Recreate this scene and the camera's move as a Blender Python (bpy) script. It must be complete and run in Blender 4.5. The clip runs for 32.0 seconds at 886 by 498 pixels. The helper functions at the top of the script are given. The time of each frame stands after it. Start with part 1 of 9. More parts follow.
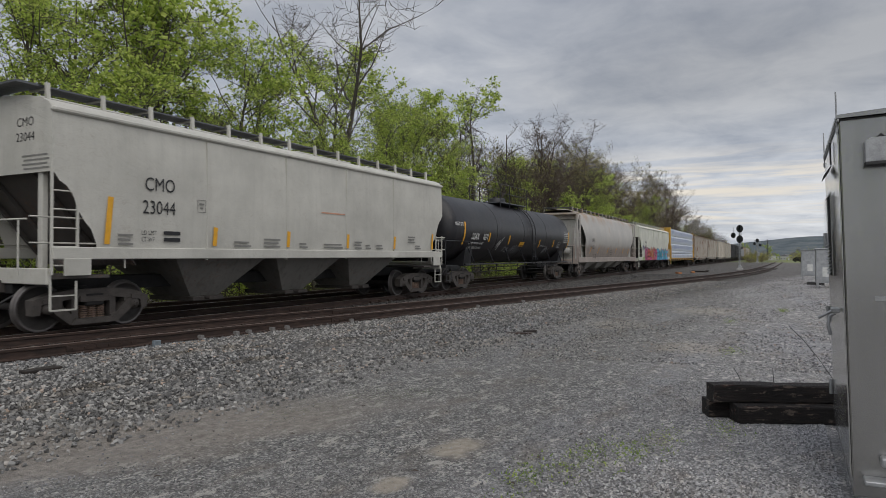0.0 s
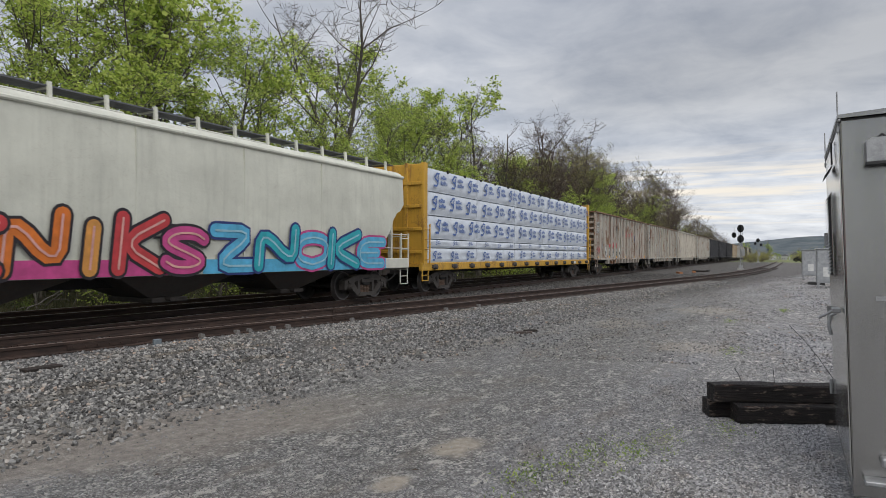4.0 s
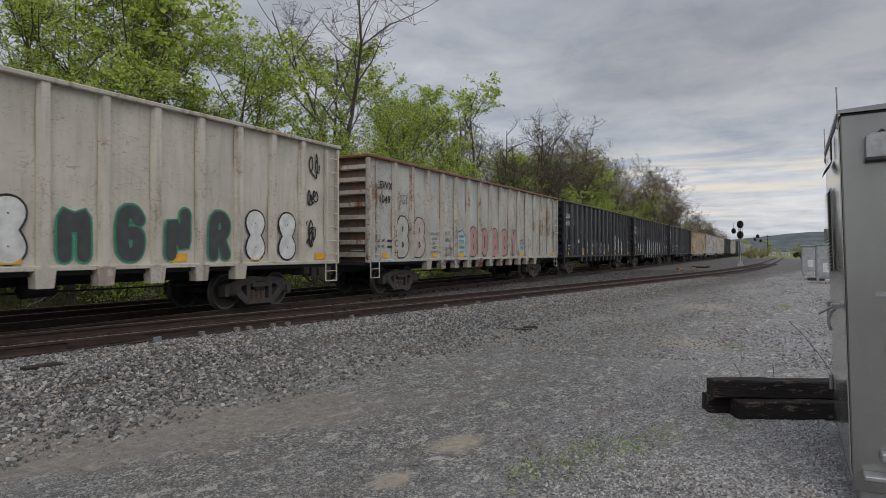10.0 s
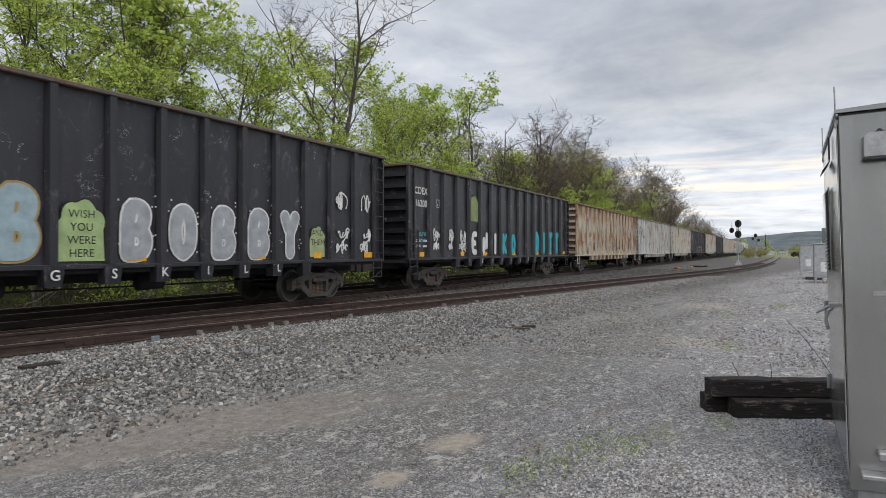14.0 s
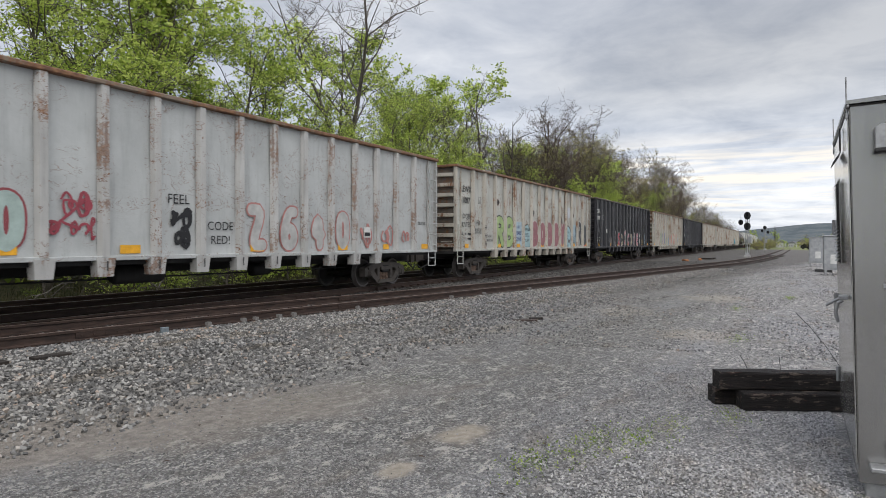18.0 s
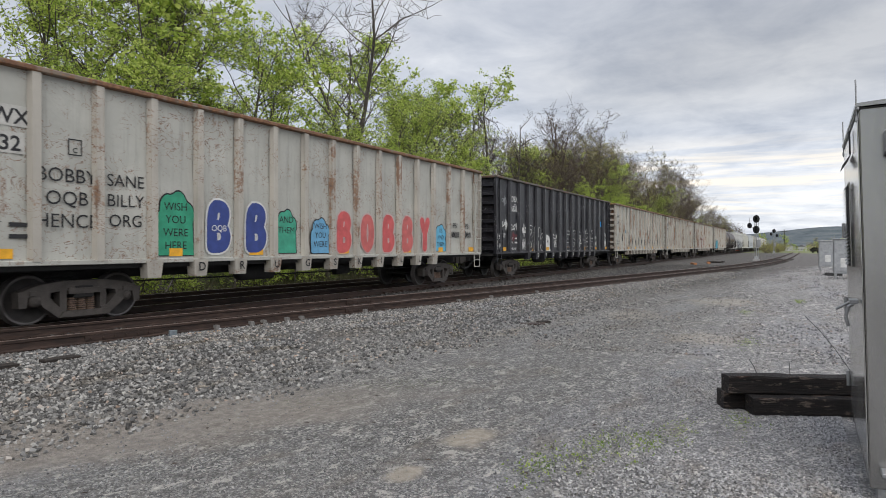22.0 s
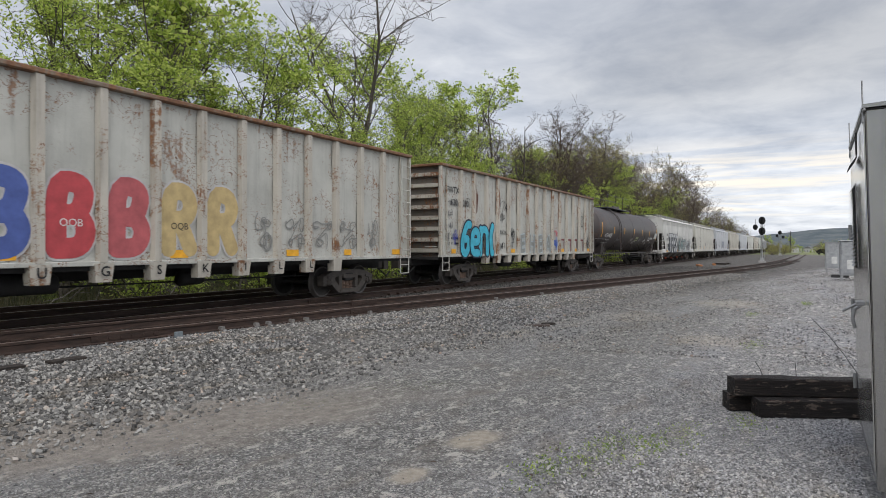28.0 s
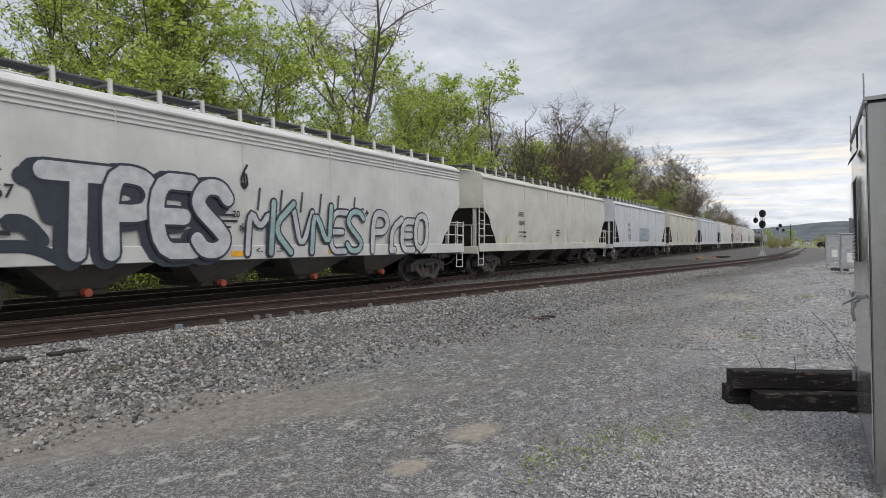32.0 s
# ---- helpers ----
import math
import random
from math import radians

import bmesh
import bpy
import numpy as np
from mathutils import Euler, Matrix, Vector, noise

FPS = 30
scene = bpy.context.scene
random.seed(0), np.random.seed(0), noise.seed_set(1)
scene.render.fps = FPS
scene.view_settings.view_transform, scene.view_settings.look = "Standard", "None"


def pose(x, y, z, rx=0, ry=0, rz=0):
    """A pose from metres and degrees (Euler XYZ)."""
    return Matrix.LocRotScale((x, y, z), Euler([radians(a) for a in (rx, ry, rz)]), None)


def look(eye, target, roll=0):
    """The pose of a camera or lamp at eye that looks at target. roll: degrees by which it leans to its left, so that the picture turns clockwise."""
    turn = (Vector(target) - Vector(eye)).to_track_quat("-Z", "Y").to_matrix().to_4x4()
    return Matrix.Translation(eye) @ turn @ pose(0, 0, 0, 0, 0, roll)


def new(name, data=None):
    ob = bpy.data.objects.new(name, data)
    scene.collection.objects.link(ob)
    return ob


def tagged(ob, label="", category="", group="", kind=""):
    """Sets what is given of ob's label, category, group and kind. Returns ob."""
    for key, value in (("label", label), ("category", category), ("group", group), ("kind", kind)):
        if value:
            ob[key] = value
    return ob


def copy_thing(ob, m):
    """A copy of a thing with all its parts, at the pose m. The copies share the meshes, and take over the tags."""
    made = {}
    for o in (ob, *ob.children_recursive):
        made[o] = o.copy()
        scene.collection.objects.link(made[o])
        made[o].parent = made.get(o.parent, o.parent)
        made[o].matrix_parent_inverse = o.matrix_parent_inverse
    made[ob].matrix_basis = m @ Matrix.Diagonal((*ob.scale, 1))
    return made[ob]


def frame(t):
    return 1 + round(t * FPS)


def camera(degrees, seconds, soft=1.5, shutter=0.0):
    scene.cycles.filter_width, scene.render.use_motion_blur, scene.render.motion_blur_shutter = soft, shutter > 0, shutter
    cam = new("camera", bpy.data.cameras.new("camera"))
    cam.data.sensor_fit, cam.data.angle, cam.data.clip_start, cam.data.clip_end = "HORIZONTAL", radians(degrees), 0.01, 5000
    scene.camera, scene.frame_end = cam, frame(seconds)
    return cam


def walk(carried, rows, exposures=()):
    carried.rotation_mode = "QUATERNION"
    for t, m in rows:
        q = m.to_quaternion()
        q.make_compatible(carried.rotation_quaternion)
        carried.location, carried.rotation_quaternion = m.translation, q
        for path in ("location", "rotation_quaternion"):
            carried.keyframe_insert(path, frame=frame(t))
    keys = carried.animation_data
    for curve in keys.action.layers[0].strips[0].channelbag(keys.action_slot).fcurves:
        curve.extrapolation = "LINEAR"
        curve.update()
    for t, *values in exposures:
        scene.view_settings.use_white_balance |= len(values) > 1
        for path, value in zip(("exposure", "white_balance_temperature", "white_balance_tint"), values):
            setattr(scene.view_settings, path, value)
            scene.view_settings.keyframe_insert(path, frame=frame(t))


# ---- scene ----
# camera: hand-held, standing still on the gravel, turning a little
EYE = Vector((0.0, 0.0, 1.75))
RAIL_Z = 0.28          # top of the rails over the gravel
cam = camera(69.27, 32.0, soft=0.7, shutter=0.06)
CAMERA_ROWS = [  # seconds, heading, tilt, lean in degrees
    (0.0, 27.70, 0.55, -0.09), (0.5, 27.66, 0.56, -0.09), (1.0, 27.71, 0.55, -0.10), (1.5, 27.73, 0.53, -0.12), (2.0, 27.78, 0.57, -0.15),
    (2.5, 27.83, 0.61, -0.18), (3.0, 27.79, 0.61, -0.19), (3.5, 27.75, 0.55, -0.19), (5.5, 27.83, 0.32, -0.17), (6.0, 27.77, 0.30, -0.16),
    (6.5, 27.77, 0.28, -0.13), (7.0, 27.75, 0.23, -0.13), (7.5, 27.73, 0.22, -0.13), (8.0, 27.69, 0.24, -0.12), (8.5, 27.69, 0.23, -0.10),
    (9.0, 27.70, 0.21, -0.07), (9.5, 27.75, 0.19, -0.05), (10.0, 27.73, 0.20, -0.02), (10.5, 27.73, 0.20, -0.01), (11.0, 27.74, 0.27, -0.02),
    (11.5, 27.78, 0.29, -0.02), (12.0, 27.75, 0.36, -0.02), (12.5, 27.72, 0.43, -0.04), (13.0, 27.66, 0.35, -0.03), (13.5, 27.66, 0.24, -0.04),
    (14.0, 27.58, 0.12, -0.05), (14.5, 27.55, 0.01, -0.06), (16.5, 27.68, -0.11, -0.07), (17.0, 27.89, -0.17, -0.06), (17.5, 28.10, -0.40, -0.05),
    (18.0, 28.24, -0.59, -0.07), (18.5, 28.39, -0.54, -0.06), (19.0, 28.50, -0.45, -0.05), (19.5, 28.51, -0.39, -0.06), (20.0, 28.61, -0.30, -0.07),
    (20.5, 28.73, -0.25, -0.06), (21.0, 28.74, -0.29, -0.07), (21.5, 28.79, -0.30, -0.07), (22.0, 28.89, -0.29, -0.07), (22.5, 29.01, -0.22, -0.07),
    (23.0, 29.00, -0.07, -0.07), (23.5, 29.01, 0.00, -0.08), (24.0, 29.09, -0.07, -0.08), (24.5, 29.21, -0.10, -0.07), (25.0, 29.28, -0.11, -0.06),
    (25.5, 29.32, -0.07, -0.06), (27.5, 29.34, -0.11, -0.06), (28.0, 29.31, -0.14, -0.07), (28.5, 29.31, -0.22, -0.09), (29.0, 29.32, -0.32, -0.12),
    (29.5, 29.35, -0.44, -0.14), (30.0, 29.37, -0.53, -0.14), (30.5, 29.37, -0.61, -0.15), (31.0, 29.35, -0.70, -0.14), (31.5, 29.35, -0.76, -0.12),
    (32.0, 29.32, -0.78, -0.12),
]

def aim(heading, tilt, lean):
    way = Vector((math.cos(radians(heading)) * math.cos(radians(tilt)),
                  math.sin(radians(heading)) * math.cos(radians(tilt)), math.sin(radians(tilt))))
    return look(EYE, EYE + way, -lean)


walk(cam, [(t, aim(h, k, r)) for t, h, k, r in CAMERA_ROWS],
     [(0.0, -0.13), (1.0, -0.08), (2.0, -0.17), (3.0, 0.15), (5.5, 0.10), (6.5, 0.02), (7.6, -0.16), (12.2, -0.13), (13.0, 0.34), (17.0, 0.38), (22.0, 0.39), (28.0, 0.34), (32.0, 0.32)])

# ---- sky and light: a bright overcast afternoon ----
world = bpy.data.worlds.new("overcast_sky")
scene.world = world
world.use_nodes = True
wt = world.node_tree
wt.nodes.clear()


def wnode(kind, **sets):
    n = wt.nodes.new(kind)
    for k, v in sets.items():
        n.inputs[k].default_value = v
    return n


def wlink(a, b):
    wt.links.new(a, b)


def wmath(op, a, b=None, c=None):
    n = wt.nodes.new("ShaderNodeMath")
    n.operation = op
    for i, v in enumerate((a, b, c)):
        if v is None:
            continue
        if isinstance(v, (int, float)):
            n.inputs[i].default_value = v
        else:
            wlink(v, n.inputs[i])
    return n.outputs[0]


SUN_ELEVATION, SUN_HEADING = 50.0, -136.0
sky = wt.nodes.new("ShaderNodeTexSky")
sky.sky_type, sky.sun_disc = "NISHITA", False
sky.sun_elevation, sky.sun_rotation = radians(SUN_ELEVATION), radians(90 - SUN_HEADING)
sky_bg = wnode("ShaderNodeBackground", Strength=0.09)
wlink(sky.outputs[0], sky_bg.inputs["Color"])
coord = wt.nodes.new("ShaderNodeTexCoord")
sep = wt.nodes.new("ShaderNodeSeparateXYZ")
wlink(coord.outputs["Generated"], sep.inputs[0])
up = wmath("MAXIMUM", sep.outputs[2], 0.0)
deck = wmath("ADD", up, 0.10)
cx, cy = wmath("DIVIDE", sep.outputs[0], deck), wmath("DIVIDE", sep.outputs[1], deck)
flat = wt.nodes.new("ShaderNodeCombineXYZ")
wlink(cx, flat.inputs[0]), wlink(cy, flat.inputs[1])
big = wnode("ShaderNodeTexNoise", Scale=0.55, Detail=6.0, Roughness=0.52, Distortion=0.5)
wlink(flat.outputs[0], big.inputs["Vector"])
fine = wnode("ShaderNodeTexNoise", Scale=2.6, Detail=6.0, Roughness=0.6, Distortion=0.3)
wlink(flat.outputs[0], fine.inputs["Vector"])
mixed = wmath("ADD", wmath("MULTIPLY", big.outputs["Fac"], 0.6), wmath("MULTIPLY", fine.outputs["Fac"], 0.4))
ramp = wt.nodes.new("ShaderNodeValToRGB")
wlink(mixed, ramp.inputs[0])
els = ramp.color_ramp.elements
els[0].position, els[0].color = 0.36, (0.425, 0.465, 0.55, 1)
els[1].position, els[1].color = 0.64, (0.885, 0.90, 0.935, 1)
mid = els.new(0.50)
mid.color = (0.645, 0.675, 0.74, 1)
# the deck is thin and bright low down, thick and greyer above, and thins again overhead
thick = wt.nodes.new("ShaderNodeMapRange")
thick.interpolation_type = "SMOOTHSTEP"
wlink(up, thick.inputs["Value"])
for key, value in (("From Min", 0.06), ("From Max", 0.33), ("To Min", 1.08), ("To Max", 0.82)):
    thick.inputs[key].default_value = value
overhead = wt.nodes.new("ShaderNodeMapRange")
overhead.interpolation_type = "SMOOTHSTEP"
wlink(up, overhead.inputs["Value"])
for key, value in (("From Min", 0.40), ("From Max", 0.75), ("To Min", 0.0), ("To Max", 0.34)):
    overhead.inputs[key].default_value = value
deck_light = wmath("ADD", thick.outputs["Result"], overhead.outputs["Result"])
heavy_cloud = wt.nodes.new("ShaderNodeMapRange")     # a heavier bank of cloud hangs over the valley
heavy_cloud.interpolation_type = "SMOOTHSTEP"
wlink(wmath("ADD", sep.outputs[0], wmath("MULTIPLY", wmath("SUBTRACT", big.outputs["Fac"], 0.5), 0.12)), heavy_cloud.inputs["Value"])
for key, value in (("From Min", 0.86), ("From Max", 0.985), ("To Min", 0.0), ("To Max", 0.30)):
    heavy_cloud.inputs[key].default_value = value
high = wt.nodes.new("ShaderNodeMapRange")
high.interpolation_type = "SMOOTHSTEP"
wlink(up, high.inputs["Value"])
high.inputs["From Min"].default_value, high.inputs["From Max"].default_value = 0.10, 0.24
deck_light = wmath("MULTIPLY", deck_light, wmath("SUBTRACT", 1.0, wmath("MULTIPLY", heavy_cloud.outputs["Result"], high.outputs["Result"])))
# streaks of thin cloud low over the valley let warm light through
gap = wnode("ShaderNodeTexNoise", Scale=2.4, Detail=5.0, Roughness=0.55, Distortion=0.4)
stretch = wt.nodes.new("ShaderNodeMapping")
stretch.inputs["Scale"].default_value = (1.3, 1.3, 24.0)
wlink(coord.outputs["Generated"], stretch.inputs[0])
wlink(stretch.outputs[0], gap.inputs["Vector"])


def wstep(v, lo, hi):
    n = wt.nodes.new("ShaderNodeMapRange")
    n.interpolation_type = "SMOOTHSTEP"
    wlink(v, n.inputs["Value"])
    n.inputs["From Min"].default_value, n.inputs["From Max"].default_value = lo, hi
    return n.outputs["Result"]


band = wmath("MULTIPLY", wstep(up, 0.030, 0.062), wmath("SUBTRACT", 1.0, wstep(up, 0.10, 0.17)))
gapf = wmath("MULTIPLY", wmath("MULTIPLY", band, wstep(gap.outputs["Fac"], 0.44, 0.60)), wstep(sep.outputs[0], 0.80, 0.97))
lit = wt.nodes.new("ShaderNodeMix")
lit.data_type, lit.blend_type = "RGBA", "MULTIPLY"
lit.inputs["Factor"].default_value = 1.0
wlink(ramp.outputs[0], lit.inputs["A"])
wlink(deck_light, lit.inputs["B"])
warm = wt.nodes.new("ShaderNodeMix")
warm.data_type = "RGBA"
wlink(gapf, warm.inputs["Factor"])
wlink(lit.outputs["Result"], warm.inputs["A"])
warm.inputs["B"].default_value = (0.98, 0.90, 0.79, 1)
cloud_bg = wnode("ShaderNodeBackground", Strength=0.92)
wlink(warm.outputs["Result"], cloud_bg.inputs["Color"])
both = wnode("ShaderNodeMixShader", Fac=0.9)
wlink(sky_bg.outputs[0], both.inputs[1]), wlink(cloud_bg.outputs[0], both.inputs[2])
wout = wt.nodes.new("ShaderNodeOutputWorld")
wlink(both.outputs[0], wout.inputs[0])

sun_data = bpy.data.lights.new("sun", "SUN")
sun_data.energy, sun_data.angle, sun_data.color = 1.5, radians(70), (1.0, 0.96, 0.90)
sun = new("sun", sun_data)
sun_way = Vector((math.cos(radians(SUN_HEADING)) * math.cos(radians(SUN_ELEVATION)),
                  math.sin(radians(SUN_HEADING)) * math.cos(radians(SUN_ELEVATION)), math.sin(radians(SUN_ELEVATION))))
sun.matrix_basis = look(sun_way * 60, (0, 0, 0))


# ---- materials ----
class Nodes:
    """A small helper to wire a procedural material."""

    def __init__(self, name, rough=0.8, metal=0.0):
        self.m = bpy.data.materials.new(name)
        self.m.use_nodes = True
        self.t = self.m.node_tree
        self.b = self.t.nodes["Principled BSDF"]
        self.b.inputs["Roughness"].default_value = rough
        self.b.inputs["Metallic"].default_value = metal
        self.co = self.t.nodes.new("ShaderNodeTexCoord").outputs["Object"]
        self.rand = None

    def put(self, sock, v):
        if isinstance(v, (int, float)):
            sock.default_value = v
        elif isinstance(v, (tuple, list)):
            sock.default_value = (*v, 1) if len(v) == 3 and len(sock.default_value) == 4 else v
        else:
            self.t.links.new(v, sock)

    def node(self, kind, **sets):
        n = self.t.nodes.new(kind)
        for k, v in sets.items():
            self.put(n.inputs[k], v)
        return n

    def random(self):
        if self.rand is None:
            self.rand = self.t.nodes.new("ShaderNodeObjectInfo").outputs["Random"]
        return self.rand

    def shifted(self, scale=(1, 1, 1)):
        """Object coordinates, stretched, and moved by the object's own random number."""
        mp = self.node("ShaderNodeMapping", Vector=self.co, Scale=scale)
        comb = self.node("ShaderNodeCombineXYZ")
        for i, k in enumerate((37.0, 17.0, 23.0)):
            self.put(comb.inputs[i], self.math("MULTIPLY", self.random(), k))
        self.put(mp.inputs["Location"], comb.outputs[0])
        return mp.outputs[0]

    def stretched(self, scale):
        return self.node("ShaderNodeMapping", Vector=self.co, Scale=scale).outputs[0]

    def noise(self, scale, detail=4.0, rough=0.55, vec=None, dist=0.0):
        return self.node("ShaderNodeTexNoise", Scale=scale, Detail=detail, Roughness=rough, Distortion=dist,
                         Vector=vec if vec is not None else self.co).outputs["Fac"]

    def voronoi(self, scale, vec=None, out="Distance"):
        return self.node("ShaderNodeTexVoronoi", Scale=scale, Vector=vec if vec is not None else self.co).outputs[out]

    def math(self, op, a, b=0.0, c=0.0):
        n = self.t.nodes.new("ShaderNodeMath")
        n.operation = op
        self.put(n.inputs[0], a), self.put(n.inputs[1], b), self.put(n.inputs[2], c)
        return n.outputs[0]

    def step(self, v, lo, hi):
        n = self.t.nodes.new("ShaderNodeMapRange")
        n.interpolation_type = "SMOOTHSTEP"
        self.put(n.inputs["Value"], v)
        n.inputs["From Min"].default_value, n.inputs["From Max"].default_value = lo, hi
        return n.outputs["Result"]

    def mix(self, f, a, b, mode="MIX"):
        n = self.t.nodes.new("ShaderNodeMix")
        n.data_type, n.blend_type = "RGBA", mode
        self.put(n.inputs["Factor"], f), self.put(n.inputs["A"], a), self.put(n.inputs["B"], b)
        return n.outputs["Result"]

    def ramp(self, f, *stops):
        n = self.t.nodes.new("ShaderNodeValToRGB")
        self.put(n.inputs[0], f)
        e = n.color_ramp.elements
        e[0].position, e[0].color = stops[0][0], (*stops[0][1], 1)
        e[1].position, e[1].color = stops[-1][0], (*stops[-1][1], 1)
        for pos, col in stops[1:-1]:
            e.new(pos).color = (*col, 1)
        return n.outputs[0]

    def done(self, color, rough=None, bump=None, height=0.02, strength=0.5):
        self.put(self.b.inputs["Base Color"], color)
        if rough is not None:
            self.put(self.b.inputs["Roughness"], rough)
        if bump is not None:
            bn = self.node("ShaderNodeBump", Height=bump, Strength=strength, Distance=height)
            self.put(self.b.inputs["Normal"], bn.outputs[0])
        return self.m


def shade(c, k):
    return tuple(min(1.0, v * k) for v in c)


def plain(name, color, rough=0.7, metal=0.0, var=0.25, scale=3.0, bump=0.002):
    n = Nodes(name, rough, metal)
    a, b = n.noise(scale, 5), n.noise(scale * 9, 3)
    f = n.math("ADD", n.math("MULTIPLY", a, 0.65), n.math("MULTIPLY", b, 0.35))
    col = n.ramp(f, (0.3, shade(color, 1 - var)), (0.7, shade(color, 1 + var)))
    return n.done(col, bump=b, height=bump)


def car_paint(name, color, rust=0.3, rust_low=0.42, grime=0.35, rough=0.62, dark=(0.05, 0.045, 0.04), scuff=0.0):
    """Weathered wagon paint: streaks running down, rust patches, grime and chips."""
    n = Nodes(name, rough)
    vec = n.shifted()
    streak = n.noise(1.0, 6, 0.62, n.shifted((6.5, 6.5, 0.45)))
    blotch = n.noise(0.7, 6, 0.65, vec, 0.8)
    speck = n.noise(14.0, 5, 0.65, vec)
    base = n.ramp(n.noise(0.9, 4, 0.6, vec), (0.3, shade(color, 0.84)), (0.7, shade(color, 1.10)))
    base = n.mix(n.math("MULTIPLY", n.step(streak, 0.46, 0.74), grime), base, n.ramp(speck, (0.3, dark), (0.8, shade(color, 0.6))))
    rust_col = n.ramp(speck, (0.3, (0.060, 0.024, 0.012)), (0.5, (0.16, 0.065, 0.026)), (0.72, (0.30, 0.15, 0.065)))
    rf = n.math("ADD", n.math("MULTIPLY", streak, 0.36), n.math("MULTIPLY", blotch, 0.64))
    rf = n.math("ADD", rf, n.math("MULTIPLY", n.math("SUBTRACT", speck, 0.5), 0.3))
    mask = n.step(rf, 0.92 - rust_low, 1.0 - rust_low)
    base = n.mix(n.math("MULTIPLY", mask, rust), base, rust_col)
    # thin scratches and scrapes, and chips where the rust comes through
    wavy = n.math("ABSOLUTE", n.math("SUBTRACT", n.noise(2.2, 3, 0.6, n.shifted((1.0, 1.0, 1.5)), 1.5), 0.5))
    scratch = n.math("MULTIPLY", n.math("SUBTRACT", 1.0, n.step(wavy, 0.002, 0.014)), n.step(blotch, 0.44, 0.54))
    base = n.mix(n.math("MULTIPLY", scratch, min(1.0, rust * 1.4)), base, rust_col)
    chip = n.step(n.noise(6.0, 6, 0.75, n.shifted((1.0, 1.0, 0.6))), 0.66, 0.69)
    base = n.mix(n.math("MULTIPLY", chip, min(1.0, rust * 1.3)), base, rust_col)
    if scuff:                                   # pale scuffs, dust and runs on dark paint
        rub = n.math("MULTIPLY", n.step(n.noise(2.6, 7, 0.72, n.shifted((1.0, 1.0, 0.55)), 0.7), 0.55, 0.70), scuff)
        base = n.mix(rub, base, n.ramp(speck, (0.35, (0.06, 0.06, 0.072)), (0.75, (0.19, 0.19, 0.205))))
        mark = n.math("MULTIPLY", n.math("SUBTRACT", 1.0, n.step(wavy, 0.001, 0.006)), n.step(n.noise(1.6, 3, 0.5, vec), 0.60, 0.66))
        base = n.mix(mark, base, (0.38, 0.38, 0.39))
    return n.done(base, bump=n.math("ADD", n.math("MULTIPLY", blotch, 1.0), n.math("MULTIPLY", speck, 0.15)), height=0.045, strength=0.5)


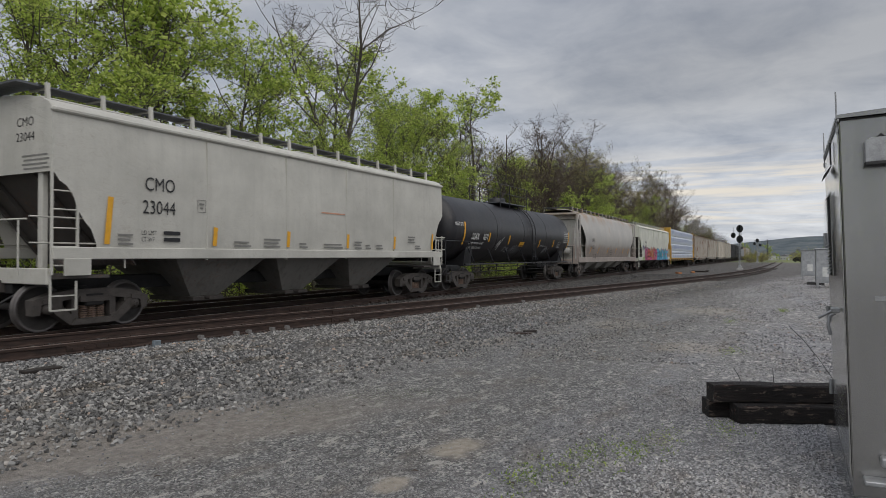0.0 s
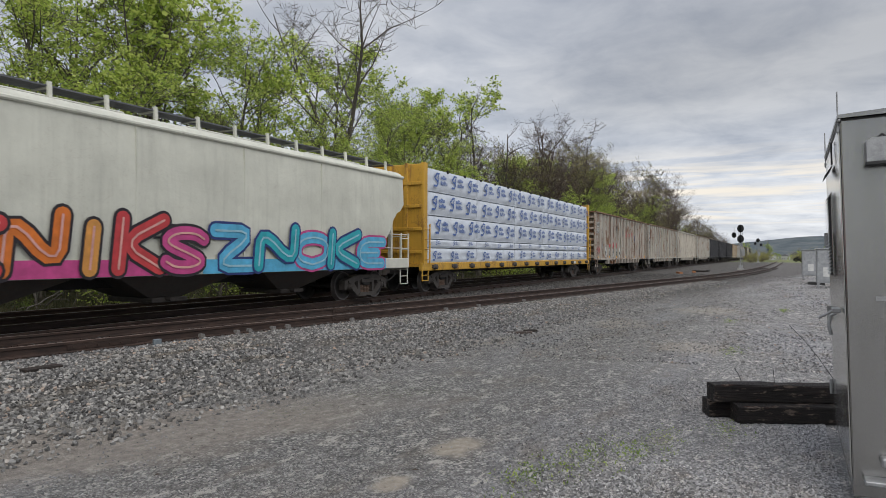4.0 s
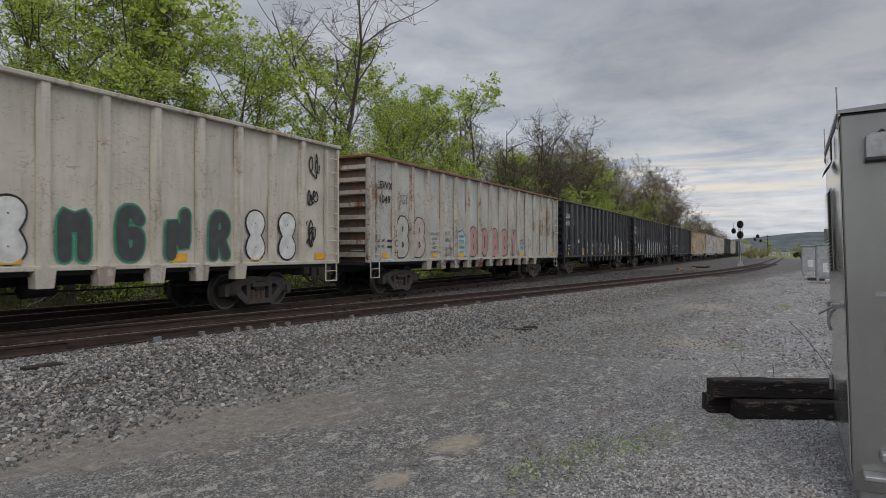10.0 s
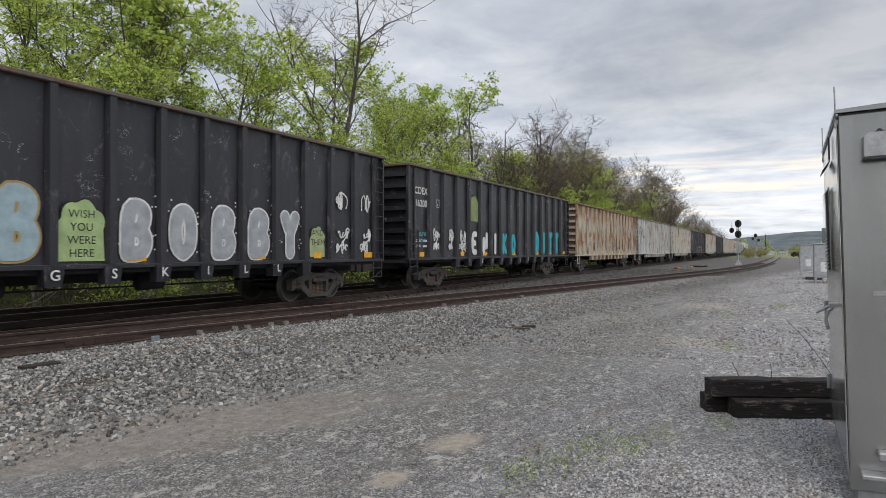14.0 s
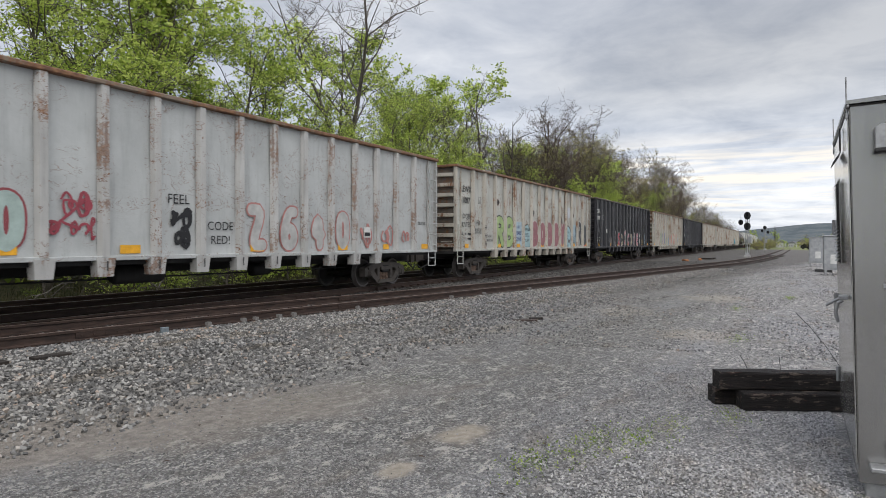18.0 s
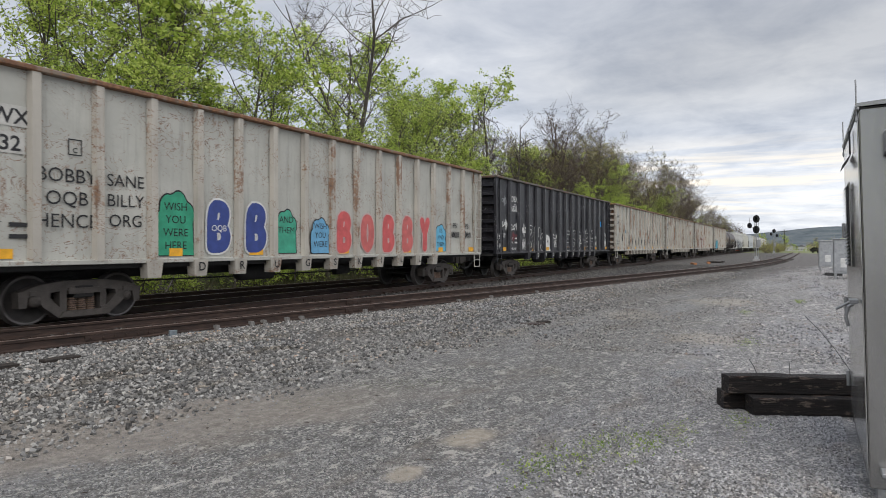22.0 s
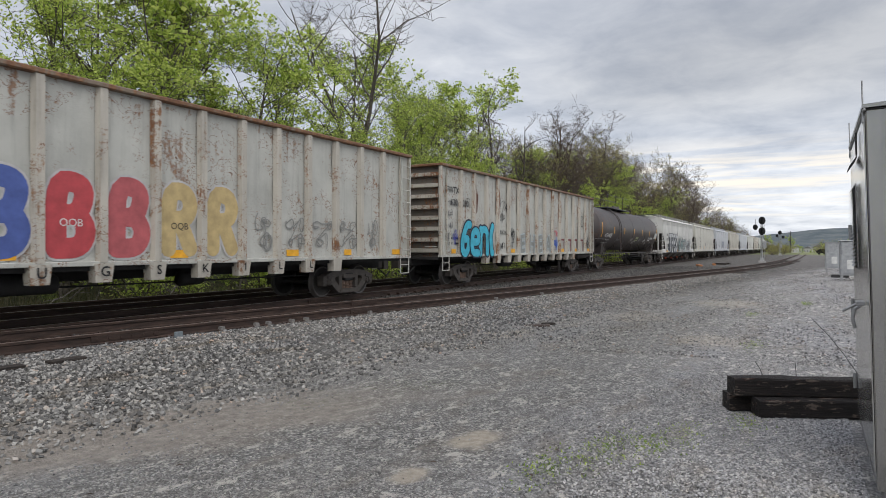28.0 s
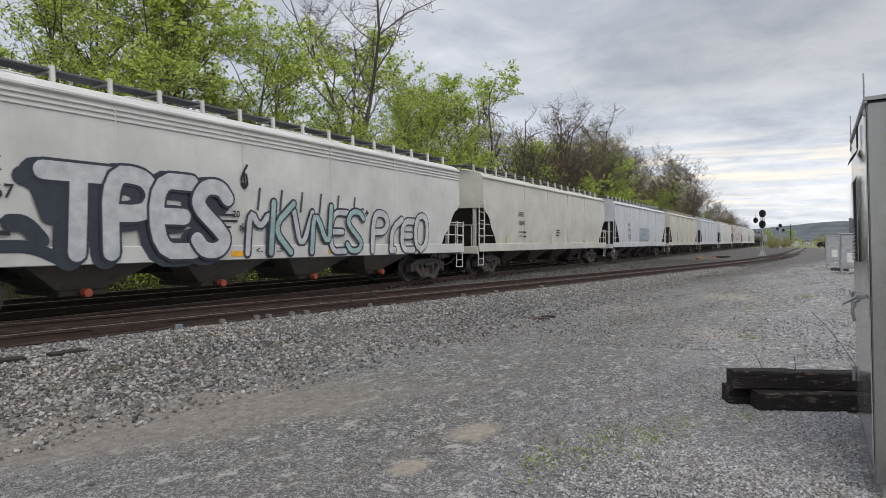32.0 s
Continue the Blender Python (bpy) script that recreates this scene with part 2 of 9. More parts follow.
# ---- mesh tools ----
class Shape:
    """Collects corners and faces for one mesh."""

    def __init__(self):
        self.v, self.f, self.smooth = [], [], []

    def add(self, verts, faces, smooth=False):
        k = len(self.v)
        self.v += [tuple(p) for p in verts]
        self.f += [tuple(i + k for i in q) for q in faces]
        self.smooth += [smooth] * len(faces)
        return self

    def box(self, x0, x1, y0, y1, z0, z1, c=0.0):
        """A box; c cuts its edges."""
        if c <= 0:
            self.add([(x, y, z) for x in (x0, x1) for y in (y0, y1) for z in (z0, z1)],
                     [(0, 1, 3, 2), (4, 6, 7, 5), (0, 4, 5, 1), (2, 3, 7, 6), (0, 2, 6, 4), (1, 5, 7, 3)])
            return self
        X, Y, Z = (x0, x1), (y0, y1), (z0, z1)
        vs, ix = [], {}
        for i in (0, 1):
            for j in (0, 1):
                for k in (0, 1):
                    sx, sy, sz = (c if i == 0 else -c), (c if j == 0 else -c), (c if k == 0 else -c)
                    ix[i, j, k] = len(vs)
                    vs += [(X[i], Y[j] + sy, Z[k] + sz), (X[i] + sx, Y[j], Z[k] + sz), (X[i] + sx, Y[j] + sy, Z[k])]
        fs = []
        for i in (0, 1):
            for ax, order in ((0, ((0, 0), (0, 1), (1, 1), (1, 0))),):
                fs.append(tuple(ix[i, j, k] for j, k in order))
            fs.append(tuple(ix[j, i, k] + 1 for j, k in ((0, 0), (1, 0), (1, 1), (0, 1))))
            fs.append(tuple(ix[j, k, i] + 2 for j, k in ((0, 0), (0, 1), (1, 1), (1, 0))))
        for a in (0, 1):
            for b in (0, 1):
                fs.append((ix[a, b, 0], ix[a, b, 1], ix[a, b, 1] + 1, ix[a, b, 0] + 1))
                fs.append((ix[a, 0, b], ix[a, 1, b], ix[a, 1, b] + 2, ix[a, 0, b] + 2))
                fs.append((ix[0, a, b] + 1, ix[1, a, b] + 1, ix[1, a, b] + 2, ix[0, a, b] + 2))
        for q in ix.values():
            fs.append((q, q + 1, q + 2))
        return self.add(vs, fs)

    def tube(self, p, q, r, n=6, r2=None, caps=True, smooth=True):
        p, q = Vector(p), Vector(q)
        d = (q - p).normalized()
        a = d.orthogonal().normalized()
        b = d.cross(a)
        r2 = r if r2 is None else r2
        vs = []
        for c, rr in ((p, r), (q, r2)):
            for i in range(n):
                w = 2 * math.pi * i / n
                vs.append(c + (a * math.cos(w) + b * math.sin(w)) * rr)
        self.add(vs, [(i, (i + 1) % n, n + (i + 1) % n, n + i) for i in range(n)], smooth)
        if caps:
            self.add(vs[:n], [tuple(range(n))[::-1]])
            self.add(vs[n:], [tuple(range(n))])
        return self

    def bar(self, points, r, n=6):
        for p, q in zip(points, points[1:]):
            self.tube(p, q, r, n)
        return self

    def sweep(self, profile, rings, closed=True, caps=True, smooth=False):
        """profile: points (u, w); rings: functions from (u, w) to a place."""
        n, k = len(profile), len(self.v)
        vs = [ring(u, w) for ring in rings for u, w in profile]
        fs = []
        m = n if closed else n - 1
        for r in range(len(rings) - 1):
            for i in range(m):
                j = (i + 1) % n
                fs.append((r * n + i, r * n + j, (r + 1) * n + j, (r + 1) * n + i))
        self.add(vs, fs, smooth)
        if caps and closed:
            self.add(vs[:n], [tuple(range(n))[::-1]])
            self.add(vs[-n:], [tuple(range(n))])
        return self

    def prism(self, poly, y0, y1):
        """A polygon in x and z, pushed from y0 to y1."""
        return self.sweep(poly, [lambda u, w: (u, y0, w), lambda u, w: (u, y1, w)])

    def prism_x(self, poly, x0, x1):
        """A polygon in y and z, pushed from x0 to x1."""
        return self.sweep(poly, [lambda u, w: (x0, u, w), lambda u, w: (x1, u, w)])

    def lathe(self, profile, n=24, smooth=True):
        """profile: (y, radius) round the y axis."""
        rings = len(profile)
        vs = [(r * math.cos(2 * math.pi * i / n), y, r * math.sin(2 * math.pi * i / n)) for y, r in profile for i in range(n)]
        fs = [(a * n + i, a * n + (i + 1) % n, (a + 1) * n + (i + 1) % n, (a + 1) * n + i) for a in range(rings - 1) for i in range(n)]
        return self.add(vs, fs, smooth)

    def moved(self, m):
        self.v = [tuple(m @ Vector(p)) for p in self.v]
        return self

    def mesh(self, name, material=None):
        me = bpy.data.meshes.new(name)
        me.from_pydata(self.v, [], self.f)
        me.polygons.foreach_set("use_smooth", self.smooth)
        if material:
            me.materials.append(material)
        bm = bmesh.new()
        bm.from_mesh(me)
        bmesh.ops.recalc_face_normals(bm, faces=bm.faces)
        bm.to_mesh(me)
        bm.free()
        return me


def part(name, shape, material, parent, label="", m=None):
    """Links a shape (or a mesh made before) as one mesh object under a thing or part."""
    ob = new(name, shape.mesh(name, material) if isinstance(shape, Shape) else shape)
    if not isinstance(shape, Shape) and material and (not shape.materials or shape.materials[0] != material):
        ob.material_slots[0].link = "OBJECT"
        ob.material_slots[0].material = material
    ob.parent = parent
    if m is not None:
        ob.matrix_basis = m
    if label:
        ob["label"] = label
    return ob


def thing(name, label, category, m=None, group="", kind=""):
    ob = new(name)
    ob.empty_display_size = 0.2
    if m is not None:
        ob.matrix_basis = m
    return tagged(ob, label, category, group, kind)


TEXTS = {}


def lettering(text, size, bold=0.0, align="LEFT"):
    """Flat letters in x and z, facing -y, with their base line at z 0."""
    key = (text, size, bold, align)
    if key not in TEXTS:
        cu = bpy.data.curves.new("letters", "FONT")
        cu.body, cu.size, cu.offset, cu.align_x, cu.resolution_u = text, size, bold, align, 3
        ob = bpy.data.objects.new("letters", cu)
        me = bpy.data.meshes.new_from_object(ob)
        me.transform(Matrix.Rotation(radians(90), 4, "X"))
        bpy.data.objects.remove(ob)
        bpy.data.curves.remove(cu)
        me.materials.clear()
        me.materials.append(M_BLACK_PAINT)
        TEXTS[key] = me
    return TEXTS[key]


# ---- plan: the tracks ----
MAIN_Y, CURVE_X, CURVE_R = 13.15, 285.0, 1500.0
GAUGE = 1.505           # between the middles of the rail heads


def main_line(s, side=0.0):
    """Place and heading on the main track, s metres along it; side: metres to its left."""
    if s <= CURVE_X:
        return Vector((s, MAIN_Y + side, 0)), 0.0
    a = (s - CURVE_X) / CURVE_R
    r = CURVE_R - side
    return Vector((CURVE_X + r * math.sin(a), MAIN_Y + CURVE_R - r * math.cos(a), 0)), a


BRANCH = [(-60, 13.15), (-34, 13.15), (-22, 13.05), (-8, 12.62), (5.5, 11.35), (17, 9.52), (25, 8.2), (36, 6.45), (54, 3.85),
          (75, 2.25), (96, 1.45), (117, 1.05), (160, 0.2), (230, -3.5)]


def branch_y(x):
    """The middle of the branch track, by a smooth curve through its points."""
    pts = BRANCH
    i = max(1, min(len(pts) - 3, next((k for k in range(len(pts)) if pts[k][0] > x), len(pts) - 1) - 1))
    p0, p1, p2, p3 = pts[i - 1], pts[i], pts[i + 1], pts[i + 2]
    u = max(0.0, min(1.0, (x - p1[0]) / (p2[0] - p1[0])))
    m1 = (p2[1] - p0[1]) / (p2[0] - p0[0]) * (p2[0] - p1[0])
    m2 = (p3[1] - p1[1]) / (p3[0] - p1[0]) * (p2[0] - p1[0])
    return ((2 * u ** 3 - 3 * u ** 2 + 1) * p1[1] + (u ** 3 - 2 * u ** 2 + u) * m1 + (3 * u ** 2 - 2 * u ** 3) * p2[1] + (u ** 3 - u ** 2) * m2)


def branch_line(x, side=0.0):
    a = math.atan2(branch_y(x + 0.5) - branch_y(x - 0.5), 1.0)
    return Vector((x - math.sin(a) * side, branch_y(x) + math.cos(a) * side, 0)), a


def ground_z(x, y):
    """Height of the ground: flat gravel, the ballast under the tracks, a bank behind them."""
    p, a = main_line(max(x, -200.0)) if x < CURVE_X else (None, 0)
    if x >= CURVE_X:
        my = MAIN_Y + CURVE_R - math.sqrt(max(1.0, CURVE_R ** 2 - min(x - CURVE_X, CURVE_R * 0.9) ** 2))
    else:
        my = MAIN_Y
    toe = min(branch_y(max(-60.0, min(x, 200.0))) - 4.3, my - 4.0)
    top = toe + 2.4
    z = 0.0
    u = (y - toe) / (top - toe)
    if u > 0:
        u = min(1.0, u)
        z = 0.085 * u * u * (3 - 2 * u)
    back = y - (my + 4.6)
    if back > 0:
        z -= 0.25 * min(1.0, back / 1.2)
        b = min(1.0, max(0.0, (back - 2.0) / 16.0))
        z += 3.2 * b * b * (3 - 2 * b)
    return z


# ---- materials of the place ----
M_BLACK_PAINT = plain("black_paint", (0.018, 0.018, 0.02), 0.6)
M_WHITE_PAINT = plain("white_paint", (0.62, 0.62, 0.60), 0.6)


def make_gravel():
    n = Nodes("gravel_ground", 0.95)
    co = n.co
    sep = n.node("ShaderNodeSeparateXYZ", Vector=co)
    x, y = sep.outputs[0], sep.outputs[1]
    cell = n.node("ShaderNodeTexVoronoi", Scale=42.0, Vector=co)
    small = n.node("ShaderNodeTexVoronoi", Scale=95.0, Vector=co)
    grey = n.ramp(n.node("ShaderNodeSeparateColor", Color=cell.outputs["Color"]).outputs[0],
                  (0.0, (0.105, 0.105, 0.109)), (0.45, (0.252, 0.252, 0.252)), (0.8, (0.364, 0.361, 0.350)), (1.0, (0.588, 0.574, 0.546)))
    fine = n.ramp(n.node("ShaderNodeSeparateColor", Color=small.outputs["Color"]).outputs[1],
                  (0.0, (0.140, 0.140, 0.147)), (0.7, (0.308, 0.308, 0.308)), (1.0, (0.504, 0.497, 0.476)))
    col = n.mix(n.step(n.noise(0.55, 4), 0.4, 0.62), grey, fine)
    # shade of the gaps painted into the colour; larger stones are strewn among them
    gap_shade = n.math("MULTIPLY", n.step(cell.outputs["Distance"], 0.34, 0.62), 0.75)
    col = n.mix(gap_shade, col, n.mix(1.0, col, (0.40, 0.395, 0.39), "MULTIPLY"))
    lump = n.node("ShaderNodeTexVoronoi", Scale=17.0, Vector=co)
    pick = n.node("ShaderNodeSeparateColor", Color=lump.outputs["Color"])
    tone = n.ramp(pick.outputs[2], (0.0, (0.075, 0.074, 0.076)), (0.5, (0.22, 0.22, 0.22)), (1.0, (0.56, 0.55, 0.53)))
    strewn = n.math("MULTIPLY", n.step(pick.outputs[0], 0.42, 0.46), n.math("SUBTRACT", 1.0, n.step(lump.outputs["Distance"], 0.36, 0.48)))
    col = n.mix(n.math("MULTIPLY", strewn, 0.5), col, tone)
    # worn wheel tracks of pale dust, and brown dirt towards the tracks
    lane = n.noise(1.0, 4, 0.55, n.stretched((0.10, 0.55, 1)))
    col = n.mix(n.math("MULTIPLY", n.step(lane, 0.50, 0.66), 0.5), col, n.ramp(n.noise(30, 3), (0.3, (0.20, 0.205, 0.22)), (0.7, (0.37, 0.375, 0.39))))
    # mottling that is still seen far off: rusty and dark patches in the stones
    mott = n.noise(1.1, 6, 0.7, n.stretched((0.6, 1.5, 1)))
    col = n.mix(n.math("MULTIPLY", n.step(mott, 0.50, 0.68), 0.5), col, n.ramp(n.noise(7, 4, 0.7), (0.3, (0.12, 0.11, 0.10)), (0.7, (0.30, 0.27, 0.235))))
    grit = n.noise(5.5, 5, 0.8)
    col = n.mix(n.math("MULTIPLY", n.step(grit, 0.525, 0.575), 0.52), col, (0.10, 0.097, 0.095))
    col = n.mix(n.math("MULTIPLY", n.step(n.noise(4.3, 5, 0.8, n.stretched((0.7, 1.2, 3.0))), 0.56, 0.60), 0.72), col, (0.50, 0.485, 0.46))
    # the dirt strip beside the ballast, strongest near its wide end
    wob = n.math("MULTIPLY", n.math("SUBTRACT", n.noise(0.9, 5), 0.5), 1.8)
    across = n.math("ADD", n.math("ADD", y, n.math("MULTIPLY", x, 0.52)), wob)
    band = n.math("MULTIPLY", n.step(across, 6.3, 7.2), n.math("SUBTRACT", 1.0, n.step(across, 8.2, 9.0)))
    near = n.math("SUBTRACT", 1.0, n.step(x, 5.0, 7.6))
    dirt = n.ramp(n.noise(9, 6, 0.7), (0.3, (0.17, 0.148, 0.13)), (0.55, (0.30, 0.27, 0.24)), (0.72, (0.42, 0.385, 0.345)))
    col = n.mix(n.math("MULTIPLY", n.math("MULTIPLY", band, near), 0.78), col, dirt)
    for px, py, size in ((5.2, 2.62, 0.42), (4.2, 2.64, 0.28), (13.0, 1.5, 1.3), (12.0, 5.4, 1.2), (16.5, 3.6, 1.6), (22.0, 2.0, 2.2)):
        d = n.math("SQRT", n.math("ADD", n.math("POWER", n.math("SUBTRACT", x, px), 2.0), n.math("POWER", n.math("MULTIPLY", n.math("SUBTRACT", y, py), 1.6), 2.0)))
        d = n.math("ADD", n.math("DIVIDE", d, size), n.math("MULTIPLY", n.math("SUBTRACT", n.noise(2.6, 5), 0.5), 1.6))
        f = n.math("SUBTRACT", 1.0, n.step(d, 0.35, 1.0))
        col = n.mix(n.math("MULTIPLY", f, 0.85 if size < 1 else 0.4), col, n.ramp(n.noise(12, 4), (0.3, (0.30, 0.265, 0.22)), (0.7, (0.48, 0.43, 0.365))))
    # the shade of the gaps between ballast stones, put into the ground colour
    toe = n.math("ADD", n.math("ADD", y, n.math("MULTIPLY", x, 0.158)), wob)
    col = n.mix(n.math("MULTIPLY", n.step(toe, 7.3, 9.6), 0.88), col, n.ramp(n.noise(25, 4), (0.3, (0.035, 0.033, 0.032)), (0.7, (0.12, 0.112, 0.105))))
    # thin weeds here and there
    weed = n.math("MULTIPLY", n.step(n.noise(0.33, 4, 0.6), 0.56, 0.68), n.step(n.noise(14, 4, 0.7), 0.52, 0.62))
    col = n.mix(n.math("MULTIPLY", weed, 0.55), col, (0.12, 0.145, 0.065))
    col = n.mix(1.0, col, (1.18, 1.155, 1.115), "MULTIPLY")
    # grass on the bank behind the tracks and in the distance
    bank = n.step(n.math("ADD", y, n.math("MULTIPLY", n.math("SUBTRACT", n.noise(1.3, 4), 0.5), 1.6)), 17.3, 18.1)
    grass = n.ramp(n.noise(2.2, 6, 0.65), (0.3, (0.040, 0.042, 0.02)), (0.5, (0.080, 0.082, 0.038)), (0.72, (0.15, 0.12, 0.075)))
    far = n.step(n.math("ADD", x, n.math("MULTIPLY", n.noise(0.02, 3), 90.0)), 205.0, 245.0)
    side = n.math("MULTIPLY", n.step(n.math("MULTIPLY", y, -1.0), 5.0, 14.0), n.step(x, 30.0, 60.0))
    field = n.ramp(n.noise(0.02, 5, 0.6), (0.35, (0.10, 0.125, 0.04)), (0.6, (0.17, 0.18, 0.08)), (0.8, (0.25, 0.22, 0.13)))
    col = n.mix(bank, col, grass)
    col = n.mix(n.math("MAXIMUM", far, n.math("MULTIPLY", side, 0.6)), col, field)
    # the ground colour is raised, a little bluer, towards the cases
    side2 = n.math("ADD", y, n.math("MULTIPLY", n.noise(0.7, 4), 2.0))
    col = n.mix(n.math("SUBTRACT", 1.0, n.step(side2, 1.2, 4.2)), col, n.mix(1.0, col, (1.42, 1.42, 1.47), "MULTIPLY"))
    h = n.math("ADD", cell.outputs["Distance"], n.math("MULTIPLY", small.outputs["Distance"], 0.6))
    return n.done(col, bump=n.math("MULTIPLY", h, -1.0), height=0.034, strength=1.0)


def make_stone(name, *stops):
    n = Nodes(name, 0.9)
    isl = n.t.nodes.new("ShaderNodeNewGeometry").outputs["Random Per Island"]
    col = n.ramp(isl, *stops)
    col = n.mix(0.2, col, n.ramp(n.noise(60, 3), (0.3, (0.09, 0.09, 0.09)), (0.75, (0.45, 0.44, 0.42))))
    mott = n.noise(1.1, 6, 0.7, n.stretched((0.6, 1.5, 1)))
    col = n.mix(n.math("MULTIPLY", n.step(mott, 0.50, 0.68), 0.75), col, n.mix(1.0, col, (0.78, 0.68, 0.56), "MULTIPLY"))
    lane = n.noise(1.0, 4, 0.55, n.stretched((0.10, 0.55, 1)))
    col = n.mix(n.math("MULTIPLY", n.step(lane, 0.48, 0.64), 0.5), col, n.mix(1.0, col, (0.80, 0.84, 0.92), "MULTIPLY"))
    side = n.node("ShaderNodeSeparateXYZ", Vector=n.co).outputs[1]
    side = n.math("ADD", side, n.math("MULTIPLY", n.noise(0.7, 4), 2.0))
    col = n.mix(n.math("SUBTRACT", 1.0, n.step(side, 1.2, 4.2)), col, n.mix(1.0, col, (1.30, 1.30, 1.34), "MULTIPLY"))
    return n.done(col, bump=n.noise(90, 3), height=0.004)


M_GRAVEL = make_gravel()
M_BALLAST = make_stone("ballast_stone", (0.0, (0.022, 0.021, 0.021)), (0.35, (0.10, 0.097, 0.094)), (0.72, (0.255, 0.247, 0.233)), (0.95, (0.44, 0.425, 0.397)), (1.0, (0.38, 0.27, 0.20)))
M_DARK_BALLAST = make_stone("oily_ballast", (0.0, (0.012, 0.011, 0.011)), (0.5, (0.045, 0.041, 0.039)), (0.9, (0.10, 0.092, 0.086)), (1.0, (0.16, 0.145, 0.13)))
M_PEBBLE = make_stone("gravel_stone", (0.0, (0.045, 0.045, 0.047)), (0.2, (0.15, 0.148, 0.148)), (0.6, (0.325, 0.32, 0.315)), (0.93, (0.45, 0.44, 0.425)), (1.0, (0.58, 0.56, 0.53)))


def make_rail_steel():
    n = Nodes("rusty_rail_steel", 0.7, 0.25)
    f = n.noise(5, 5, 0.6, n.stretched((0.4, 3, 3)))
    col = n.ramp(f, (0.3, (0.022, 0.015, 0.012)), (0.55, (0.050, 0.030, 0.023)), (0.75, (0.085, 0.055, 0.042)))
    return n.done(col, bump=n.noise(40, 3), height=0.003)


M_RAIL = make_rail_steel()
M_RAIL_TOP = plain("worn_rail_head", (0.26, 0.24, 0.225), 0.38, 0.75, 0.2, 4)


def make_creosote():
    n = Nodes("creosoted_timber", 0.85)
    g = n.noise(3.0, 6, 0.65, n.shifted((1.0, 14, 14)))
    col = n.ramp(g, (0.32, (0.010, 0.008, 0.007)), (0.55, (0.028, 0.021, 0.017)), (0.72, (0.07, 0.05, 0.038)), (0.85, (0.15, 0.11, 0.085)))
    return n.done(col, bump=g, height=0.02, strength=0.8)


M_TIE = make_creosote()


# ---- ground ----
def graded(lo, hi, fine_lo, fine_hi, step, grow=1.22):
    """Grid lines, close together between fine_lo and fine_hi and wider outwards."""
    mid = [fine_lo + step * i for i in range(int((fine_hi - fine_lo) / step) + 1)]
    out, d = [], step
    v = mid[-1]
    while v < hi:
        d *= grow
        v = min(hi, v + d)
        out.append(v)
    left, d, v = [], step, mid[0]
    while v > lo:
        d *= grow
        v = max(lo, v - d)
        left.append(v)
    return left[::-1] + mid + out


def build_ground():
    xs = graded(-900, 4200, -10, 60, 0.5)
    ys = graded(-3000, 3000, -6, 32, 0.35)
    s = Shape()
    vs = []
    for x in xs:
        for y in ys:
            z = ground_z(x, y)
            z += 0.012 * noise.noise(Vector((x * 0.9, y * 0.9, 0.3))) + 0.02 * noise.noise(Vector((x * 0.25, y * 0.25, 5.0)))
            if x > 260:
                z -= min(4.0, (x - 260) * 0.01)
            vs.append((x, y, z))
    k = len(ys)
    s.add(vs, [(a * k + b, (a + 1) * k + b, (a + 1) * k + b + 1, a * k + b + 1) for a in range(len(xs) - 1) for b in range(k - 1)], True)
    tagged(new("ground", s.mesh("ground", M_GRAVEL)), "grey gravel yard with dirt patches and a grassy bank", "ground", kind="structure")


build_ground()


def scatter_stones(name, label, rng, xs, ys, sizes, material, blocky=False):
    """Crushed stones as one mesh, each a squashed and skewed chunk of eight corners (blocky) or six."""
    n = len(xs)
    if blocky:
        base = np.array([(i, j, k) for i in (-1, 1) for j in (-1, 1) for k in (-1, 1)], float) * 0.72
        quads = [(0, 1, 3, 2), (4, 6, 7, 5), (0, 4, 5, 1), (2, 3, 7, 6), (0, 2, 6, 4), (1, 5, 7, 3)]
    else:
        base = np.array([(1, 0, 0), (-1, 0, 0), (0, 1, 0), (0, -1, 0), (0, 0, 1), (0, 0, -1)], float)
        quads = [(0, 2, 4), (2, 1, 4), (1, 3, 4), (3, 0, 4), (2, 0, 5), (1, 2, 5), (3, 1, 5), (0, 3, 5)]
    c = len(base)
    v = base[None] * (0.65 + 0.7 * rng.random((n, c, 1))) + rng.normal(0, 0.20, (n, c, 3))
    v *= sizes[:, None, None] * np.array([1.0, 0.85, 0.66])
    a, b, d = rng.random(n) * 6.283, rng.normal(0, 0.5, n), rng.normal(0, 0.5, n)
    x, y, z = v[..., 0], v[..., 1], v[..., 2]
    x, z = x * np.cos(b)[:, None] + z * np.sin(b)[:, None], z * np.cos(b)[:, None] - x * np.sin(b)[:, None]
    y, z = y * np.cos(d)[:, None] + z * np.sin(d)[:, None], z * np.cos(d)[:, None] - y * np.sin(d)[:, None]
    x, y = x * np.cos(a)[:, None] - y * np.sin(a)[:, None], x * np.sin(a)[:, None] + y * np.cos(a)[:, None]
    zs = np.array([ground_z(p, q) for p, q in zip(xs, ys)])
    v = np.stack([x + xs[:, None], y + ys[:, None], z + (zs + sizes * (0.15 + 0.45 * rng.random(n)))[:, None]], -1).reshape(-1, 3)
    q = np.array(quads)
    f = (q[None] + c * np.arange(n)[:, None, None]).reshape(-1, q.shape[1])
    me = bpy.data.meshes.new(name)
    me.from_pydata(v.tolist(), [], f.tolist())
    me.materials.append(material)
    return tagged(new(name, me), label, "gravel", kind="stuff")


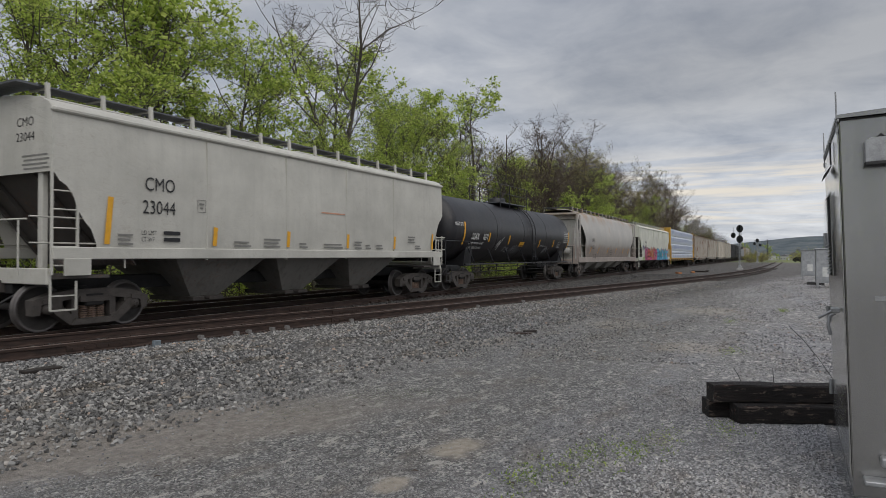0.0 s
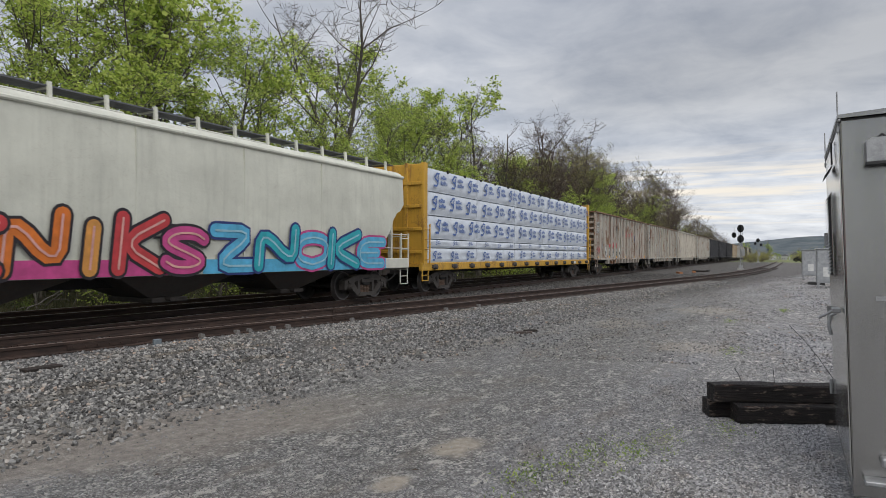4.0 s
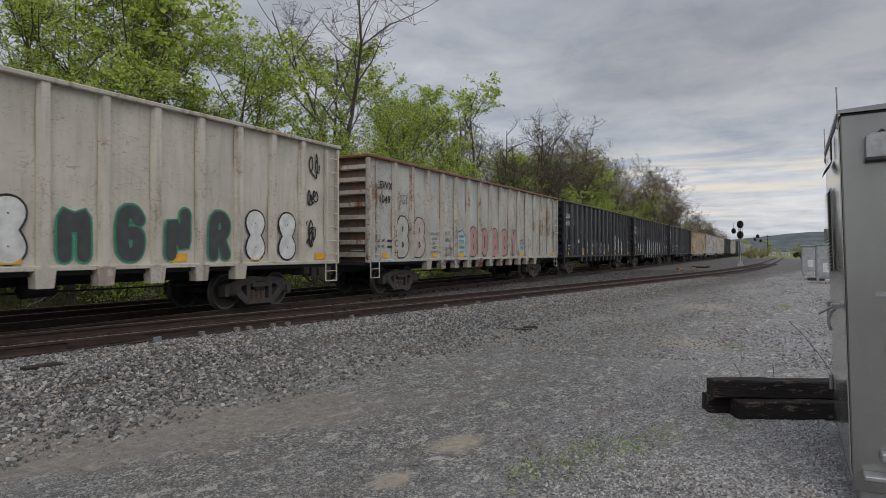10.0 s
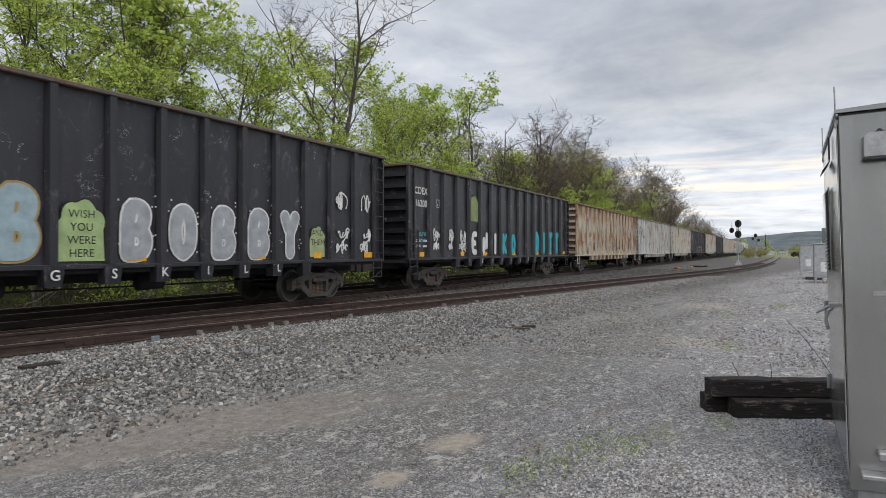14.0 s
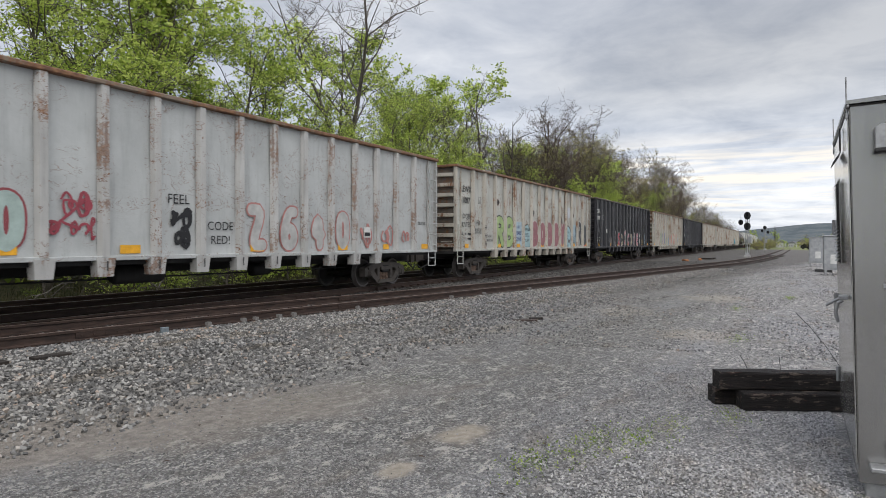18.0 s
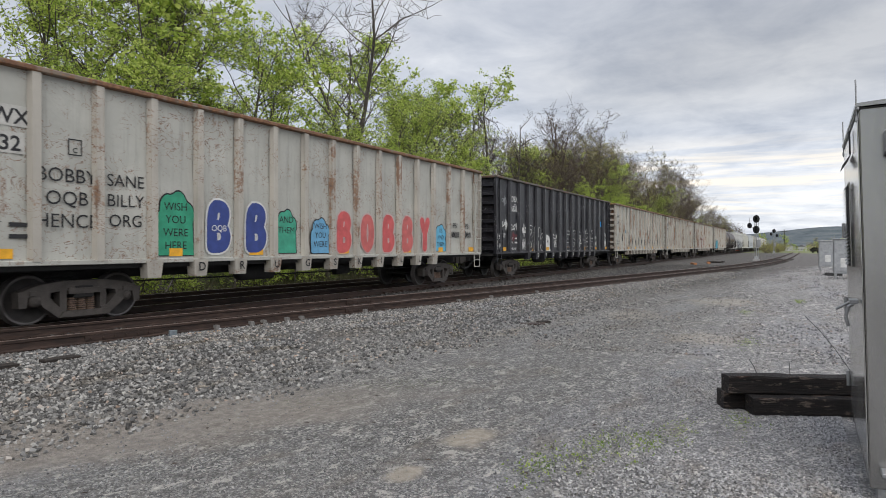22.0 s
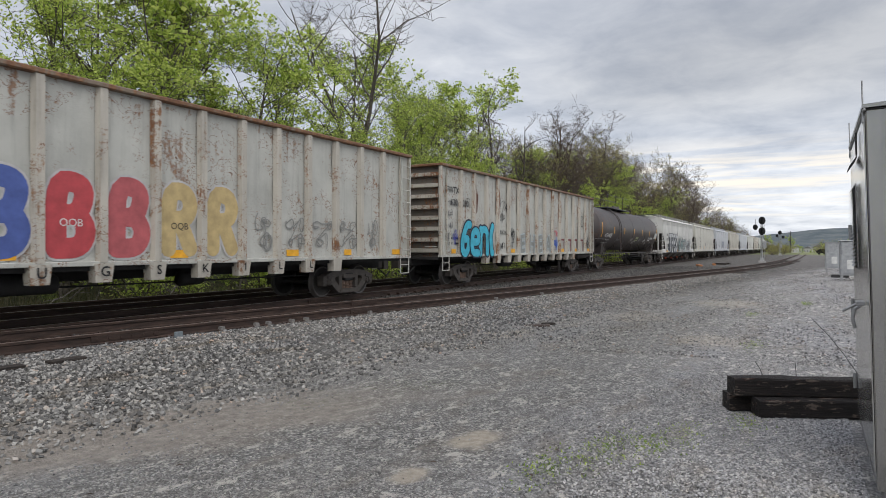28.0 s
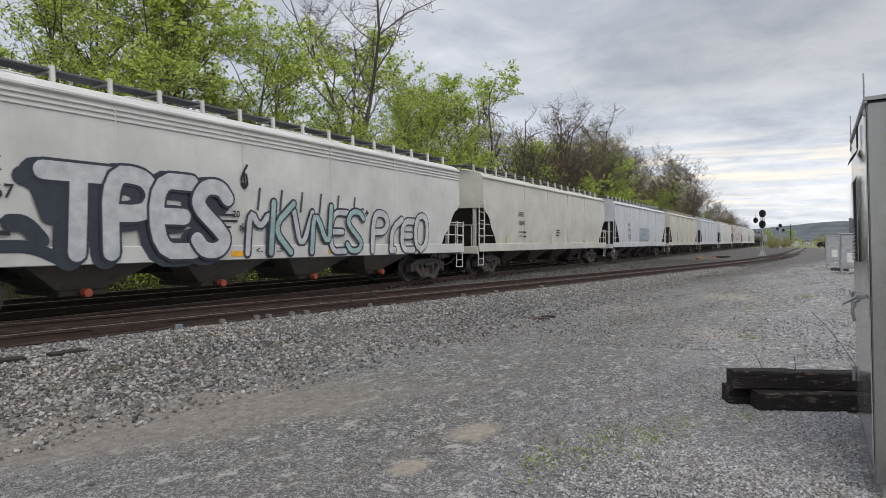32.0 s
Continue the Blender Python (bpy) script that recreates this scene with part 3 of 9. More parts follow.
def build_stones():
    rng = np.random.default_rng(5)
    # ballast shoulder beside the branch track
    n = 105000
    x = 1.0 + 44.0 * rng.random(n) ** 1.9
    u = rng.random(n)
    y = np.array([branch_y(p) for p in x]) - 0.95 - (5.2 - 2.9 * np.clip((x - 6) / 26, 0, 1)) * u ** 1.1
    keep = (rng.random(n) < np.clip(1.35 - u * 1.25, 0, 1) * np.clip(1.5 - x / 42, 0, 1))
    scatter_stones("ballast_shoulder", "grey crushed stone ballast sloping beside the track", rng, x[keep], y[keep], 0.015 + 0.017 * rng.random(keep.sum()) ** 1.3, M_BALLAST, True)
    # between and round the rails
    n = 26000
    x = 0.0 + 60.0 * rng.random(n) ** 1.5
    y = np.array([branch_y(p) for p in x]) - 1.0 + 9.0 * rng.random(n)
    keep = y < 17.6
    scatter_stones("ballast_bed", "dark crushed stone between the rails", rng, x[keep], y[keep], 0.018 + 0.020 * rng.random(keep.sum()), M_DARK_BALLAST, True)
    # loose gravel on the yard
    n = 95000
    r = 2.4 + 17.0 * rng.random(n) ** 1.5
    a = np.radians(27.7 + 78 * (rng.random(n) - 0.5))
    x, y = r * np.cos(a), r * np.sin(a)
    bare = (y + 0.52 * x > 6.6) & (y + 0.52 * x < 8.6) & (x < 6.5) & (rng.random(n) < 0.6)
    keep = (y < 7.5) & ~bare & ~((x > 5.0) & (y < -0.40) & (x < 7.4))
    patchy = np.array([noise.noise(Vector((p * 0.45, q * 1.1, 2.0))) + 0.5 * noise.noise(Vector((p * 1.6, q * 2.4, 7.0))) for p, q in zip(x, y)])
    keep &= patchy + rng.normal(0, 0.22, n) > -0.12
    for px, py, rad in ((5.2, 2.62, 0.40), (4.2, 2.64, 0.26)):
        keep &= (np.hypot(x - px, (y - py) * 1.6) > rad) | (rng.random(n) < 0.2)
    size = (0.0045 + 0.0085 * rng.random(n) ** 2.2) * (0.80 + r * 0.035)
    # coarser stones farther out, down to the turnout
    m = 70000
    r2 = 11.0 + 50.0 * rng.random(m) ** 1.5
    a2 = np.radians(22.0 + 62 * (rng.random(m) - 0.5))
    x2, y2 = r2 * np.cos(a2), r2 * np.sin(a2)
    far = (y2 < np.array([branch_y(p) for p in x2]) - 2.0) & ((np.sin(x2 * 0.9 + y2 * 2.1) + np.sin(y2 * 1.7 - x2 * 0.31) + rng.normal(0, 0.8, m)) > -0.2)
    s2 = 0.007 + 0.016 * rng.random(m) ** 2.5 + 0.00045 * r2
    scatter_stones("coarse_gravel", "coarse mixed grey stones scattered over the yard", rng, x2[far], y2[far], s2[far], M_BALLAST)
    # fresh crushed stone round the case and the ties
    q = 46000
    x3 = 3.0 + 6.5 * rng.random(q) ** 1.2
    y3 = -0.40 + 2.6 * rng.random(q) ** 1.5 - 0.25 * (x3 < 5.0) * rng.random(q)
    thin = rng.random(q) < np.clip(1.25 - (y3 + 0.4) / 2.4, 0, 1)
    scatter_stones("fresh_gravel", "fresh blue-grey crushed stone round the steel case", rng, x3[thin], y3[thin], 0.007 + 0.0075 * rng.random(thin.sum()), M_PEBBLE)
    scatter_stones("loose_gravel", "small grey stones lying loose on the yard", rng, x[keep], y[keep], size[keep], M_PEBBLE)


build_stones()

# ---- tracks ----
RAIL_PROFILE = [(-0.075, -0.175), (0.075, -0.175), (0.075, -0.163), (0.015, -0.140), (0.010, -0.050), (0.036, -0.040), (0.036, -0.006),
                (0.028, 0.0), (-0.028, 0.0), (-0.036, -0.006), (-0.036, -0.040), (-0.010, -0.050), (-0.015, -0.140), (-0.075, -0.163)]


def rail_shape(line, side, stations, z=RAIL_Z):
    s = Shape()

    def ring(t):
        p, a = line(t, side)
        return lambda u, w: (p.x - math.sin(a) * u, p.y + math.cos(a) * u, z + w)
    s.sweep(RAIL_PROFILE, [ring(t) for t in stations])
    return s


def rail_top_shape(line, side, stations, z=RAIL_Z):
    s = Shape()

    def ring(t):
        p, a = line(t, side)
        return lambda u, w: (p.x - math.sin(a) * u, p.y + math.cos(a) * u, z + w)
    s.sweep([(-0.024, -0.002), (0.024, -0.002), (0.024, 0.003), (-0.024, 0.003)], [ring(t) for t in stations])
    return s


def joint_bar(parent, line, side, x, length=0.9, toward=-1):
    """A bolted joint bar against the web of a rail."""
    s = Shape()
    p, a = line(x, side)
    s.box(-length / 2, length / 2, -0.03, 0.0, -0.145, -0.045, 0.006)
    for i in range(6):
        bx = -length / 2 + length * (i + 0.5) / 6
        s.tube((bx, -0.03, -0.095), (bx, -0.055, -0.095), 0.02, 6)
    return part("joint_bar", s, M_RAIL, parent, "bolted rusty joint bar", pose(p.x, p.y, RAIL_Z, 0, 0, math.degrees(a)) @ pose(0, toward * 0.014, 0))


TIE_MESHES = []
for k in range(4):
    TIE_MESHES.append(Shape().box(-0.115, 0.115, -1.3, 1.3, -0.18, 0.0, 0.012).mesh("tie", M_TIE))


def build_track(name, label, line, stations, tie_range, shiny, spacing=0.52, tie_len=1.0):
    t = thing(name, label, "railway track", kind="structure")
    for side in (-GAUGE / 2, GAUGE / 2):
        rail = part("rail", rail_shape(line, side, stations), M_RAIL, t, "rust-brown steel rail")
        part("running_surface", rail_top_shape(line, side, stations), M_RAIL_TOP if shiny else M_RAIL_WORN, rail, "polished top of the rail")
    x, i = tie_range[0], 0
    rng = random.Random(len(name))
    plate = Shape().box(-0.09, 0.09, -0.16, 0.16, 0.0, 0.012, 0.003)
    for sx in (-0.05, 0.05):
        for sy in (-0.11, 0.11):
            plate.box(sx - 0.012, sx + 0.012, sy - 0.018, sy + 0.018, 0.012, 0.035)
    plate = plate.mesh("tie_plate", M_RAIL)
    while x < tie_range[1]:
        p, a = line(x, 0)
        tie = part("tie", TIE_MESHES[i % 4], None, t, m=pose(p.x, p.y, RAIL_Z - 0.187, 0, 0, math.degrees(a) + rng.uniform(-1, 1)))
        if x < 18:
            for side in (-GAUGE / 2, GAUGE / 2):
                part("tie_plate", plate, None, tie, m=pose(0, side, 0))
        x += spacing
        i += 1
    return t


M_RAIL_WORN = plain("dull_rail_head", (0.21, 0.155, 0.13), 0.55, 0.3, 0.3, 5)
MAIN_STATIONS = [-520, -300, -150] + [-90 + 15 * i for i in range(17)] + [156 + 20 * i for i in range(32)]
main_track = build_track("track_1", "main track of steel rails on creosoted ties", main_line, MAIN_STATIONS, (-2, 62), True)
rear_track = build_track("track_2", "second track of steel rails behind the train", lambda s, side=0.0: main_line(s, side + 3.1), MAIN_STATIONS, (0, 40), True, 0.6)
branch_track = build_track("track_3", "rusty branch track curving away from the main track", branch_line,
                           [-6 + 3 * i for i in range(50)] + [146 + 8 * i for i in range(10)], (-4, 96), False)
joint_bar(branch_track, branch_line, -GAUGE / 2, 7.2, 1.2)
joint_bar(branch_track, branch_line, -GAUGE / 2, 13.0, 1.0)
joint_bar(branch_track, branch_line, GAUGE / 2, 14.4, 1.0)
joint_bar(main_track, main_line, -GAUGE / 2, 14.6, 0.9)


def rail_brace(parent, line, side, x, colour):
    """A cast brace that props the rail from outside."""
    p, a = line(x, side)
    s = Shape().prism([(-0.05, -0.17), (0.05, -0.17), (0.035, -0.10), (-0.035, -0.10)], -0.13, -0.02)
    part("rail_brace", s, colour, parent, m=pose(p.x, p.y, RAIL_Z, 0, 0, math.degrees(a)))


M_ZINC = plain("dull_zinc", (0.22, 0.21, 0.20), 0.6, 0.3, 0.3, 20)
for x in (9.05, 9.85, 10.15, 10.75, 11.15, 13.1, 16.9, 18.6, 21.4):
    rail_brace(branch_track, branch_line, -GAUGE / 2, x, M_ZINC)
for i in range(13):
    rail_brace(main_track, main_line, -GAUGE / 2, 18.2 + 0.56 * i, M_RAIL)
for i in range(7):
    rail_brace(main_track, main_line, -GAUGE / 2, 27.0 + 0.9 * i, M_RAIL)


# ---- the train: materials ----
M_TRUCK = plain("truck_cast_steel", (0.070, 0.061, 0.055), 0.8, 0.1, 0.4, 6, 0.004)
M_WHEEL = plain("wheel_steel", (0.055, 0.050, 0.047), 0.7, 0.3, 0.35, 7)
M_TREAD = plain("worn_wheel_tread", (0.13, 0.12, 0.115), 0.5, 0.6, 0.2, 9)
M_SPRING = plain("rusty_spring_steel", (0.15, 0.10, 0.075), 0.7, 0.2, 0.4, 12)
M_UNDER = plain("underframe_black", (0.022, 0.021, 0.021), 0.85, 0.0, 0.4, 4)
M_YELLOW = plain("yellow_reflector", (0.72, 0.36, 0.02), 0.45, 0.0, 0.25, 6)
M_GRATE = plain("galvanised_grating", (0.12, 0.125, 0.135), 0.6, 0.4, 0.3, 9)
M_HOSE = plain("black_rubber", (0.02, 0.02, 0.02), 0.6)


# ---- trucks ----
def side_frame_shape():
    s = Shape()
    y0, y1 = -0.12, 0.12
    s.prism([(-1.20, 0.62), (-0.85, 0.74), (-0.42, 0.80), (0.42, 0.80), (0.85, 0.74), (1.20, 0.62), (1.20, 0.50), (0.80, 0.57), (0.42, 0.62), (-0.42, 0.62), (-0.80, 0.57), (-1.20, 0.50)], y0, y1)
    for k in (-1, 1):
        arm = [(0.34, 0.12), (0.34, 0.27), (0.46, 0.30), (0.74, 0.58), (0.98, 0.62), (0.78, 0.34), (0.50, 0.12)]
        s.prism([(k * u, w) for u, w in arm], y0, y1)
        s.prism([(k * 0.33, 0.2), (k * 0.46, 0.2), (k * 0.46, 0.70), (k * 0.33, 0.70)], y0 + 0.02, y1 - 0.02)
        s.prism([(k * 0.64, 0.60), (k * 0.80, 0.60), (k * 0.78, 0.34), (k * 0.68, 0.36)], y0 + 0.01, y1 - 0.01)
        s.prism([(k * 1.02, 0.60), (k * 1.20, 0.60), (k * 1.19, 0.34), (k * 1.06, 0.34)], y0 + 0.01, y1 - 0.01)
        s.prism([(k * 0.80, 0.56), (k * 1.02, 0.56), (k * 1.02, 0.64), (k * 0.80, 0.64)], y0 - 0.03, y1 + 0.03)
    s.prism([(-0.50, 0.12), (0.50, 0.12), (0.42, 0.23), (-0.42, 0.23)], y0 - 0.05, y1 + 0.05)
    s.prism([(-0.32, 0.55), (0.32, 0.55), (0.32, 0.66), (-0.32, 0.66)], y0 - 0.04, y1 + 0.04)
    return s


def spring_shape():
    s = Shape()
    for k in (0.0,):
        prof = []
        for i in range(6):
            z = 0.245 + 0.042 * i
            prof += [(z - 0.02, 0.045), (z - 0.012, 0.085), (z + 0.012, 0.085), (z + 0.02, 0.045)]
        coil = Shape().lathe(prof, 10, False)
        coil.v = [(x + k, -z, y) for x, y, z in coil.v]
        s.add(coil.v, coil.f, False)
    return s


def wheel_set_shape():
    s = Shape()
    for k in (-1, 1):
        prof = [(0.62, 0.12), (0.66, 0.15), (0.685, 0.40), (0.672, 0.455), (0.675, 0.482), (0.700, 0.485), (0.715, 0.462)]
        s.lathe([(k * y, r) for y, r in prof], 36)
        face = [(0.812, 0.445), (0.812, 0.405), (0.765, 0.385), (0.752, 0.20), (0.80, 0.14), (0.83, 0.13), (0.83, 0.0)]
        s.lathe([(k * y, r) for y, r in face], 36)
        tread = [(0.715, 0.462), (0.725, 0.4575), (0.805, 0.452), (0.812, 0.445)]
        s.lathe([(k * y, r) for y, r in tread], 36)
    s.lathe([(-0.9, 0.075), (0.9, 0.075)], 12)
    return s


def bearing_shape():
    s = Shape()
    s.lathe([(-0.13, 0.0), (-0.13, 0.075), (-0.10, 0.085), (-0.095, 0.115), (0.09, 0.12), (0.09, 0.0)], 14)
    for i in range(3):
        w = 2 * math.pi * i / 3
        s.tube((0.045 * math.cos(w), -0.128, 0.045 * math.sin(w)), (0.045 * math.cos(w), -0.15, 0.045 * math.sin(w)), 0.017, 6)
    return s


ME_FRAME = side_frame_shape().mesh("side_frame", M_TRUCK)
ME_SPRING = spring_shape().mesh("spring", M_SPRING)
springs = Shape()
for k in (-0.18, 0.0, 0.18):
    one = spring_shape().moved(pose(k, 0, 0))
    springs.add(one.v, one.f)
ME_SPRINGS = springs.mesh("spring_nest", M_SPRING)
ME_WHEELS = wheel_set_shape().mesh("wheel_set", M_WHEEL)
ME_WHEELS.materials.append(M_TREAD)
for face in ME_WHEELS.polygons:
    if math.hypot(face.center.x, face.center.z) > 0.42 and abs(face.center.y) > 0.655:
        face.material_index = 1
ME_BEARING = bearing_shape().mesh("bearing", M_TRUCK)
ME_BOLSTER = Shape().box(-0.2, 0.2, -1.12, 1.12, 0.46, 0.72, 0.03).box(-0.35, 0.35, -0.35, 0.35, 0.66, 0.84, 0.03).box(-0.75, 0.75, -0.55, -0.48, 0.3, 0.42).box(-0.75, 0.75, 0.48, 0.55, 0.3, 0.42).mesh("truck", M_UNDER)
WHEELBASE = 1.78


def add_truck(car, x):
    t = part("truck", ME_BOLSTER, None, car, "grimy two-axle cast steel truck", pose(x, 0, 0))
    for y in (-0.99, 0.99):
        part("side_frame", ME_FRAME, None, t, m=pose(0, y, 0))
        if y > 0:
            tagged(part("spring_nest", ME_SPRINGS, None, t, m=pose(0, y, 0)), kind="stuff")
            continue
        for k in (-0.18, 0.0, 0.18):
            part("spring", ME_SPRING, None, t, m=pose(k, y, 0))
    for wx in (-WHEELBASE / 2, WHEELBASE / 2):
        w = part("wheel_set", ME_WHEELS, None, t, "steel wheel pair with bright treads", pose(wx, 0, 0.457))
        for y, turn in ((-1.0, 0), (1.0, 180)):
            part("bearing", ME_BEARING, None, t, m=pose(wx, y, 0.457, 0, 0, turn))
    return t


def add_coupler(car, x, way):
    s = Shape()
    s.box(min(x, x + way * 0.75), max(x, x + way * 0.75), -0.09, 0.09, 0.74, 0.98, 0.02)
    s.prism([(x + way * 0.72, 0.70), (x + way * 0.98, 0.70), (x + way * 0.98, 1.02), (x + way * 0.72, 1.02)], -0.17, 0.12)
    part("coupler", s, M_TRUCK, car, "rusty knuckle coupler")
    h = Shape()
    pts = [(x + way * 0.1, -0.35, 0.75), (x + way * 0.45, -0.35, 0.55), (x + way * 0.75, -0.25, 0.45), (x + way * 0.98, -0.2, 0.6)]
    h.bar(pts, 0.025, 6)
    part("brake_hose", h, M_HOSE, car)


def ladder_shape(x0, x1, y, z0, z1, rungs, r=0.016):
    s = Shape()
    for x in (x0, x1):
        s.box(x - 0.02, x + 0.02, y - 0.02, y + 0.02, z0, z1)
    for i in range(rungs):
        z = z0 + (z1 - z0) * (i + 0.5) / rungs
        s.tube((x0, y, z), (x1, y, z), r, 5)
    return s


def stirrup_shape(x0, x1, y, z0, z1):
    s = Shape()
    s.box(x0 - 0.02, x0 + 0.02, y - 0.01, y + 0.01, z0, z1)
    s.box(x1 - 0.02, x1 + 0.02, y - 0.01, y + 0.01, z0, z1)
    s.box(x0, x1, y - 0.02, y + 0.02, z0 - 0.015, z0 + 0.015)
    s.box(x0, x1, y - 0.015, y + 0.015, (z0 + z1) / 2 - 0.012, (z0 + z1) / 2 + 0.012)
    return s


# ---- gondolas ----
G_HALF, G_BAYS, G_TOP, G_SILL = 9.75, 16, 4.58, 1.18
G_END, G_PITCH = 1.60, (2 * 9.75 - 3.2) / 14     # the end panels are wider
G_FACE = -1.50         # the near side's plate
PAINTED = ("rear_ribs", "end_plate", "side_wall", "rib", "end_wall", "end_rib", "corner_post", "seam_post", "side_sill", "rib_foot", "ladder", "stirrup", "grab_iron")


def rib_x(i):
    return -G_HALF + G_END + G_PITCH * (i - 1)


def panel_x(i):
    if i <= 0:
        return -G_HALF + 0.5 * G_END
    return G_HALF - 0.5 * G_END if i >= 15 else rib_x(i) + 0.5 * G_PITCH


def rib_shape():
    s = Shape()
    prof = [(-0.115, 0.0), (-0.075, -0.115), (0.075, -0.115), (0.115, 0.0)]
    s.sweep(prof, [lambda u, w: (u, w, G_SILL), lambda u, w: (u, w, G_TOP - 0.10)])
    return s


def rib_foot_shape():
    """The rib's lower end, tapering inwards below the sill."""
    return Shape().sweep([(0, 0), (1, 0), (1, 1), (0, 1)],
                         [lambda u, w: (-0.19 + 0.38 * u, -0.13 + 0.25 * w, G_SILL - 0.02), lambda u, w: (-0.16 + 0.32 * u, -0.10 + 0.22 * w, 0.80)])


ME_RIB, ME_FOOT = rib_shape().mesh("rib"), rib_foot_shape().mesh("rib_foot")
for me in (ME_RIB, ME_FOOT):
    me.materials.append(M_UNDER)


def wall_shape(y0, y1):
    """A side plate, dented a little between the ribs."""
    s = Shape()
    nx, nz = 68, 10
    vs = []
    for a in range(nx + 1):
        for b in range(nz + 1):
            x, z = -G_HALF + 2 * G_HALF * a / nx, G_SILL + (G_TOP - 0.1 - G_SILL) * b / nz
            d = 0.0 if (a % 4 == 0 or b in (0, nz)) else abs(0.085 * noise.noise(Vector((x * 1.4, z * 1.2, y0 * 3))))
            vs.append((x, y0 - math.copysign(d, y0), z))
    k = nz + 1
    s.add(vs, [(a * k + b, (a + 1) * k + b, (a + 1) * k + b + 1, a * k + b + 1) for a in range(nx) for b in range(nz)], True)
    s.add([(x, y1, z) for x in (-G_HALF, G_HALF) for z in (G_SILL, G_TOP - 0.1)], [(0, 1, 3, 2)])
    return s


def build_gondola():
    g = thing("gondola_car", "empty gondola", "railway car")
    for sgn in (-1, 1):
        part("side_wall", wall_shape(sgn * 1.50, sgn * 1.46), M_UNDER, g)
        away = Shape()                          # the side turned away keeps its ribs in one piece
        for i in range(1, G_BAYS):
            x = rib_x(i)
            if sgn < 0:
                part("rib", ME_RIB, None, g, m=pose(x, -1.50, 0))
                if abs(x) < 6.0:
                    part("rib_foot", ME_FOOT, None, g, m=pose(x, -1.50, 0))
                continue
            for one in (rib_shape(), rib_foot_shape())[:2 if abs(x) < 6.0 else 1]:
                one.moved(pose(x, 1.50, 0, 0, 0, 180))
                away.add(one.v, one.f)
        if sgn > 0:
            tagged(part("rear_ribs", away, M_UNDER, g), kind="stuff")
        s = Shape().box(-G_HALF, G_HALF, min(sgn * 1.44, sgn * 1.60), max(sgn * 1.44, sgn * 1.60), G_SILL - 0.07, G_SILL + 0.02, 0.01)
        part("side_sill", s, M_UNDER, g)
        t = Shape().box(-G_HALF - 0.03, G_HALF + 0.03, min(sgn * 1.42, sgn * 1.645), max(sgn * 1.42, sgn * 1.645), G_TOP - 0.10, G_TOP, 0.02)
        part("top_rail", t, M_UNDER, g, "battered rusty top rail")
        for e in (-1, 1):
            x = e * G_HALF
            part("seam_post", Shape().box(x - e * 0.55 - 0.03, x - e * 0.55 + 0.03, min(sgn * 1.48, sgn * 1.535), max(sgn * 1.48, sgn * 1.535), G_SILL, G_TOP - 0.1, 0.008), M_UNDER, g)
            part("corner_post", Shape().box(min(x, x - e * 0.10), max(x, x - e * 0.10), min(sgn * 1.48, sgn * 1.60), max(sgn * 1.48, sgn * 1.60), G_SILL, G_TOP - 0.1, 0.015), M_UNDER, g)
    for e in (-1, 1):
        x = e * G_HALF
        part("end_wall", Shape().box(min(x - e * 0.20, x - e * 0.16), max(x - e * 0.20, x - e * 0.16), -1.46, 1.46, G_SILL - 0.1, G_TOP - 0.1), M_UNDER, g)
        for i in range(8):
            z = 1.35 + 0.405 * i
            s = Shape()
            s.sweep([(0.0, -0.085), (0.17, -0.065), (0.17, 0.065), (0.0, 0.085)], [lambda u, w, y=y: (x - e * 0.17 + e * u, y, z + w) for y in (-1.47, 1.47)])
            part("end_rib", s, M_UNDER, g)
        part("end_plate", Shape().box(min(x - e * 0.17, x + e * 0.012), max(x - e * 0.17, x + e * 0.012), min(-e * 0.1, -e * 1.44), max(-e * 0.1, -e * 1.44), G_SILL, G_TOP - 0.12, 0.01), M_UNDER, g)
        part("end_top_rail", Shape().box(min(x - e * 0.2, x + e * 0.03), max(x - e * 0.2, x + e * 0.03), -1.42, 1.42, G_TOP - 0.10, G_TOP - 0.004, 0.02), M_UNDER, g)
        for sgn in (-1, 1):
            lx = (x - e * 0.12, x - e * 0.62)
            rungs = 8 if e * sgn < 0 else 3
            top = 4.35 if rungs == 8 else 2.2
            part("ladder", ladder_shape(min(lx), max(lx), sgn * 1.63, G_SILL, top, rungs), M_UNDER, g)
            part("stirrup", stirrup_shape(min(lx), max(lx), sgn * 1.58, 0.62, G_SILL), M_UNDER, g)
            s = Shape().bar([(x, sgn * 1.38, 1.5), (x + e * 0.09, sgn * 1.38, 1.5), (x + e * 0.09, sgn * 0.95, 1.5), (x, sgn * 0.95, 1.5)], 0.012, 5)
            part("grab_iron", s, M_UNDER, g)
        add_coupler(g, x - e * 0.25, e)
    part("floor", Shape().box(-G_HALF, G_HALF, -1.45, 1.45, 1.02, 1.12), M_UNDER, g)
    part("centre_sill", Shape().box(-G_HALF, G_HALF, -0.28, 0.28, 0.78, 1.02, 0.02), M_UNDER, g)
    part("air_reservoir", Shape().lathe([(-0.6, 0), (-0.6, 0.16), (-0.55, 0.2), (0.55, 0.2), (0.6, 0.16), (0.6, 0)], 14).moved(pose(-2.2, -0.75, 0.78, 0, 0, 90)), M_UNDER, g)
    part("brake_cylinder", Shape().lathe([(-0.3, 0), (-0.3, 0.15), (0.3, 0.17), (0.3, 0)], 12).moved(pose(1.6, -0.6, 0.74, 0, 0, 90)), M_UNDER, g)
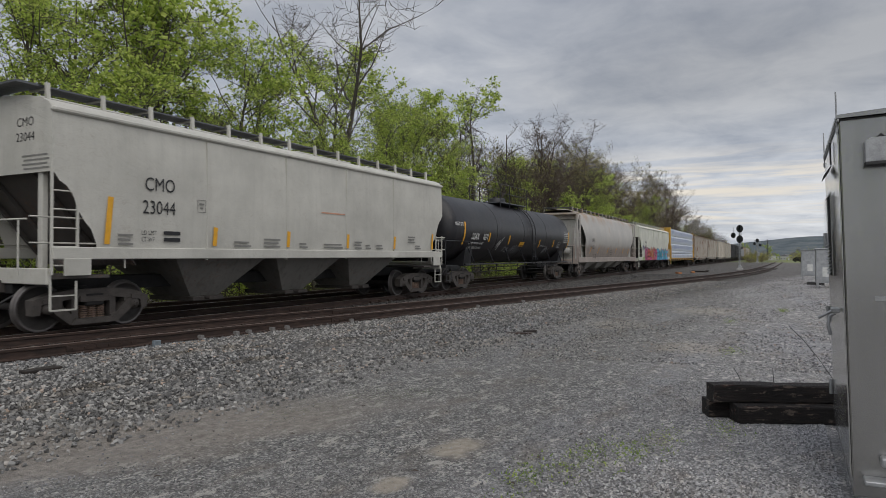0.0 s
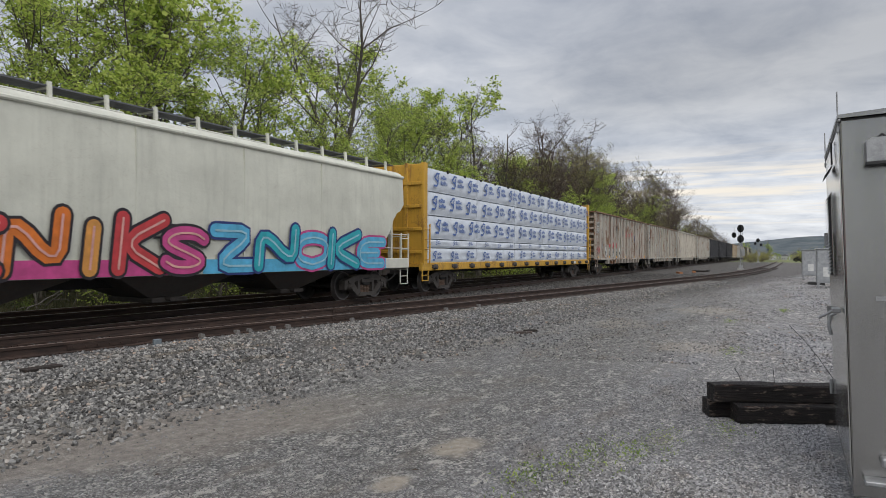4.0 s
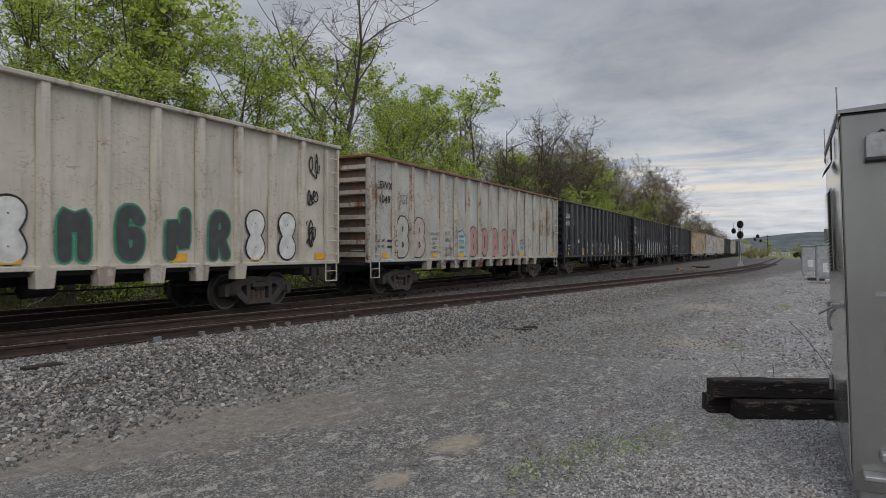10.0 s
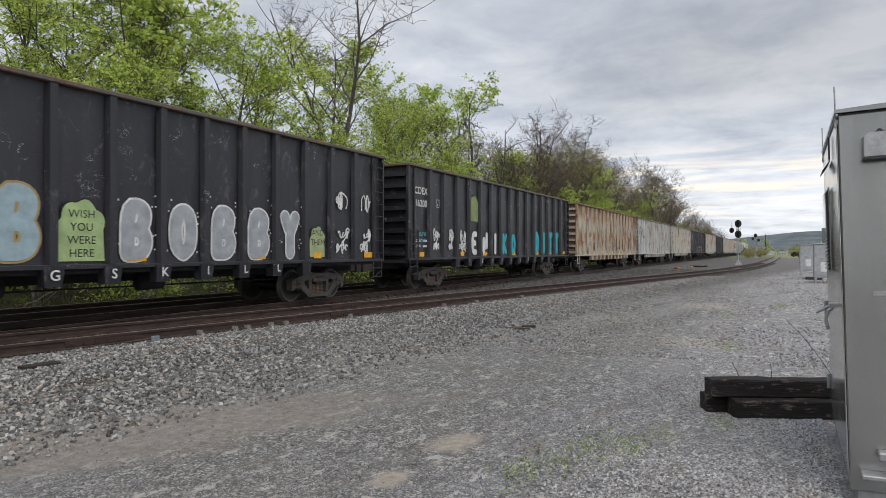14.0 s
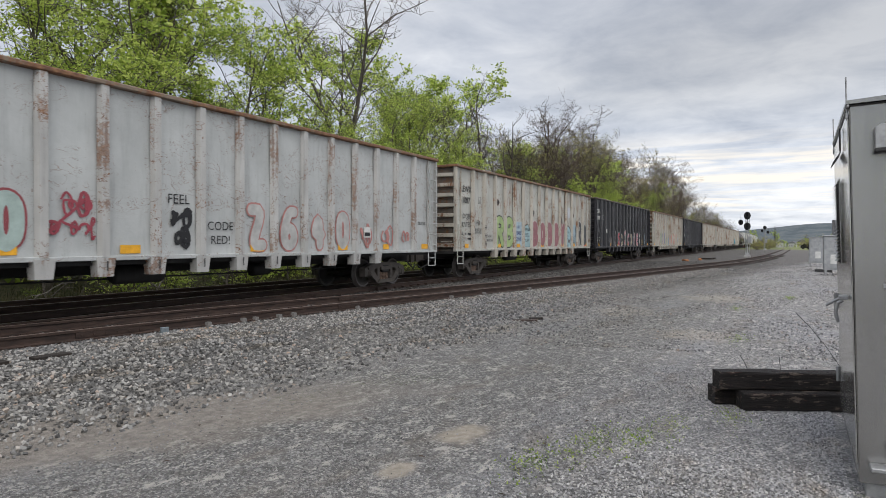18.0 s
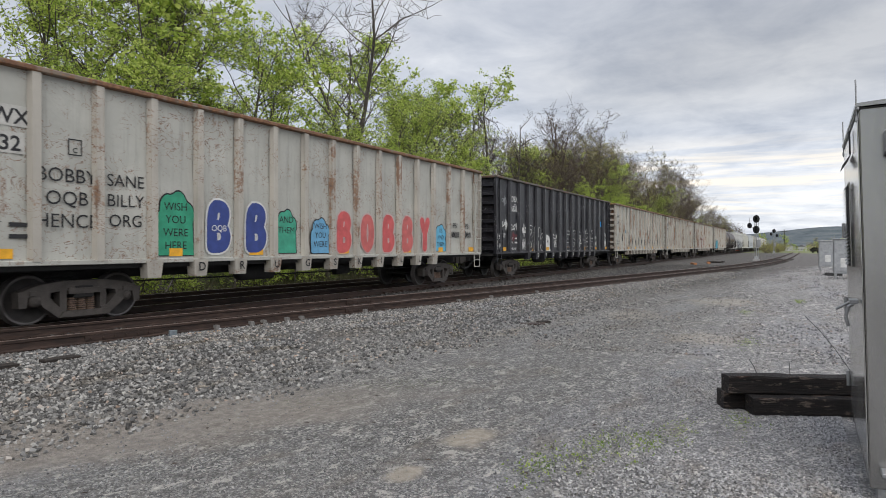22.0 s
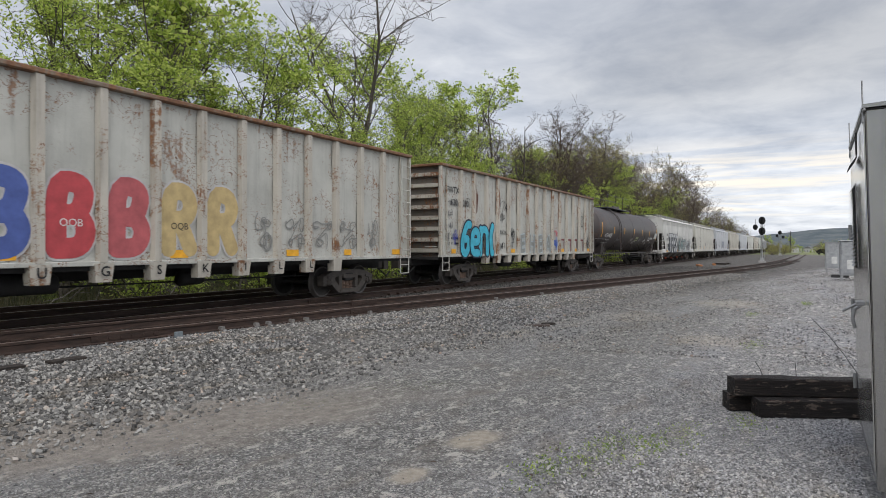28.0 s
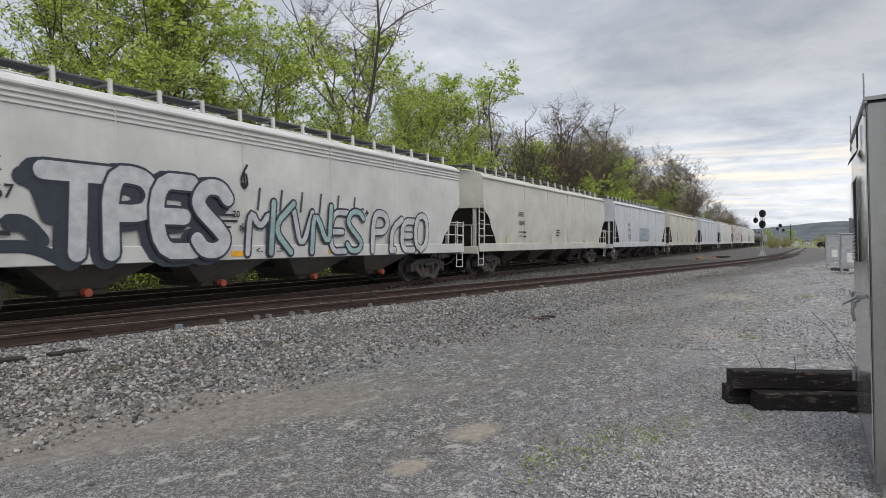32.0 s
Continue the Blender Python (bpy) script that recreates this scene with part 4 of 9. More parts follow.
    part("brake_rod", Shape().bar([(-6.0, -0.5, 0.7), (6.0, -0.5, 0.66)], 0.02, 5), M_UNDER, g)
    for x in (-7.0, 7.0):
        add_truck(g, x)
    return g


# ---- painting, letters and graffiti on the cars ----
def decal(car, mesh, x, y, z, material, name="lettering", label="", tilt=0.0):
    ob = part(name, mesh, material, car, label, pose(x, y, z, 0, tilt, 0))
    return ob


FLATS = {}


def flat(w, h):
    """A plain painted rectangle of that size, its lower left corner at the origin."""
    key = (round(w, 3), round(h, 3))
    if key not in FLATS:
        FLATS[key] = Shape().add([(0, 0, 0), (w, 0, 0), (w, 0, h), (0, 0, h)], [(0, 1, 2, 3)]).mesh("patch", M_BLACK_PAINT)
    return FLATS[key]


def scrawl(seed, w, h, thick=0.03, loops=7):
    """A spray-can tag: one wandering ribbon of paint."""
    key = ("scrawl", seed, w, h, thick, loops)
    if key in FLATS:
        return FLATS[key]
    rng = random.Random(seed)
    rows = max(1, round(h / 0.52))
    pts = []
    for row in range(rows):                     # handwriting in loops, line under line
        z0, rh = h * (rows - row - 0.5) / rows, h / rows
        n = max(3, min(loops - 1, 6))
        turn = rng.choice((-1, 1))
        ends = sorted(rng.uniform(0.05, 0.95) for _ in range(n))
        for u in ends:
            tall = rng.choice((0.35, 0.5, 0.9)) * 0.55 * rh
            wide = w / n * rng.uniform(0.25, 0.75)
            a0 = rng.uniform(0, 6.28)
            for k in range(rng.choice((3, 5, 6))):
                a1 = a0 + turn * k * 1.25
                pts.append((w * u + wide * math.cos(a1) + 0.1 * wide * k, z0 + tall * math.sin(a1) + rng.uniform(-0.05, 0.05) * rh))
            if rng.random() < 0.35:
                turn = -turn
    s, path, n = Shape(), [], len(pts)
    for i in range(n - 1):
        p0, p1, p2, p3 = pts[max(0, i - 1)], pts[i], pts[i + 1], pts[min(n - 1, i + 2)]
        for k in range(4):
            u = k / 4
            path.append(tuple(0.5 * (2 * b + (c - a) * u + (2 * a - 5 * b + 4 * c - d) * u * u + (3 * b - a - 3 * c + d) * u ** 3) for a, b, c, d in zip(p0, p1, p2, p3)))
    path.append(pts[-1])
    vs = []
    for i, p in enumerate(path):
        q, r = path[max(0, i - 1)], path[min(len(path) - 1, i + 1)]
        d = Vector((r[0] - q[0], r[1] - q[1]))
        d = d.normalized() if d.length > 1e-6 else Vector((1, 0))
        t = thick * (0.75 + 0.4 * rng.random()) / 2
        y = -0.0002 * (i % 40)
        vs += [(p[0] - d.y * t, y, p[1] + d.x * t), (p[0] + d.y * t, y, p[1] - d.x * t)]
    s.add(vs, [(2 * i, 2 * i + 1, 2 * i + 3, 2 * i + 2) for i in range(len(path) - 1)])
    FLATS[key] = s.mesh("tag", M_BLACK_PAINT)
    return FLATS[key]


SPRAY = {}


def spray(colour):
    """Spray paint, patchy where the can ran thin."""
    if colour not in SPRAY:
        n = Nodes("spray_paint", 0.55)
        f = n.noise(4.0, 5, 0.6, n.shifted())
        SPRAY[colour] = n.done(n.ramp(f, (0.3, shade(colour, 0.75)), (0.7, shade(colour, 1.15))))
    return SPRAY[colour]


BLACK, WHITE, GREY, PINK = (0.012, 0.012, 0.014), (0.66, 0.66, 0.64), (0.30, 0.31, 0.32), (0.42, 0.24, 0.23)
RED, BLUE, NAVY, TEAL = (0.50, 0.045, 0.05), (0.04, 0.10, 0.42), (0.02, 0.035, 0.16), (0.02, 0.36, 0.42)
SKY_BLUE, GREEN, LIME, SAND = (0.09, 0.40, 0.62), (0.03, 0.30, 0.17), (0.34, 0.45, 0.20), (0.50, 0.38, 0.18)
MAROON, ORANGE, MAGENTA, PALE = (0.17, 0.03, 0.035), (0.62, 0.16, 0.02), (0.50, 0.06, 0.22), (0.40, 0.46, 0.44)


STROKES = {  # strokes of a sprayed letter on a grid 4 wide and 6 high
    "A": "00 14 26 34 40|12 32", "B": "00 06 36 45 33 03|23 33 42 41 30 00", "C": "45 36 16 05 01 10 30 41", "D": "00 06 26 44 42 20 00",
    "E": "46 06 00 40|03 33", "G": "45 36 16 05 01 10 30 41 43 23", "H": "00 06|40 46|03 43", "I": "20 26", "K": "00 06|46 03 40",
    "L": "06 00 40", "M": "00 06 23 46 40", "N": "00 06 40 46", "O": "20 01 05 26 45 41 20", "P": "00 06 36 45 44 33 03",
    "R": "00 06 36 45 44 33 03|23 40", "S": "45 36 16 05 04 32 41 30 10 01", "T": "06 46|26 20", "V": "06 20 46", "W": "06 10 23 30 46",
    "Y": "06 23 46|23 20", "Z": "06 46 00 40", "8": "23 05 16 36 45 23 01 10 30 41 23", "6": "46 26 03 01 10 30 41 42 33 13 02",
    "4": "30 36 02 42", "3": "05 16 36 45 23 42 30 10 01", "0": "20 01 05 26 45 41 20", "e": "02 42 43 34 14 03 01 10 40", "n": "00 04|03 14 34 43 40",
    "i": "10 14 46|20 10", "g": "46 26 03 01 10 30 42 33 13",
}


def rounded(pts, times=2):
    """Cuts the corners of a line, so that it bends softly."""
    for _ in range(times):
        out = [pts[0]]
        for p, q in zip(pts, pts[1:]):
            out += [p.lerp(q, 0.25), p.lerp(q, 0.75)]
        pts = out + [pts[-1]]
    return pts


def ribbon(shape, pts, width, y=0.0):
    """A flat band of paint along a line in x and z, with round ends."""
    n = len(pts)
    vs = []
    for i, p in enumerate(pts):
        d = pts[min(n - 1, i + 1)] - pts[max(0, i - 1)]
        d = d.normalized() if d.length > 1e-6 else Vector((1.0, 0.0))
        vs += [(p.x - d.y * width / 2, y, p.y + d.x * width / 2), (p.x + d.y * width / 2, y, p.y - d.x * width / 2)]
        y -= 0.00012
    shape.add(vs, [(2 * i, 2 * i + 1, 2 * i + 3, 2 * i + 2) for i in range(n - 1)])
    for p, dy in ((pts[0], 0.0004), (pts[-1], -0.0004)):
        shape.add([(p.x + width / 2 * math.cos(a), y - dy, p.y + width / 2 * math.sin(a)) for a in [2 * math.pi * k / 12 for k in range(12)]], [tuple(range(12))])
    return y


def stroke_letter(ch, w, h, width, lean=0.0):
    """The mesh of a sprayed letter whose strokes have that width; its foot is at z 0 and its middle at x 0."""
    key = ("stroke", ch, round(w, 3), round(h, 3), round(width, 3), lean)
    if key not in FLATS:
        sh, y = Shape(), 0.0
        for stroke in STROKES[ch].split("|"):
            pts = [Vector((w * (int(q[0]) / 4 - 0.5) + lean * h * int(q[1]) / 6, h * int(q[1]) / 6)) for q in stroke.split()]
            y = ribbon(sh, rounded(pts), width, y)
        FLATS[key] = sh.mesh("graffiti_letter", M_BLACK_PAINT)
    return FLATS[key]


def fat_letter(car, ch, x, z, w, h, fill, outline, y, thick, edge, lean=0.0, core=None):
    """One throw-up letter: its outline, its fill and, where asked, a thin inner line."""
    if outline:
        decal(car, stroke_letter(ch, w - thick, h - thick, thick + 2 * edge, lean), x, y, z + thick / 2, spray(outline), "graffiti_outline")
    decal(car, stroke_letter(ch, w - thick, h - thick, thick, lean), x, y - 0.008, z + thick / 2, spray(fill), "graffiti_letter")
    if core:
        decal(car, stroke_letter(ch, w - thick, h - thick, thick * 0.16, lean), x, y - 0.022, z + thick / 2, spray(core), "graffiti_line")


def bubble(car, text, panels, z, size, fill, outline, y=G_FACE - 0.014, squeeze=0.56, heavy=0.28):
    """Fat sprayed letters, one to a panel."""
    h = size * 1.35
    for k, i in enumerate(panels):
        col = fill[k % len(fill)] if isinstance(fill, list) else fill
        fat_letter(car, text[k % len(text)], panel_x(i), z, min(0.96, h * squeeze), h, col, outline, y, h * heavy * 0.85, 0.045)


def words(car, lines, x, z, size, colour, y=G_FACE - 0.02, step=1.15, align="CENTER"):
    for k, line in enumerate(lines):
        decal(car, lettering(line, size, 0.0, align), x, y, z - k * size * step, spray(colour), "graffiti_writing")


def tag(car, x, z, w, h, colour, seed, thick=0.03, y=G_FACE - 0.02, loops=7):
    decal(car, scrawl(seed, w, h, thick, loops), x - w / 2, y, z, spray(colour), "graffiti_tag")


def blob(car, name, x, z, w, h, lobes, grow, colour, y, flat_foot=False):
    """A sprayed shape with a lobed outline."""
    ring = []
    for k in range(44):
        a = 2 * math.pi * k / 44
        lobe = 0.86 + 0.14 * abs(math.sin(lobes * a / 2))
        px, pz = (w / 2 * lobe + grow) * math.cos(a), h / 2 + (h / 2 * lobe + grow) * math.sin(a)
        if flat_foot and math.sin(a) < 0:       # straight down to the sill
            pz = max(pz - h * 0.35, 0.0) * 0.6
            px = math.copysign(max(abs(px), (w / 2 + grow) * 0.9 * min(1.0, abs(px) * 3 / w)), px)
        ring.append((px, 0, pz))
    part(name, Shape().add(ring, [tuple(range(44))]), spray(colour), car, m=pose(x, y, z))


def white_blob(car, x, z, w, h, tall=False):
    """A sprayed white lobed shape with a thick dark outline and two dark marks."""
    for grow, col, dy in ((0.05, BLACK, 0.0), (0.0, WHITE, 0.005)):
        blob(car, "graffiti_blob", x, z, w, h * (1.25 if tall else 1.0), 9, grow, col, G_FACE - 0.014 - dy)
    decal(car, scrawl(int(x * 10) + 500, w * 0.7, h * 0.7, 0.05, 4), x - w * 0.35, G_FACE - 0.024, z + h * 0.15, spray(BLACK), "graffiti_line")


def cloud(car, x, z, w, h, colour, lines):
    """A sprayed cloud with a dark rim and small writing in it."""
    blob(car, "graffiti_cloud", x, z, w, h, 7, 0.035, BLACK, G_FACE - 0.012, True)
    blob(car, "graffiti_cloud", x, z + 0.02, w, h - 0.02, 7, 0.0, colour, G_FACE - 0.016, True)
    size = min(0.24, h / (len(lines) + 1.6)) if lines else 0
    words(car, lines, x, z + h * 0.70, size, BLACK, G_FACE - 0.021)


def rust_scratches(car, x, z, w, h, seed):
    """Short dents and runs scraped down to the rusty steel."""
    rng = random.Random(seed)
    s, y = Shape(), 0.0
    for k in range(6):
        a = rng.choice((0.15, -0.2, 1.35, 1.6, 1.75)) + rng.uniform(-0.25, 0.25)
        p, d = Vector((rng.uniform(-w, w) / 2, rng.uniform(0, h))), Vector((math.cos(a), math.sin(a))) * rng.uniform(0.10, 0.42)
        bend = Vector((-d.y, d.x)) * rng.uniform(-0.15, 0.15)
        y = ribbon(s, [p, p + d * 0.5 + bend, p + d], rng.uniform(0.010, 0.024), y)
    decal(car, s.mesh("rust_scratch", M_SPRING), x, G_FACE - 0.008, z, spray((0.17, 0.07, 0.03)), "rust_scratch")


def rust_hole(car, x, z, w, h, seed):
    """A ragged hole rusted through the plate."""
    rng = random.Random(seed)
    ring = [(w / 2 * math.cos(a) * rng.uniform(0.6, 1.15), 0, h / 2 * math.sin(a) * rng.uniform(0.6, 1.15)) for a in [2 * math.pi * k / 14 for k in range(14)]]
    part("rust_rim", Shape().add([(1.5 * a, 0, 1.35 * c) for a, b, c in ring], [tuple(range(14))]), M_SPRING, car, m=pose(x, G_FACE - 0.012, z))
    part("rust_hole", Shape().add(ring, [tuple(range(14))]), M_UNDER, car, m=pose(x, G_FACE - 0.016, z))


def feet_letters(car, text, colour, first=3):
    """Single letters sprayed on the feet of the ribs."""
    for k, ch in enumerate(text):
        i = first + k
        if ch == " " or i >= G_BAYS:
            continue
        x = rib_x(i)
        if abs(x) < 6.0:
            decal(car, lettering(ch, 0.27, 0.004, "CENTER"), x, -1.655, 0.92, spray(colour), "graffiti_letter", tilt=0)


def car_marks(car, mark, number, colour, patch=None, size=0.36, x=-8.72):
    if patch:
        decal(car, flat(0.92, 0.36), x - 0.46, G_FACE - 0.010, 3.49, patch, "stencil_patch")
        decal(car, flat(0.84, 0.36), x - 0.42, G_FACE - 0.010, 3.03, patch, "stencil_patch")
    decal(car, lettering(mark, size, 0.006, "CENTER"), rib_x(1) if "   " in mark else x, G_FACE - 0.016, 3.54, colour, "reporting_mark")
    decal(car, lettering(number, size, 0.006, "CENTER"), rib_x(1) if "   " in number else x, G_FACE - 0.016, 3.08, colour, "car_number")
    for k, line in enumerate(("LD LMT", "LT WT")):
        decal(car, lettering(line, 0.13, 0.002, "LEFT"), x - 0.40, G_FACE - 0.016, 1.78 - 0.2 * k, colour, "data_lettering")
        decal(car, flat(0.30, 0.075), x + 0.16, G_FACE - 0.016, 1.785 - 0.2 * k, colour, "data_bar")
    px = panel_x(2)
    for a, b, w, h in ((0, 0, 0.26, 0.02), (0, 0.28, 0.26, 0.02), (0, 0, 0.02, 0.3), (0.24, 0, 0.02, 0.3)):
        decal(car, flat(w, h), px - 1.15 + a, G_FACE - 0.016, 3.12 + b, colour, "plate_symbol")
    decal(car, lettering("C", 0.13, 0.002, "CENTER"), px - 1.02, G_FACE - 0.016, 3.17, colour, "plate_symbol")


def reflectors(car, panels, y=G_FACE - 0.022, z=1.24):
    for i in panels:
        w = 0.46 if i in (1, 5, 8, 11, 15) else 0.34
        decal(car, flat(w, 0.17), panel_x(i) - w / 2 + (0.28 if i == 0 else 0), y, z, M_YELLOW, "reflector", "yellow reflective strip")


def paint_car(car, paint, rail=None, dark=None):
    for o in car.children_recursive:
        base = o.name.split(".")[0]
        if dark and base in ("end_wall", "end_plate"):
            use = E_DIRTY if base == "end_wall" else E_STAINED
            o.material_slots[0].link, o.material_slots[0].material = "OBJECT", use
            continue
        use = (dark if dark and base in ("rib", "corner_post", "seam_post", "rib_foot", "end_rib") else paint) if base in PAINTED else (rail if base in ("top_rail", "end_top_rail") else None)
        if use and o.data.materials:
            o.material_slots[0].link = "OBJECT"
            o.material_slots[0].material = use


# ---- covered hoppers ----
M_CAP = plain("orange_red_cap", (0.42, 0.09, 0.05), 0.6)

def hopper_profile(zmin, top=4.45, width=1.58, round_side=0.05):
    """Half of the body's section, from the lower edge up over the eave to the roof's middle."""
    eave = top - 0.42
    pts = []
    for k in range(6):
        z = zmin + (eave - zmin) * k / 5
        bulge = round_side * math.sin(math.pi * min(1.0, max(0.0, (z - 1.2) / (eave - 1.2))))
        pts.append((width - round_side + bulge, z))
    if round_side > 0.2:                        # a barrel-shaped side
        return pts + [(width - round_side - 0.03, eave + 0.08), (width - round_side - 0.09, eave + 0.16), (width - round_side - 0.18, eave + 0.24), (0.8, top - 0.06), (0.0, top)]
    pts += [(width - 0.06, eave + 0.08), (width - 0.14, eave + 0.17), (width - 0.32, eave + 0.25), (0.8, top - 0.06), (0.0, top)]
    return pts


def build_hopper(name, label, length, paint, dark, bays=3, top=4.45, sill_paint=None, board=True, ribbed_eave=False, frame_extra=0.0, caps=False, smooth_side=False, cut=1.5, brow=(3.2, 1.75), sill=(1.0, 1.34), inset=1.55, bay_paint=None):
    """A covered hopper: body with cut-away ends, slope sheets, bays, platforms, ladders and a roof walk."""
    h = thing(name, label, "railway car")
    L = length / 2
    cut = 2.0 if smooth_side else cut
    s = Shape()

    def low(x):
        d = L - abs(x)
        if smooth_side:
            return 1.32 if d >= cut else 3.9 - 2.5 * max(0.0, (d - 0.35) / (cut - 0.35)) ** 1.08
        if d < 0.02:
            return brow[0]
        if d < cut:
            u = d / cut
            return brow[0] - brow[1] * (u ** 1.25 + 0.05 * math.sin(4 * math.pi * u))
        return sill[1] - 0.05
    xs = [-L, -L + 0.03] + [-L + cut * k / 7 for k in range(1, 7)] + [-L + cut - 0.01, -L + cut]
    if smooth_side:
        xs = [-L, -L + 0.29, -L + 0.31, -L + 0.5, -L + 0.75, -L + 1.0, -L + 1.25, -L + cut - 0.01, -L + cut]
    xs = xs + [-L + cut + (2 * L - 2 * cut) * k / 12 for k in range(1, 12)] + [-x for x in xs[::-1]]
    for sgn in (-1, 1):
        s.sweep([(k, 0) for k in range(11)], [lambda u, w, x=x, q=hopper_profile(low(x), top, 1.60 if smooth_side else 1.58, 0.34 if smooth_side else 0.05): (x, sgn * q[u][0], q[u][1]) for x in xs], closed=False, smooth=True)
    part("body", s, paint, h)
    for k in range(1, 1 if smooth_side else 5):
        x = -L + cut + (2 * L - 2 * cut) * k / 5
        part("panel_seam", Shape().box(x - 0.012, x + 0.012, -1.584, -1.52, 1.35, top - 0.45, 0.003), paint, h)
    if not smooth_side:
        for sgn in (-1, 1):
            lip = Shape().box(-L - 0.02, L + 0.02, min(sgn * 1.48, sgn * 1.595), max(sgn * 1.48, sgn * 1.595), top - 0.43, top - 0.33, 0.03)
            part("eave_rail", lip, paint, h, "rounded rail along the eave")
    if ribbed_eave:
        for sgn in (-1, 1):
            for k in range(3):
                z = top - 0.52 - 0.10 * k
                part("eave_rib", Shape().box(-L, L, min(sgn * 1.53, sgn * 1.575), max(sgn * 1.53, sgn * 1.575), z - 0.02, z + 0.02, 0.008), paint, h)
    for e in (-1, 1):
        prof = [(-y, z) for y, z in hopper_profile(brow[0] - 0.02, top)] + [(y, z) for y, z in hopper_profile(brow[0] - 0.02, top)[::-1]]
        if smooth_side:
            part("end_wall", Shape().box(min(e * (L - 0.12), e * (L - 2.3)), max(e * (L - 0.12), e * (L - 2.3)), -1.20, 1.20, 1.2, top - 0.36, 0.02), dark, h, "flat dusty end wall")
            part("end_cap", Shape().box(min(e * (L + 0.02), e * (L - 0.5)), max(e * (L + 0.02), e * (L - 0.5)), -1.26, 1.26, top - 0.66, top - 0.30, 0.03), paint, h)
            part("brake_reservoir", Shape().lathe([(-0.4, 0), (-0.4, 0.18), (0.4, 0.2), (0.4, 0)], 14).moved(pose(e * (L + 0.12), -0.5, 1.75)), dark, h)
        else:
            part("end_wall", Shape().prism_x(prof, min(e * L, e * (L - 0.03)), max(e * L, e * (L - 0.03))), paint, h)
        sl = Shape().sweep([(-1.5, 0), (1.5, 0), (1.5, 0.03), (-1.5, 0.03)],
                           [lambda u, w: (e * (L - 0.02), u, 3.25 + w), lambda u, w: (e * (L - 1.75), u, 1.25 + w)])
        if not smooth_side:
            part("slope_sheet", sl, dark, h, "grimy sloping end sheet with shade in its paint")
        for y in (-1.35, -0.7, 0.7, 1.35):
            st = Shape().sweep([(-0.04, 0), (0.04, 0), (0.04, 0.12), (-0.04, 0.12)],
                               [lambda u, w: (e * (L - 0.05), y + u, 3.2 - w), lambda u, w: (e * (L - 1.6), y + u, 1.38 - w)])
            if not smooth_side:
                part("slope_stiffener", st, dark, h)
        for y in (-1.1, 1.1):
            part("end_post", Shape().box(min(e * (L - 0.05), e * (L - 0.17)), max(e * (L - 0.05), e * (L - 0.17)), y - 0.07, y + 0.07, 1.1, 3.3, 0.015), paint, h)
        part("end_platform", Shape().box(min(e * (L + 0.35 + frame_extra), e * (L - 1.2)), max(e * (L + 0.35 + frame_extra), e * (L - 1.2)), -1.45, 1.45, 1.02, 1.08), dark, h)
        part("end_sill", Shape().box(min(e * (L + 0.42 + frame_extra), e * (L + 0.32 + frame_extra)), max(e * (L + 0.42 + frame_extra), e * (L + 0.32 + frame_extra)), -1.5, 1.5, 0.92, 1.22, 0.015), sill_paint or paint, h)
        for sgn in (-1, 1):
            x0, x1 = e * (L + 0.36 + frame_extra), e * (L - 0.12 + frame_extra)
            full = e * sgn > 0
            part("ladder", ladder_shape(min(x0, x1), max(x0, x1), sgn * 1.55, 1.1, 3.15 if full else 2.2, 6 if full else 3), paint, h)
            part("stirrup", stirrup_shape(min(x0, x1), max(x0, x1), sgn * 1.52, 0.45, 0.98), paint, h)
            rail = Shape().bar([(e * (L + 0.36), sgn * 1.5, 2.15), (e * (L - 1.5), sgn * 1.5, 2.15), (e * (L - 1.5), sgn * 1.5, 1.2)], 0.018, 5)
            rail.bar([(e * (L + 0.36), sgn * 1.5, 1.68), (e * (L - 1.5), sgn * 1.5, 1.68)], 0.016, 5)
            part("hand_rail", rail, paint, h)
        s = Shape()
        for y in (-1.2, 1.2):
            s.tube((e * (L + 0.38), y, 1.1), (e * (L + 0.38), y, 2.1), 0.018, 5)
        s.tube((e * (L + 0.38), -1.45, 2.1), (e * (L + 0.38), 1.45, 2.1), 0.018, 5)
        part("end_rail", s, paint, h)
        if smooth_side:
            for sgn in (-1, 1):
                part("corner_post", Shape().box(min(e * (L + 0.30), e * (L + 0.40)), max(e * (L + 0.30), e * (L + 0.40)), sgn * 1.46 - 0.05, sgn * 1.46 + 0.05, 1.2, top - 0.3, 0.012), paint, h)
                part("inner_post", Shape().box(min(e * (L - 0.35), e * (L - 0.27)), max(e * (L - 0.35), e * (L - 0.27)), sgn * 1.46 - 0.04, sgn * 1.46 + 0.04, 1.2, top - 0.4, 0.012), paint, h)
            part("end_header", Shape().box(min(e * (L - 0.05), e * (L + 0.40)), max(e * (L - 0.05), e * (L + 0.40)), -1.5, 1.5, top - 0.36, top - 0.24, 0.015), paint, h)
        add_coupler(h, e * (L + 0.15 + frame_extra), e)
    for sgn in (-1, 1):
        part("side_sill", Shape().box(-L - max(0.0, 0.35 + frame_extra), L + max(0.0, 0.35 + frame_extra), min(sgn * 1.50, sgn * 1.59), max(sgn * 1.50, sgn * 1.59), sill[0], sill[1], 0.015), sill_paint or paint, h)
    span = 2 * L - 5.4
